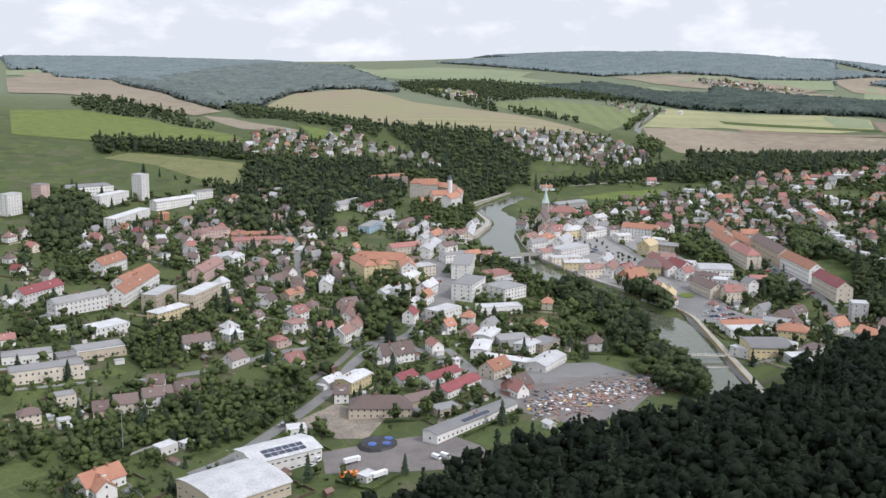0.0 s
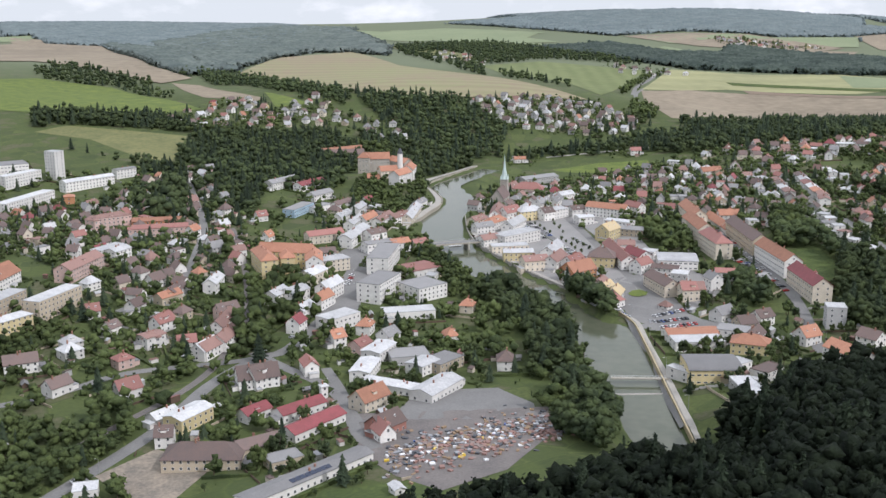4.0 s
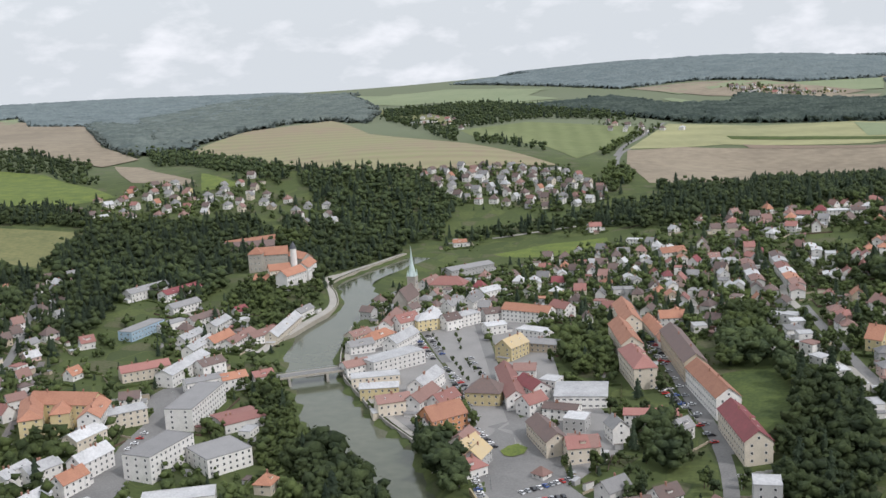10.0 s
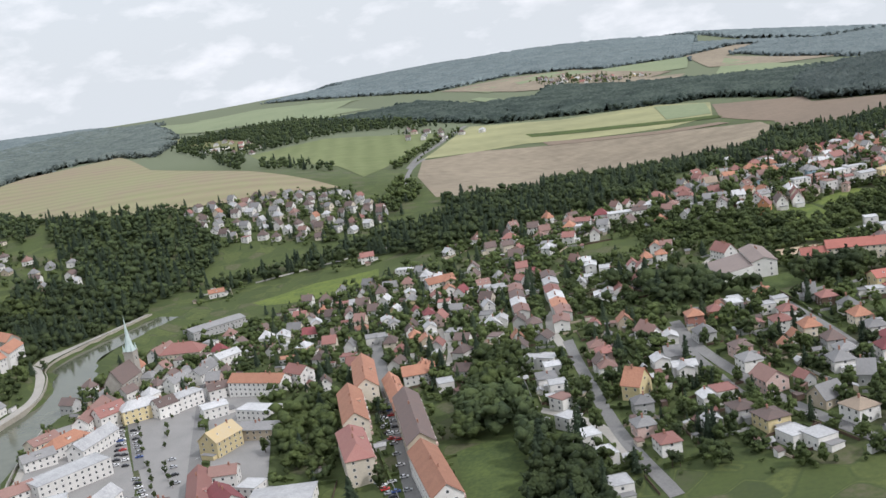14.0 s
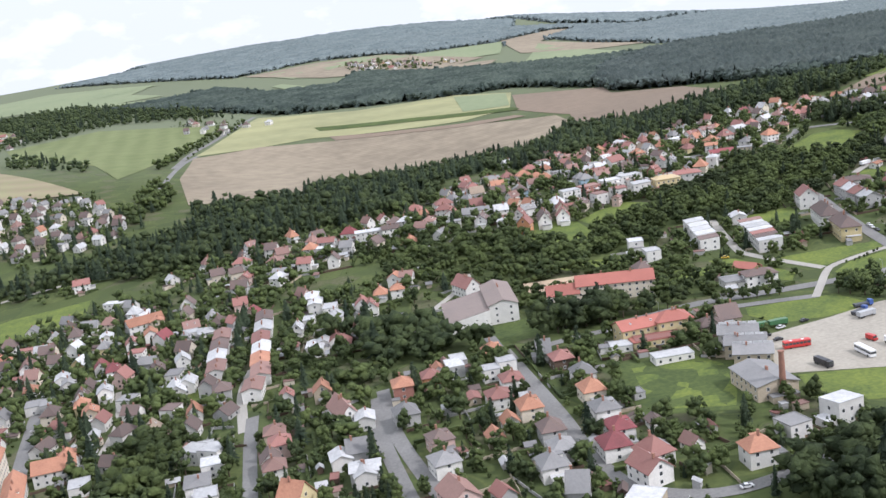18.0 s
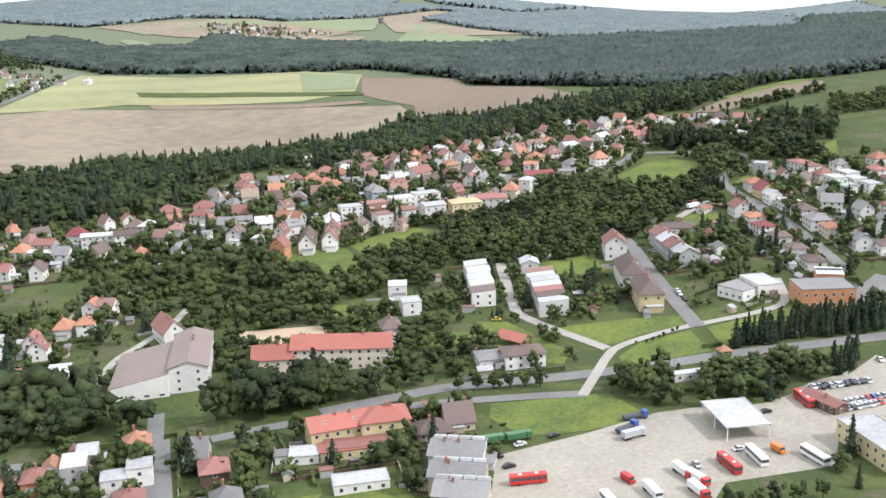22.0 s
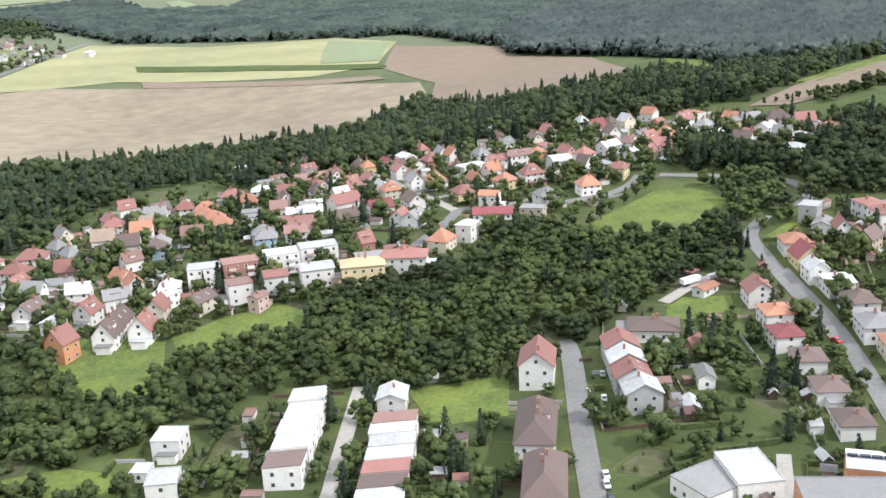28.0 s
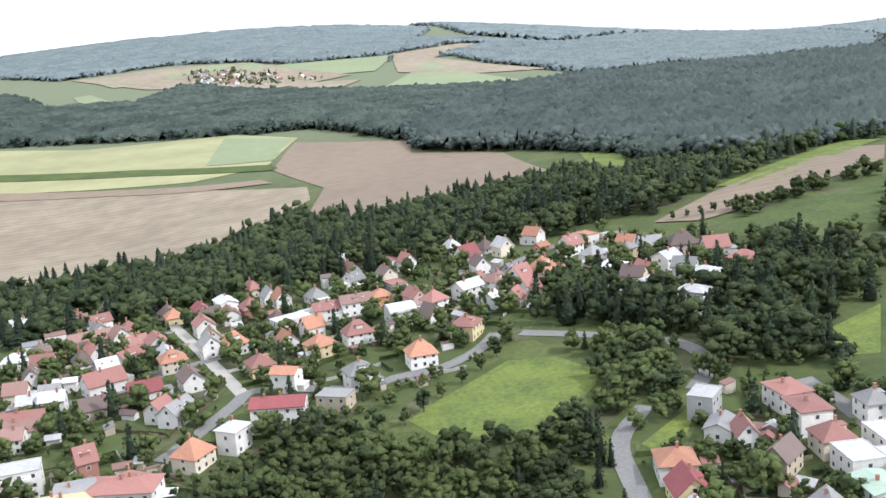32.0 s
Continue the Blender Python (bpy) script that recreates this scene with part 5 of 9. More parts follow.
# foreground market and hall
house(193, 703, 9, 30.6, 14.0, 6, 2, "gow")
house(194, 687, 6, 29.3, 14.0, 6, 0, "fww")
house(220, 705, 156, 19.9, 14.0, 6, 0, "fgw")
house(222, 676, 161, 21.0, 14.0, 7, 4, "hoy")
house(189, 629, 1, 27.3, 24.0, 8, 2, "vgy", "hall")
house(174, 628, 40, 6.2, 16.0, 6, 0, "fww")
house(205, 638, 38, 13.1, 10.0, 6, 0, "fww")
house(190, 768, 137, 7.0, 6.2, 2.82, 2.7, "hpw")
house(217, 622, 42, 16.9, 10.0, 6, 0, "fdw")
house(282, 715, 81, 11.4, 11.4, 13.2, 0, "fwg", "tower")
house(200, 594, 96, 25.4, 11.0, 4, 0, "fwg")
house(229, 718, 19, 11.4, 11.0, 6, 4, "gdb")
house(242, 728, 31, 12.0, 10.0, 6, 4, "gdw")
house(257, 687, 29, 12.1, 11.0, 6, 5, "gow")
house(266, 644, 118, 24.9, 12.0, 7, 4, "gow")
house(221, 742, 39, 13.7, 10.0, 5, 4, "ggw")
house(211, 787, 168, 14.8, 11.0, 8, 4, "gpc")
house(227, 690, 59, 19.9, 9.0, 6, 4, "gdw")
house(289, 674, 128, 12.4, 12.0, 6, 4, "gdw")
house(280, 619, 136, 7.5, 11.0, 5, 4, "grw")
house(155, 774, 36, 16.2, 10.0, 5, 4, "hrw")
house(153, 794, 60, 18.8, 9.0, 7, 4, "gyg")
# villas on the eastern slope
house(486, 990, 86, 9.7, 8.8, 5.64, 3.6, "hog")
house(486, 968, 86, 7.9, 7.9, 6.58, 0, "fww")
house(482, 947, 86, 9.7, 8.8, 5.64, 2.7, "hrw")
house(479, 913, 86, 10.6, 8.8, 5.64, 3.6, "hoc")
house(479, 887, 86, 9.7, 8.8, 5.64, 3.6, "hdg")
house(477, 870, 86, 9.7, 8.8, 5.64, 2.7, "hgw")
house(441, 907, 95, 9.7, 8.8, 5.64, 2.7, "hdp")
house(438, 887, 95, 10.6, 9.7, 5.64, 2.7, "hgw")
house(436, 858, 98, 14.3, 11.0, 6, 4, "gpp")
house(505, 972, 165, 6.0, 10.0, 5, 5, "ggg")
house(508, 957, 87, 9.7, 8.8, 5.64, 2.7, "hrd")
house(509, 933, 87, 9.7, 8.8, 5.64, 3.6, "hgw")
house(505, 913, 87, 10.6, 8.8, 5.64, 3.6, "hoc")
house(502, 892, 86, 10.6, 9.7, 5.64, 2.7, "hgw")
house(500, 873, 86, 10.6, 8.8, 5.64, 2.7, "hmw")
house(502, 848, 101, 10.6, 9.7, 5.64, 4.5, "hrw")
house(472, 840, 155, 7.1, 11.0, 5, 5, "ggg")
house(449, 829, 20, 11.5, 11.0, 4, 5, "ggb")
house(453, 808, 107, 11.4, 10.6, 6.58, 2.7, "hbw")
house(486, 819, 139, 10.6, 10.6, 6.58, 0.9, "fwb")
house(471, 787, 146, 16.8, 12.0, 4, 2, "hdw")
house(490, 784, 17, 10.8, 11.0, 5, 5, "gdw")
house(415, 859, 94, 10.6, 9.7, 5.64, 0, "frw")
house(415, 837, 94, 11.4, 9.7, 5.64, 1.8, "hdg")
house(422, 822, 101, 12.3, 10.6, 5.64, 1.8, "hdy")
house(424, 804, 107, 10.6, 9.7, 4.7, 0, "fww")
house(431, 797, 107, 10.6, 9.7, 4.7, 0, "fww")
house(375, 847, 94, 9.7, 8.8, 5.64, 2.7, "hgp")
house(382, 964, 85, 9.7, 8.8, 6.58, 2.7, "hpb")
house(378, 936, 88, 8.8, 7.9, 5.64, 3.6, "gdw")
house(411, 921, 172, 8.0, 10.0, 5, 4, "ggg")
house(411, 902, 171, 11.2, 10.0, 5, 1, "gwg")
house(408, 858, 94, 8.8, 7.9, 4.7, 1.8, "gww")
house(450, 853, 101, 7.9, 6.2, 3.76, 2.7, "grg")
house(459, 987, 84, 7.0, 6.2, 3.76, 2.7, "gow")
house(469, 907, 86, 7.0, 6.2, 3.76, 2.7, "gow")
house(470, 993, 86, 10.6, 7.0, 4.7, 0, "fwg")
house(401, 834, 94, 7.9, 7.0, 4.7, 1.8, "gww")
house(440, 975, 84, 10.6, 8.8, 6.58, 2.7, "hor")
house(435, 943, 90, 10.6, 9.7, 5.64, 3.6, "hgg")
house(412, 966, 99, 19.8, 9.0, 5, 5, "gpw")
house(472, 932, 86, 10.6, 9.7, 5.64, 2.7, "hrw")
house(478, 965, 86, 7.9, 7.9, 5.64, 0, "fww")
house(460, 897, 86, 7.0, 6.2, 3.76, 2.7, "gob")
house(391, 1156, 85, 19.1, 9.5, 6, 1.6, "gdw", "terrace")
house(389, 1137, 85, 19.1, 9.5, 6, 1.6, "gww", "terrace")
house(386, 1116, 85, 19.5, 9.5, 6, 1.6, "grw", "terrace")
house(385, 1097, 85, 19.5, 9.5, 6, 1.6, "gww", "terrace")
house(383, 1077, 85, 19.5, 9.5, 6, 1.6, "gow", "terrace")
house(382, 1058, 85, 19.5, 9.5, 6, 1.6, "gpw", "terrace")
house(377, 1037, 80, 18.0, 9.5, 6, 1.6, "gpw", "terrace")
house(365, 1145, 85, 19.2, 9.5, 6, 1.6, "gpw", "terrace")
house(363, 1126, 85, 19.2, 9.5, 6, 1.6, "gdw", "terrace")
house(361, 1107, 85, 19.2, 9.5, 6, 1.6, "gww", "terrace")
house(360, 1087, 85, 19.2, 9.5, 6, 1.6, "gpw", "terrace")
house(342, 1122, 93, 9.7, 7.9, 5.64, 3.6, "gww")
house(339, 1071, 93, 14.1, 8.8, 5.64, 3.6, "gww")
house(316, 1246, 65, 14.1, 8.8, 5.64, 1.8, "gww")
house(325, 1224, 92, 12.3, 8.8, 5.64, 1.8, "gob")
house(328, 1021, 83, 10.6, 7.9, 4.7, 3.6, "gbw")
house(421, 1166, 78, 17.6, 7.9, 6.58, 0.9, "gww")
house(430, 1123, 78, 9.7, 7.9, 4.7, 3.6, "hww")
house(447, 1130, 78, 8.8, 7.9, 4.7, 3.6, "grw")
house(460, 1142, 78, 9.7, 7.9, 4.7, 3.6, "how")
house(473, 1162, 65, 7.9, 7.9, 5.64, 2.7, "gow")
house(480, 1159, 155, 7.9, 7.9, 5.64, 2.7, "gpw")
house(459, 1077, 86, 21.1, 8.8, 5.64, 0, "fww")
house(412, 1085, 78, 11.4, 7.0, 2.82, 0.9, "gww")
house(425, 1081, 78, 10.6, 7.9, 3.76, 2.7, "grw")
house(293, 1222, 92, 9.7, 7.9, 5.64, 1.8, "gww")
house(302, 1146, 93, 9.7, 7.9, 5.64, 3.6, "hmw")
house(300, 1108, 93, 9.7, 7.9, 5.64, 2.7, "gww")
house(348, 1029, 88, 7.9, 7.0, 4.7, 3.6, "gow")
house(352, 980, 88, 8.8, 7.9, 3.76, 0, "fww")
house(391, 1008, 85, 7.9, 6.2, 5.64, 2.7, "grw")
house(464, 944, 86, 7.9, 5.3, 2.82, 0.9, "grb")
house(466, 984, 86, 11.4, 7.9, 5.64, 0, "fwg")
house(415, 1130, 78, 10.6, 6.2, 4.7, 0, "fww")
house(407, 1118, 78, 8.8, 6.2, 4.7, 3.6, "gww")
# depot, school, yellow houses
house(511, 1063, 81, 42.0, 15.0, 10, 2.5, "gtw", "school")
house(492, 1063, 81, 40.0, 22.5, 5, 4.5, "stw", "hall")
house(460, 1067, 168, 15.0, 9.0, 6, 0, "fww", "block")
house(542, 1049, 166, 16.4, 13.0, 7, 4, "gsc", "block")
house(569, 1043, 162, 40.1, 13.0, 9, 4, "gsc", "block")
house(551, 971, 1, 21.3, 12.0, 6.5, 3, "gsy", "block")
house(566, 969, 174, 16.4, 13.0, 7.5, 3, "hsy")
house(551, 958, 175, 19.0, 8.0, 3, 0, "fsy")
house(537, 960, 167, 9.5, 8.0, 3, 0, "fww")
house(591, 965, 174, 9.8, 12.0, 3.5, 5, "gdb")
house(581, 961, 173, 12.3, 10.0, 3, 3, "hdb")
house(625, 1016, 172, 16.0, 11.0, 4, 1, "hgw")
house(634, 1011, 172, 16.1, 11.0, 6, 2, "hdw")
house(640, 1034, 120, 12.7, 8.0, 2.8, 2.2, "gsd", "pavilion")
house(596, 1069, 84, 10.6, 8.8, 4.7, 3.6, "hdw")
house(613, 1117, 74, 9.7, 8.8, 6.11, 0, "fww")
house(612, 1092, 84, 9.7, 8.8, 6.11, 0, "fww")
house(605, 1105, 74, 6.2, 5.3, 2.82, 0, "fww")
house(656, 1126, 75, 9.7, 11.0, 6.5, 1, "sww", "terrace")
house(654, 1116, 75, 9.7, 11.0, 6.5, 1, "sww", "terrace")
house(651, 1107, 75, 9.7, 11.0, 6.5, 1, "sww", "terrace")
house(649, 1098, 75, 9.7, 11.0, 6.5, 1, "sww", "terrace")
house(646, 1088, 75, 9.7, 11.0, 6.5, 1, "sdw", "terrace")
house(680, 1101, 75, 7.1, 13.0, 6.5, 1, "spw", "terrace")
house(678, 1095, 75, 7.1, 13.0, 6.5, 1, "sww", "terrace")
house(677, 1088, 75, 7.1, 13.0, 6.5, 1, "sww", "terrace")
house(675, 1081, 75, 7.1, 13.0, 6.5, 1, "sww", "terrace")
house(673, 1074, 75, 7.1, 13.0, 6.5, 1, "srw", "terrace")
house(671, 1067, 75, 7.1, 13.0, 6.5, 1, "sdw", "terrace")
house(669, 1060, 75, 7.1, 13.0, 6.5, 1, "sww", "terrace")
house(682, 1119, 74, 9.7, 8.8, 5.64, 1.8, "gww")
house(730, 1120, 70, 14.7, 11.0, 8, 4.5, "grw")
house(718, 1081, 71, 27.0, 11.0, 8, 4.5, "hdw")
house(712, 1053, 72, 23.6, 11.0, 8, 4.5, "hdy")
house(759, 1122, 80, 10.4, 11.0, 6.5, 3, "grg", "terrace")
house(757, 1112, 80, 10.4, 11.0, 6.5, 3, "gwg", "terrace")
house(755, 1102, 80, 10.4, 11.0, 6.5, 3, "grg", "terrace")
house(754, 1091, 80, 10.4, 11.0, 6.5, 3, "gwg", "terrace")
house(776, 1135, 159, 17.0, 13.0, 4, 2, "hdw")
house(753, 1041, 109, 14.0, 15.0, 4.5, 0, "fgw", "block")
house(764, 1042, 85, 17.6, 12.0, 5, 0, "fww")
house(778, 1017, 163, 23.4, 17.0, 8, 0, "fgo", "block")
house(790, 1028, 151, 12.0, 8.0, 8, 1, "swo")
house(683, 969, 176, 12.3, 3.5, 2.82, 0, "fww")
house(708, 984, 176, 4.4, 3.5, 2.82, 1.35, "hod")
house(581, 935, 152, 16.5, 14.0, 6, 2, "ggw")
house(576, 920, 152, 16.3, 12.0, 6, 2, "ggb")
house(573, 908, 152, 15.2, 12.0, 6, 2, "ggb")
house(562, 881, 86, 23.6, 16.0, 6, 2, "ggb")
house(674.5, 925, 80, 22.0, 15.5, 5, 0, "fww", "pavilion")
house(711, 927, 98, 15.2, 6.0, 3, 1, "grd")
house(703, 889, 85, 29.4, 13.0, 6.5, 0, "fwy", "block")
house(554, 959, 172, 20.5, 8.0, 3, 0, "frw")
house(549, 933, 174, 16.8, 8.0, 3, 0, "fww")
# ridge village
house(653, 1396, 176, 11.0, 8.5, 5.46, 2.61, "hww")
house(662, 1407, 102, 9.3, 7.6, 5.46, 2.61, "hdw")
house(666, 1382, 176, 9.3, 7.6, 5.46, 3.48, "grw")
house(682, 1415, 11, 18.7, 11.0, 4, 4, "gpw")
house(698, 1426, 102, 7.6, 7.6, 4.55, 3.48, "hry")
house(718, 1436, 102, 7.6, 7.6, 4.55, 3.48, "hoy")
house(712, 1383, 101, 11.0, 8.5, 5.46, 3.48, "grw")
house(701, 1372, 41, 11.0, 8.5, 4.55, 2.61, "grw")
house(719, 1352, 11, 10.2, 9.3, 5.46, 3.48, "hoc")
house(732, 1400, 101, 10.2, 8.5, 5.46, 3.48, "grw")
house(731, 1444, 102, 11.9, 7.6, 3.64, 2.61, "gmw")
house(743, 1443, 102, 12.8, 9.3, 5.46, 1.74, "gww")
house(754, 1419, 102, 10.2, 9.3, 5.46, 4.35, "hrr")
house(735, 1379, 101, 7.6, 6.8, 4.55, 3.48, "gbc")
house(744, 1359, 19, 9.3, 8.5, 5.46, 4.35, "how")
house(764, 1439, 102, 8.5, 7.6, 4.55, 4.35, "ggw")
house(769, 1430, 102, 8.5, 7.6, 4.55, 4.35, "gow")
house(769, 1379, 24, 16.1, 8.5, 5.46, 0, "fww")
house(785, 1384, 8, 11.9, 8.5, 5.46, 2.61, "grw")
house(798, 1383, 7, 13.6, 8.5, 6.37, 2.61, "gpw")
house(810, 1388, 7, 8.5, 8.5, 5.46, 2.61, "hoo")
house(813, 1357, 7, 11.0, 10.2, 4.55, 2.61, "vww")
house(792, 1338, 8, 11.0, 8.5, 5.46, 4.35, "hrw")
house(776, 1332, 24, 10.2, 9.3, 5.46, 3.48, "hoy")
house(752, 1326, 103, 10.2, 9.3, 4.55, 3.48, "hry")
house(760, 1301, 150, 9.3, 7.6, 7.28, 1.74, "gow")
house(785, 1289, 11, 10.2, 9.3, 6.37, 3.48, "hgw")
house(809, 1297, 2, 10.2, 9.3, 5.46, 4.35, "how")
house(829, 1361, 26, 9.3, 8.5, 5.46, 3.48, "hrw")
house(726, 1325, 103, 11.9, 8.5, 4.55, 3.48, "gdw")
house(693, 1341, 23, 14.7, 11.0, 5, 4, "grw")
house(709, 1324, 11, 11.9, 7.6, 3.64, 3.48, "gmw")
house(721, 1293, 55, 11.9, 8.5, 4.55, 3.48, "ggw")
house(715, 1298, 55, 8.5, 7.6, 4.55, 3.48, "grw")
house(692, 1316, 11, 11.0, 7.6, 3.64, 3.48, "gdb")
house(678, 1351, 176, 8.5, 6.0, 4.55, 0.87, "gww")
house(674, 1338, 176, 7.6, 6.8, 4.55, 3.48, "ggw")
house(667, 1315, 176, 15.3, 8.5, 4.55, 2.61, "grc")
house(660, 1349, 176, 8.5, 7.6, 4.55, 3.48, "gpc")
house(755, 1276, 166, 17.9, 11.0, 6, 2, "gmw")
house(774, 1274, 150, 11.0, 8.5, 5.46, 0, "fgb")
house(739, 1259, 51, 8.5, 7.6, 8.19, 1.74, "hww")
house(726, 1253, 51, 10.2, 9.3, 5.46, 4.35, "hoc")
house(693, 1262, 16, 6.0, 9.0, 7, 4, "grr")
house(707, 1241, 51, 11.0, 9.3, 6.37, 2.61, "hrw")
house(692, 1241, 2, 11.2, 11.0, 7, 1, "ggy")
house(864, 1439, 29, 11.0, 8.5, 3.64, 5.22, "gmw")
house(907, 1405, 29, 10.2, 8.5, 5.46, 4.35, "grw")
house(884, 1379, 33, 9.3, 8.5, 4.55, 4.35, "hoc")
house(871, 1372, 33, 9.3, 8.5, 4.55, 4.35, "grw")
house(860, 1370, 26, 11.0, 9.3, 5.46, 3.48, "hpw")
house(870, 1358, 26, 7.6, 6.8, 3.64, 3.48, "grw")
house(859, 1341, 53, 7.6, 6.8, 4.55, 3.48, "grc")
house(846, 1369, 26, 11.9, 8.5, 5.46, 2.61, "gww")
house(850, 1345, 53, 7.6, 6.8, 4.55, 2.61, "gww")
house(831, 1315, 53, 10.2, 9.3, 6.37, 2.61, "hry")
house(907, 1354, 33, 11.0, 10.2, 5.46, 1.74, "hww")
house(907, 1329, 138, 9.3, 8.5, 6.37, 3.48, "gdy")
house(912, 1320, 138, 11.0, 9.3, 5.46, 1.74, "hww")
house(894, 1322, 138, 9.3, 7.6, 3.64, 2.61, "gww")
house(923, 1373, 29, 8.5, 8.5, 6.37, 1.74, "hgy")
house(934, 1373, 174, 10.2, 8.5, 5.46, 3.48, "ggw")
house(946, 1365, 174, 13.6, 9.3, 5.46, 4.35, "hdp")
house(955, 1351, 174, 11.0, 8.5, 4.55, 4.35, "grw")
house(955, 1325, 129, 11.9, 10.2, 5.46, 2.61, "hrw")
house(930, 1329, 138, 9.3, 8.5, 5.46, 3.48, "ggw")
house(932, 1315, 129, 9.3, 8.5, 6.37, 1.74, "hww")
house(916, 1293, 129, 11.0, 9.3, 7.28, 1.74, "hww")
house(908, 1378, 29, 10.2, 8.5, 5.46, 3.48, "hgw")
house(930, 1347, 29, 10.2, 8.5, 5.46, 2.61, "gww")
house(899, 1425, 29, 6.8, 5.1, 2.73, 1.74, "goo")
house(876, 1207, 47, 10.2, 7.6, 7.28, 0, "fwg")
house(899, 1200, 92, 11.9, 9.3, 6.37, 0.87, "hrw")
house(897, 1186, 84, 11.9, 9.3, 7.28, 0.87, "hrw")
house(895, 1171, 84, 9.3, 9.3, 5.46, 3.48, "hrc")
house(894, 1158, 84, 11.9, 9.3, 6.37, 0, "fww")
house(853, 1179, 75, 11.0, 10.2, 5.46, 2.61, "how")
house(850, 1165, 80, 11.0, 9.3, 4.55, 4.35, "gmy")
house(877, 1185, 75, 8.5, 6.0, 4.55, 3.48, "grw")
house(874, 1193, 50, 10.2, 7.6, 3.64, 1.74, "ggw")
house(890, 1144, 84, 11.9, 8.5, 5.46, 0.87, "gnw")
house(915, 1182, 84, 8.5, 7.6, 6.37, 2.61, "hgw")
# flats and cottages below the ridge
house(623, 1254, 179, 13.6, 10.0, 9, 0, "fww", "block")
house(638, 1255, 8, 15.3, 10.0, 9, 0, "fpr", "block")
house(656, 1258, 4, 15.1, 10.0, 9, 0, "fww", "block")
house(672, 1260, 4, 16.3, 10.0, 9, 0, "fww", "block")
house(637, 1232, 9, 10.1, 10.0, 8, 0, "fpw")
house(652, 1235, 1, 9.6, 10.0, 8, 1, "grw")
house(669, 1236, 3, 13.4, 11.0, 8, 1, "gww")
house(688, 1232, 175, 17.8, 11.0, 8, 2, "hyy")
house(706, 1237, 164, 20.1, 12.0, 7, 2, "hrw")
house(577, 1355, 176, 10.2, 8.5, 5.46, 3.48, "hrw")
house(592, 1336, 176, 10.2, 8.5, 5.46, 4.35, "gow")
house(597, 1368, 176, 11.0, 8.5, 5.46, 3.48, "ggw")
house(612, 1374, 176, 10.2, 8.5, 5.46, 3.48, "hrw")
house(623, 1366, 176, 11.0, 8.5, 5.46, 3.48, "how")
house(627, 1342, 176, 11.0, 8.5, 5.46, 3.48, "hop")
house(637, 1391, 176, 11.9, 8.5, 5.46, 3.48, "hrw")
house(646, 1344, 176, 10.2, 8.5, 5.46, 1.74, "fgg")
house(617, 1318, 176, 10.2, 8.5, 5.46, 3.48, "gpw")
house(602, 1310, 176, 9.3, 8.5, 5.46, 3.48, "hgl")
house(650, 1303, 176, 10.2, 9.3, 5.46, 3.48, "hgw")
house(665, 1297, 176, 10.2, 8.5, 5.46, 2.61, "gpw")
house(609, 1243, 176, 8.5, 7.6, 7.28, 2.61, "hww")
house(605, 1223, 74, 9.3, 7.6, 6.37, 4.35, "grc")
house(621, 1227, 51, 11.9, 8.5, 5.46, 2.61, "gdc")
house(590, 1218, 74, 11.9, 8.5, 5.46, 4.35, "gdw")
house(678, 1224, 51, 7.6, 6.0, 2.73, 1.74, "grw")
house(644, 1218, 51, 6.8, 5.1, 6.37, 0.87, "gpp")
house(846, 1151, 80, 9.3, 7.6, 5.46, 2.61, "gww")
house(847, 1138, 80, 11.0, 9.3, 5.46, 0.87, "hww")
house(819, 1143, 80, 10.2, 9.3, 5.46, 3.48, "grw")
house(816, 1125, 81, 11.0, 9.3, 5.46, 1.74, "how")
house(811, 1109, 81, 11.0, 9.3, 5.46, 1.74, "hmw")
house(810, 1093, 74, 11.0, 9.3, 4.55, 1.74, "hdw")
house(806, 1074, 74, 11.0, 9.3, 4.55, 1.74, "hdw")
house(802, 1055, 74, 11.0, 9.3, 4.55, 1.74, "hdw")
house(845, 1121, 80, 11.9, 10.2, 5.46, 2.61, "hdw")
house(840, 1103, 74, 12.8, 11.0, 5.46, 2.61, "hgw")
house(838, 1088, 74, 11.9, 9.3, 5.46, 1.74, "hoc")
house(806, 1158, 31, 9.3, 5.1, 2.73, 0.87, "gow")
house(783, 1118, 31, 6.0, 4.2, 2.73, 2.61, "grr")
house(777, 1096, 75, 7.6, 5.1, 3.64, 1.74, "ggw")
house(767, 1084, 75, 7.6, 4.2, 1.82, 1.3, "gwg")
house(908, 1165, 84, 12.3, 8.8, 5.64, 0, "fww")
house(903, 1152, 84, 12.3, 8.8, 5.64, 0, "fww")
house(903, 1139, 84, 12.3, 8.8, 5.64, 0, "fww")
house(947, 1186, 84, 9.7, 9.7, 4.7, 3.6, "how")
house(926, 1162, 84, 12.3, 8.8, 5.64, 1.8, "hrw")
house(886, 1099, 80, 10.6, 9.7, 5.64, 3.6, "hrw")
house(844, 1055, 74, 11.4, 9.7, 4.7, 1.8, "hdw")
house(837, 1065, 74, 10.6, 8.8, 5.64, 2.7, "ggw")
house(869, 1103, 80, 9.7, 7.9, 5.64, 3.6, "ggw")
house(521, 1322, 155, 13.2, 9.7, 4.7, 3.6, "hrw")
house(543, 1317, 176, 13.2, 10.6, 5.64, 3.6, "hrw")
house(539, 1298, 155, 12.3, 9.7, 5.64, 3.6, "hrw")
house(541, 1284, 65, 10.6, 7.9, 4.7, 2.7, "grw")
house(522, 1278, 65, 10.6, 8.8, 4.7, 2.7, "hpw")
house(507, 1292, 65, 10.6, 9.7, 5.64, 2.7, "hww")
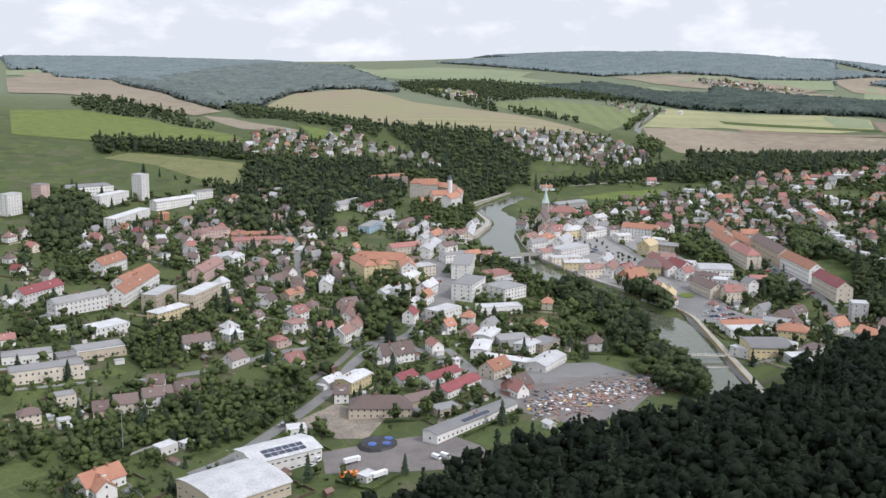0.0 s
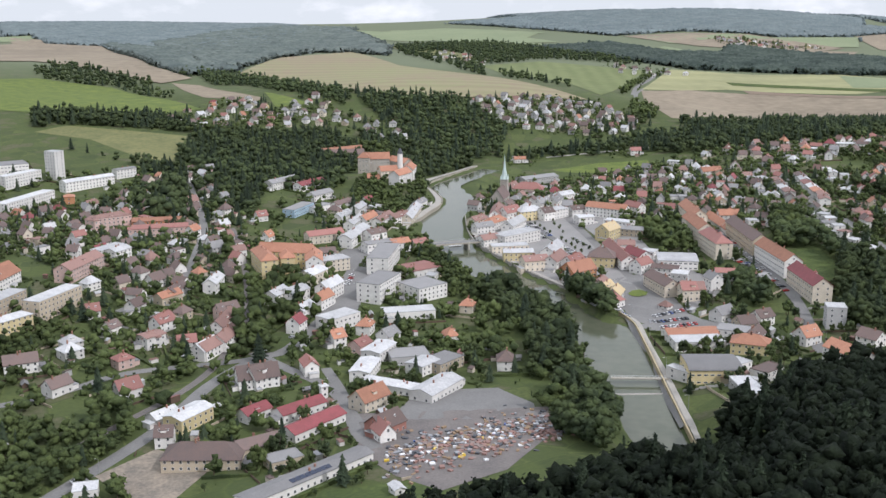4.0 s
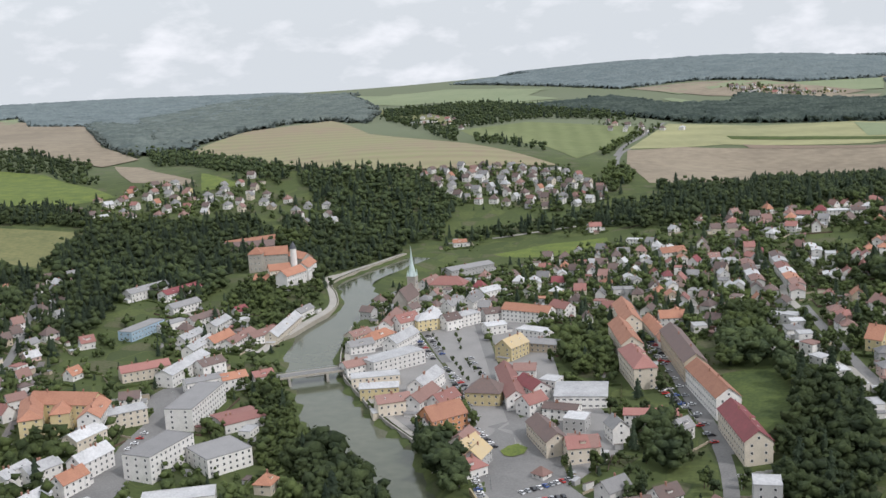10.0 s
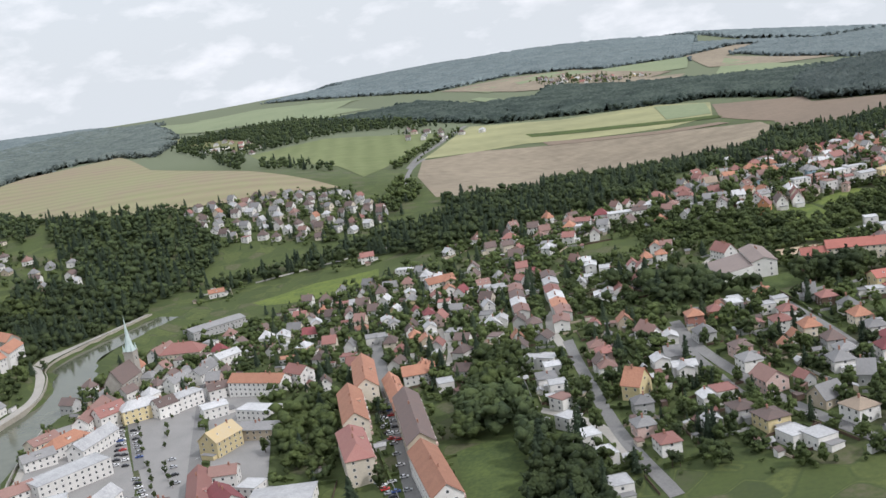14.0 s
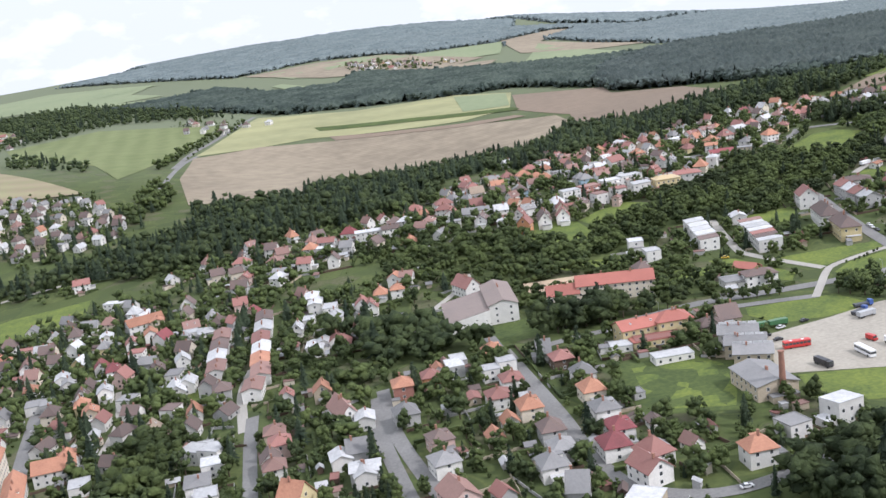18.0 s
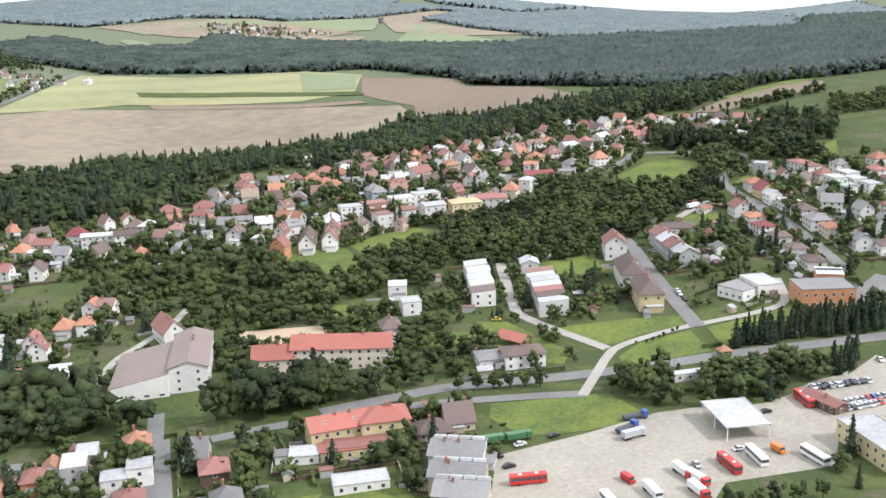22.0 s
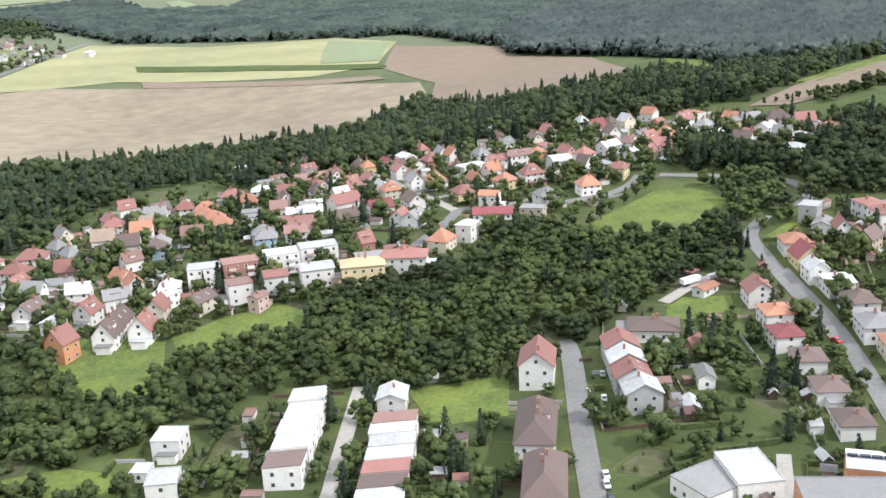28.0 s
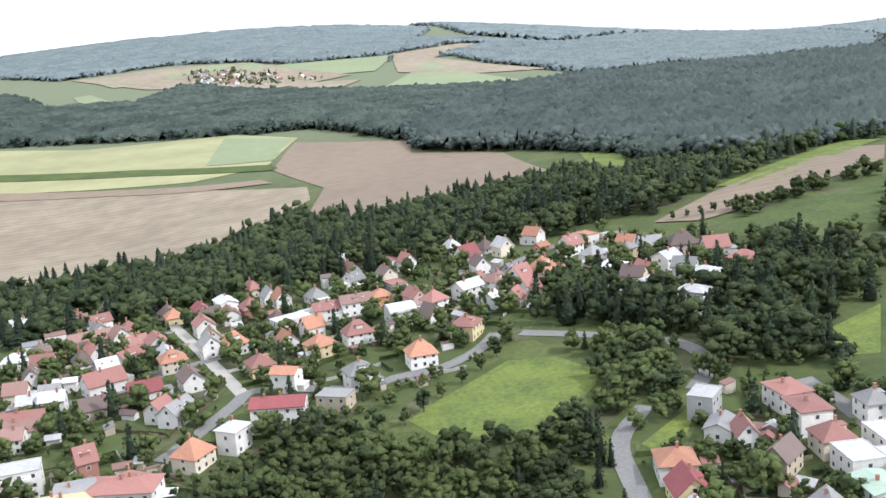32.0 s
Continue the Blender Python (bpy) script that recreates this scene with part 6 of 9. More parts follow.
house(493, 1278, 177, 12.5, 11.0, 6, 2, "gdw")
house(574, 1333, 176, 10.6, 8.8, 4.7, 4.5, "gbw")
house(587, 1318, 176, 10.6, 8.8, 4.7, 4.5, "gdw")
house(601, 1303, 176, 9.7, 8.8, 5.64, 3.6, "hdl")
house(562, 1291, 176, 9.7, 7.9, 4.7, 4.5, "grb")
house(561, 1274, 176, 10.6, 7.9, 4.7, 1.8, "ggw")
house(571, 1257, 176, 9.7, 7.9, 5.64, 3.6, "gww")
house(551, 1270, 155, 9.7, 7.9, 4.7, 3.6, "ggw")
house(553, 1244, 65, 11.4, 8.8, 5.64, 3.6, "gdw")
house(577, 1233, 65, 9.7, 7.9, 5.64, 4.5, "grw")
house(571, 1201, 56, 8.6, 9.0, 8, 5, "gro")
house(564, 1230, 65, 8.8, 7.0, 4.7, 0.9, "gww")
house(587, 1207, 74, 10.6, 8.8, 5.64, 5.4, "gdw")
house(600, 1207, 74, 9.7, 8.8, 5.64, 5.4, "grw")
house(607, 1237, 51, 8.8, 7.9, 6.58, 2.7, "hww")
house(595, 1352, 176, 12.3, 7.9, 4.7, 3.6, "gbw")
house(622, 1351, 176, 10.6, 8.8, 5.64, 3.6, "how")
house(644, 1371, 176, 11.4, 8.8, 5.64, 3.6, "how")
house(630, 1329, 176, 11.4, 8.8, 5.64, 3.6, "how")
house(647, 1329, 176, 10.6, 7.9, 6.58, 1.8, "fgw")
house(651, 1295, 176, 9.7, 8.8, 5.64, 3.6, "hgl")
house(669, 1305, 176, 12.3, 7.9, 4.7, 2.7, "gpw")
house(676, 1328, 176, 8.8, 7.0, 5.64, 2.7, "gww")
house(667, 1332, 176, 7.9, 7.0, 4.7, 2.7, "gww")
house(734, 1363, 101, 8.8, 7.9, 5.64, 3.6, "ggw")
house(744, 1415, 102, 10.6, 7.9, 4.7, 2.7, "gpw")
house(386, 1304, 155, 12.3, 8.8, 5.64, 3.6, "hrw")
house(408, 1281, 65, 9.7, 8.8, 5.64, 3.6, "hpw")
house(435, 1286, 65, 11.4, 8.8, 5.64, 3.6, "how")
house(448, 1290, 155, 12.3, 8.8, 5.64, 2.7, "grg")
house(427, 1251, 155, 9.7, 7.9, 5.64, 3.6, "grw")
house(445, 1277, 155, 11.4, 7.0, 4.7, 0.9, "gww")
house(481, 1284, 173, 25.4, 10.0, 6, 1, "gww")
house(500, 1294, 155, 10.6, 8.8, 5.64, 3.6, "hdw")
house(386, 1260, 65, 9.7, 7.9, 5.64, 2.7, "grp")
house(411, 1254, 155, 12.3, 7.9, 3.76, 1.8, "ggw")
house(505, 1109, 104, 17.4, 10.0, 6, 5, "grw")
house(427, 1072, 78, 10.6, 7.9, 3.76, 2.7, "grw")
house(413, 1074, 78, 9.7, 6.2, 3.76, 0.9, "vww")
house(454, 981, 84, 8.8, 7.9, 4.7, 2.7, "hro")
house(407, 1001, 84, 8.8, 7.9, 5.64, 3.6, "gob")
# far farm and tennis club
house(-3, 2445, 43, 58.5, 16.0, 6, 1, "fww", "hall")
house(-96, 1364, 35, 54.1, 12.0, 6, 4, "gob")
house(476, 2195, 64, 12.3, 8.8, 5.64, 2.7, "hww")
house(262, 1394, 3, 12.3, 8.8, 5.64, 3.6, "grw")
house(120, 1389, 10, 14.1, 7.9, 4.7, 2.7, "gow")
# the western edge
house(-316, 720, 65, 37.7, 12.0, 10, 4, "gmw")
house(-277, 595, 24, 29.2, 14.0, 5, 0, "fgw")
house(-239, 614, 33, 30.0, 14.0, 6, 0, "fgw")
house(-242, 506, 32, 11.4, 8.8, 5.64, 2.7, "hdc")
house(-222, 503, 32, 7.0, 5.3, 4.7, 0, "fww")
house(-231, 530, 32, 10.6, 8.8, 7.52, 0, "fgc")
house(-422, 930, 65, 10.6, 8.8, 5.64, 3.6, "hpw")
house(-385, 888, 155, 9.7, 8.8, 5.64, 3.6, "grc")
house(-363, 801, 155, 10.6, 7.9, 4.7, 3.6, "gmw")
house(-333, 785, 155, 9.7, 7.9, 4.7, 3.6, "gdw")
house(-420, 955, 155, 8.8, 7.9, 4.7, 3.6, "gdw")
house(-389, 945, 65, 8.8, 7.9, 4.7, 3.6, "ggw")
house(-387, 843, 155, 8.8, 7.9, 4.7, 3.6, "hdw")
house(-329, 702, 65, 8.8, 7.9, 3.76, 2.7, "gww")
house(-299, 620, 32, 8.8, 7.9, 4.7, 2.7, "grw")
house(-294, 672, 65, 10.6, 7.9, 3.76, 0, "fgw")
house(-278, 651, 32, 10.6, 7.0, 3.76, 0, "fww")
house(-470, 1055, 67, 19.2, 12.0, 22, 0, "fww", "block")
house(-162, 478, 52, 10.6, 7.0, 4.7, 0, "fww")
house(-153, 486, 52, 6.2, 5.3, 2.82, 0, "fww")
# the villas by the depot and below the square
house(493, 861, 86, 10.6, 9.7, 5.64, 3.6, "hmw")
house(496, 838, 101, 12.3, 9.7, 5.64, 3.6, "grw")
house(530, 829, 177, 9.7, 8.8, 6.58, 3.6, "how")
house(548, 838, 9, 8.8, 8.8, 6.58, 0, "fgw")
house(569, 842, 9, 10.6, 9.7, 7.52, 0.9, "sww")
house(514, 873, 86, 7.0, 5.3, 2.82, 1.8, "gdw")
house(517, 850, 101, 7.0, 5.3, 2.82, 2.7, "gpw")
house(520, 903, 87, 6.2, 4.4, 2.82, 0, "fgg")
house(470, 860, 86, 10.6, 9.7, 5.64, 3.6, "hgw")
house(293, 1304, 155, 14.1, 8.8, 5.64, 0, "fww")
house(317, 1227, 21, 23.3, 10.0, 6, 4, "gow")
house(347, 1173, 93, 8.8, 8.8, 5.64, 0, "fww")
house(294, 1161, 92, 9.7, 7.9, 4.7, 3.6, "gmw")
house(289, 1096, 93, 9.7, 7.9, 5.64, 3.6, "hoy")
house(260, 1125, 92, 12.3, 8.8, 4.7, 0, "fgw")
house(328, 1012, 83, 8.8, 7.9, 5.64, 4.5, "gbw")
house(299, 1043, 83, 7.0, 5.3, 3.76, 1.8, "gww")
house(290, 1018, 83, 11.4, 8.8, 5.64, 3.6, "how")
house(318, 980, 122, 8.8, 7.0, 3.76, 0, "fww")
house(349, 938, 88, 12.3, 9.7, 5.64, 0.9, "hgw")
house(299, 979, 93, 10.6, 8.8, 4.7, 0, "fww")
house(429, 1139, 78, 12.3, 7.9, 5.64, 0, "fww")
# quarters of small houses whose places are only seen as a pattern
quarter_rng = np.random.RandomState(21)


def quarter(count, gap, *points):
    px, py = zip(*points)
    made, tries = 0, 0
    verts, faces, index, slots = [], [], [], []

    def add(shape_of, m, mat):
        if mat not in slots:
            slots.append(mat)
        k = len(verts)
        verts.extend(tuple(m @ Vector(q)) for q in shape_of[0])
        faces.extend(tuple(i + k for i in f) for f in shape_of[1])
        index.extend([slots.index(mat)] * len(shape_of[1]))

    while made < count and tries < count * 60:
        tries += 1
        x, y = quarter_rng.uniform(min(px), max(px)), quarter_rng.uniform(min(py), max(py))
        if not bool(inside(list(points), np.array([x]), np.array([y]))[0]) or int(taken_at(x, y)) & 11:
            continue
        if any((x - h[0]) ** 2 + (y - h[1]) ** 2 < gap * gap * 0.55 for h in HOUSES):
            continue
        yaw = quarter_rng.choice([-28, 62]) + quarter_rng.normal(0, 9) + 12 * math.sin(x / 140 + y / 190)
        shape = quarter_rng.choice(["g", "g", "h", "f"], p=[0.4, 0.25, 0.25, 0.1])
        roof = quarter_rng.choice(list("ordpgwm"), p=[0.04, 0.07, 0.43, 0.09, 0.26, 0.09, 0.02])
        wall = quarter_rng.choice(list("wcygpb"), p=[0.76, 0.1, 0.02, 0.06, 0.03, 0.03])
        e, l, w = quarter_rng.choice([3.3, 5.2, 5.8]), quarter_rng.uniform(8, 11.5), quarter_rng.uniform(7, 9)
        r = 0.0 if shape == "f" else quarter_rng.uniform(3, 4.6)
        m = turned(x, y, gz(x, y), yaw)
        add(wall_shape(shape, l, w, e, r), m, "wall_" + wall)
        add(roof_shape(shape, l, w, e, r), m, "roof_" + roof)
        if shape != "f":
            add(box(0.5, 1.2, 0.3, 1.0, e + r - 1.5, e + r + 1.0), m, "brick")
        for wx, wy, wz, wr in window_spots(l, w, e):
            t = turned(wx, wy, wz, wr)
            add(box(-0.55, 0.55, -0.04, 0.02, -0.62, 0.62), m @ t, "glass")
        HOUSES.append((x, y, yaw, l, w))
        take_box(x, y, yaw, l, w, 1, 2.0)
        made += 1
    tagged(new("house_quarter", mesh_of("house_quarter", verts, faces, slots, index)), "cluster of small white houses with red and grey roofs", "houses", kind="stuff")


def village(count, gap, *points):
    """Detached houses strewn over a slope, each a thing of its own."""
    px, py = zip(*points)
    made = 0
    for _ in range(count * 60):
        x, y = quarter_rng.uniform(min(px), max(px)), quarter_rng.uniform(min(py), max(py))
        if made == count or not bool(inside(list(points), np.array([x]), np.array([y]))[0]) or int(taken_at(x, y)) & 11:
            continue
        if any((x - h[0]) ** 2 + (y - h[1]) ** 2 < gap * gap for h in HOUSES):
            continue
        shape = quarter_rng.choice(["g", "h", "f"], p=[0.6, 0.28, 0.12])
        house(round(float(x)), round(float(y)), float(quarter_rng.choice([20, 110]) + quarter_rng.normal(0, 10)), float(quarter_rng.uniform(7.8, 10.2)), float(quarter_rng.uniform(6.8, 8.4)), float(quarter_rng.choice([3.3, 5.2])),
              0.0 if shape == "f" else float(quarter_rng.uniform(3, 4.4)), shape + quarter_rng.choice(list("orpdgw"), p=[0.14, 0.2, 0.2, 0.22, 0.16, 0.08]) + quarter_rng.choice(list("wcgp"), p=[0.7, 0.14, 0.08, 0.08]))
        made += 1


village(46, 12.5, (566, 1401), (640, 1492), (705, 1482), (825, 1508), (870, 1461), (920, 1443), (955, 1352), (928, 1315), (863, 1349), (813, 1345), (769, 1299), (715, 1311), (686, 1307), (646, 1309), (576, 1356))
village(14, 14, (329, 1330), (365, 1352), (467, 1356), (561, 1326), (563, 1294), (505, 1274), (432, 1281), (362, 1270))
village(8, 15, (533, 1316), (554, 1352), (594, 1286), (609, 1227), (563, 1240), (541, 1268))
village(6, 15, (642, 1421), (690, 1428), (724, 1361), (707, 1328), (677, 1321), (658, 1321))
village(6, 16, (335, 1206), (413, 1200), (449, 1129), (464, 1158), (492, 1181), (459, 1103), (424, 1069), (386, 1075))
quarter(95, 22, (56, 1675), (117, 1702), (242, 1708), (288, 1582), (279, 1513), (183, 1520), (123, 1557), (88, 1592))
quarter(60, 26, (-333, 1602), (-302, 1695), (-212, 1625), (-180, 1711), (-121, 1650), (-86, 1565), (-31, 1548), (-17, 1479), (-57, 1454), (-97, 1535), (-176, 1485), (-272, 1441), (-348, 1461))
quarter(60, 24, (-290, 974), (-263, 1020), (-261, 1152), (-218, 1212), (-161, 1036), (-128, 894), (-133, 790), (-156, 727), (-167, 708))
quarter(40, 24, (152, 1193), (211, 1291), (266, 1258), (306, 1296), (356, 1226), (403, 1165), (368, 1003), (330, 1014), (309, 1047), (253, 1143), (208, 1111))
quarter(26, 24, (375, 1333), (435, 1316), (499, 1305), (562, 1323), (530, 1236), (455, 1239), (381, 1231))
quarter(46, 24, (-374, 965), (-323, 993), (-272, 1047), (-229, 1052), (-192, 1058), (-123, 912), (-96, 782), (-132, 776), (-186, 828), (-259, 853), (-337, 880))
quarter(34, 26, (723, 3217), (838, 3195), (969, 2927), (881, 2883), (763, 2970))
quarter(12, 30, (340, 2360), (463, 2246), (420, 2140), (347, 2187))
quarter(10, 30, (-28, 2694), (122, 2414), (85, 2282), (3, 2372))
quarter(26, 22, (192, 1258), (256, 1304), (375, 1193), (375, 1017), (315, 992), (219, 1107))
quarter(14, 22, (861, 1181), (888, 1169), (865, 1069), (848, 1048), (825, 1058))
quarter(16, 26, (-77, 1055), (-36, 1114), (0, 991), (-53, 978))
quarter(22, 20, (58, 1126), (150, 1238), (167, 1040), (111, 981), (83, 972))

# ---- castle, church, bridges, banks ----
def wing(ob, ax, ay, bx, by, w, e, r, roof, wall, base):
    """One wing of a large building, between the ends of its ridge, as wall, roof and windows under ob."""
    l, yaw = math.hypot(bx - ax, by - ay), math.degrees(math.atan2(by - ay, bx - ax))
    m = ob.matrix_world.inverted() @ turned((ax + bx) / 2, (ay + by) / 2, base, yaw)
    for name, shape, mat in (("wall", wall_shape("g", l, w, e, r), wall), ("roof", roof_shape("g", l, w, e, r), roof)):
        p = part(name, mesh_of(name, *shape, mat), ob)
        p.matrix_basis = m
    for wx, wy, wz, wr in window_spots(l, w, e, False):
        if wz > e - 5:
            p = part("window", WINDOW_MESH, ob)
            p.matrix_basis = m @ turned(wx, wy, wz, wr) @ Matrix.Diagonal((1.1, 1, 1.5, 1))
    take_box((ax + bx) / 2, (ay + by) / 2, yaw, l, w, 1, 2)


castle = thing("castle", turned(-22, 1195, 12, 0), "old pale stone castle with orange tile roofs on a wooded rock", "castle")
for _ax, _ay, _bx, _by, _w, _top, _r, _wall in ((-56, 1227, -28, 1232, 13, 37, 6, "plaster_stone"), (-25, 1234, -6, 1212, 11, 33, 4.5, "plaster_stone"), (-3, 1206, -5, 1178, 12, 31, 4.5, "wall_w"),
                                               (-5.5, 1177, -17, 1152, 12, 29.5, 4.5, "wall_w"), (-34, 1179, -17, 1186, 12, 30, 4.5, "wall_c"), (-46, 1181, -33, 1178, 10, 22, 4, "plaster_stone")):
    wing(castle, _ax, _ay, _bx, _by, _w, _top - 12 - _r, _r, "roof_o", _wall, 12)
for _n, _p, _mat in (("tower", [(2.9, -3), (2.8, 30)], "wall_w"), ("tower_cap", [(3.2, 30), (1.9, 33), (0.15, 36)], "dark_metal")):
    _o = part(_n, mesh_of(_n, *lathe(_p, 16), _mat, smooth=False), castle)
    _o.location = (9, -8, 0)
_o = part("keep", mesh_of("keep", *box(-6, 6, -6, 6, -2, 22), "plaster_stone"), castle)
_o.location = (-32, 24, 0)
_o = part("keep_roof", mesh_of("keep_roof", *roof_shape("h", 12.4, 12, 22, 5), "roof_o"), castle)
_o.location = (-32, 24, 0)
for _a, _y in ((-32, 17.94), (-28.5, 17.94), (-35.5, 17.94)):
    for _z in (8, 13, 18):
        _o = part("window", WINDOW_MESH, castle)
        _o.matrix_basis = turned(_a, _y, _z, 0) @ Matrix.Diagonal((1.1, 1, 1.6, 1))
outbuilding = thing("castle_outbuilding", turned(-92, 1345, 10, 0), "long stone castle outbuilding with a brownish tile roof", "house")
wing(outbuilding, -117, 1340, -68, 1350, 12, 9, 5, "roof_d", "plaster_stone", 10)

church = thing("church", turned(90, 1125, gz(90, 1125), 75), "old church with a slender pale copper spire", "church")
part("nave_wall", mesh_of("nave_wall", *wall_shape("g", 27, 13, 9, 9), "plaster_stone"), church)
part("nave_roof", mesh_of("nave_roof", *roof_shape("g", 27, 13, 9, 9), "roof_d"), church)
_tower = part("tower", mesh_of("tower", *box(13.6, 20.6, -3.5, 3.5, -2, 23), "plaster_stone"), church)
part("cornice", mesh_of("cornice", *box(13.2, 21, -3.9, 3.9, 22.4, 23.2), "stone"), _tower)
_o = part("spire", mesh_of("spire", *lathe([(4.2, 0), (2.9, 3.4), (1.5, 10), (0.5, 19), (0.05, 25)], 8), "copper"), _tower)
_o.location = (17, 0, 23.2)
for _sx, _sy in ((-1, -1), (-1, 1), (1, -1), (1, 1)):
    _o = part("pinnacle", mesh_of("pinnacle", *lathe([(0.7, 0), (0.6, 1.4), (0.05, 5)], 6), "copper"), _tower)
    _o.location = (17 + 3 * _sx, 3 * _sy, 23.2)
for _s in (-1, 1):
    for _k in range(4):
        _o = part("window", WINDOW_MESH, church)
        _o.matrix_basis = turned(-9 + 5.5 * _k, _s * 6.5, 5, 0 if _s < 0 else 180) @ Matrix.Diagonal((1.3, 1, 4.2, 1))
    _o = part("window", WINDOW_MESH, church)
    _o.matrix_basis = turned(17, _s * 3.5, 18, 0 if _s < 0 else 180) @ Matrix.Diagonal((1.5, 1, 3.2, 1))
take_box(92, 1130, 75, 42, 16, 1, 2)

# the railway through the town
RAILWAY = [(-142, 500), (-106, 576), (-90, 610), (-81, 643), (-78, 679), (-77, 715), (-83, 755), (-97, 817), (-118, 896), (-139, 960)]
band("railway_bed", RAILWAY, 4.6, "gravel", 0.34, "dark gravel bed of a single railway track", "railway")
for _s in (-0.72, 0.72):
    _line = [Vector(p) for p in smooth_line(RAILWAY, 6)]
    _pts = []
    for _i, _p in enumerate(_line):
        _d = (_line[min(_i + 1, len(_line) - 1)] - _line[max(_i - 1, 0)]).normalized()
        _pts.append(tuple(_p + Vector((_d.y, -_d.x)) * _s))
    band("rail", _pts, 0.16, "dark_metal", 0.46, "rusty steel rail on the gravel bed", "rail")

bridge = thing("road_bridge", turned(47, 929.5, 0, 20.2), "pale concrete road bridge on piers over the river", "bridge")
_deck = part("deck", mesh_of("deck", *box(-33, 33, -5, 5, 6.0, 7.1), "concrete"), bridge)
part("roadway", mesh_of("roadway", *box(-33, 33, -3.6, 3.6, 7.1, 7.2), "asphalt"), _deck)
for _s in (-1, 1):
    part("railing", mesh_of("railing", *joined(box(-33, 33, _s * 4.8 - 0.05, _s * 4.8 + 0.05, 8.0, 8.15), *[box(-33 + 2.2 * k, -32.9 + 2.2 * k, _s * 4.8 - 0.05, _s * 4.8 + 0.05, 7.1, 8.0) for k in range(31)]), "steel"), bridge)
for _x in (-12, 12):
    part("pier", mesh_of("pier", *extruded([(-5, -2), (-6, 0), (-5, 6), (5, 6), (6, 0), (5, -2)], _x - 0.8, _x + 0.8), "stone"), bridge)
footbridge = thing("footbridge", turned(152, 628, 0, -1), "narrow white footbridge across the river below the hall", "bridge")
part("deck", mesh_of("deck", *box(-15, 15, -1.1, 1.1, 3.6, 4.0), "concrete"), footbridge)
for _s in (-1, 1):
    part("railing", mesh_of("railing", *joined(box(-15, 15, _s - 0.05, _s + 0.05, 4.9, 5.0), *[box(-15 + 2 * k, -14.9 + 2 * k, _s - 0.05, _s + 0.05, 4.0, 4.9) for k in range(16)]), "frame_white"), footbridge)
weir = thing("weir", turned(151, 612, 0, 3), "low stone weir across the river", "weir")
part("sill", mesh_of("sill", *extruded([(-2.2, -2), (2.0, -2), (1.2, 1.2), (0.4, 1.35), (-2.2, 0.2)], -17, 17), "stone"), weir)


def bank_wall(name, points, top, thick, mat, label):
    """A retaining wall along the water."""
    line = [Vector(p) for p in smooth_line(points, 6)]
    v = []
    for i, p in enumerate(line):
        d = (line[min(i + 1, len(line) - 1)] - line[max(i - 1, 0)]).normalized()
        side = Vector((d.y, -d.x)) * thick / 2
        h = top + 0.05 * math.sin(i)
        v += [(*(p + side), -2), (*(p - side), -2), (*(p - side), h), (*(p + side), h)]
    f = [(4 * i + k, 4 * i + (k + 1) % 4, 4 * i + 4 + (k + 1) % 4, 4 * i + 4 + k) for i in range(len(line) - 1) for k in range(4)]
    tagged(new(name, mesh_of(name, v, f + [(0, 1, 2, 3), (4 * len(line) - 1, 4 * len(line) - 2, 4 * len(line) - 3, 4 * len(line) - 4)], mat)), label, "wall", kind="structure")


bank_wall("embankment_wall", [(164, 540), (164, 584), (164, 640), (164, 690), (163, 726), (157, 748)], 4.6, 0.8, "yellow_wall", "ochre stone embankment wall along the river")
bank_wall("quay_wall", [(128, 808), (102, 854), (84, 895), (68, 937), (59, 990), (56, 1055)], 4.2, 0.8, "stone", "grey stone quay wall beside the old town")
bank_wall("castle_quay_wall", [(11, 1023), (21, 1066), (33, 1121), (25, 1173), (15, 1206), (20, 1243), (47, 1303), (68, 1347)], 4.3, 0.7, "concrete", "pale riverside wall below the castle")
band("promenade", [(167, 540), (167, 584), (167, 640), (166, 690), (166, 730), (160, 765)], 3.0, "lane", 0.3, "pale riverside path behind the wall", "path")
band("quay_path", [(132, 809), (106, 856), (88, 897), (72, 938), (63, 990)], 4.0, "lane", 0.3, "pale quay path beside the river", "path")

band("riverside_road", [(3, 985), (7, 1024), (17, 1068), (29, 1121), (21, 1171), (10, 1206), (15, 1246), (43, 1306), (64, 1350)], 6.0, "lane", 0.9, "pale riverside road below the castle rock", "road")

stack = thing("brick_chimney", turned(563, 869, gz(563, 869), 0), "tall brick boiler chimney beside the depot hall", "chimney")
part("shaft", mesh_of("shaft", *lathe([(1.4, -1), (1.2, 9), (0.95, 18)], 14), "brick"), stack)
part("rim", mesh_of("rim", *lathe([(1.1, 17.6), (1.15, 18.3)], 14), "brick"), stack)
mast = thing("signal_mast", turned(-181, 470, gz(-181, 470), 0), "slim grey steel mast beside the railway", "mast")
part("pole", mesh_of("pole", *lathe([(0.35, -1), (0.25, 14), (0.12, 26)], 8), "steel"), mast)
for _z in (24.0, 25.2):
    part("crossarm", mesh_of("crossarm", *box(-1.2, 1.2, -0.08, 0.08, _z, _z + 0.15), "steel"), mast)

# ---- vehicles ----
VEHICLE_RNG = np.random.RandomState(11)


def wheel_mesh(r, w):
    v, f = lathe([(r * 0.55, -w / 2), (r, -w / 2), (r, w / 2), (r * 0.55, w / 2)], 10)
    return mesh_of("wheel", [(x, z, y) for x, y, z in v], f, "rubber")


WHEELS = {"car": wheel_mesh(0.32, 0.22), "big": wheel_mesh(0.5, 0.3)}


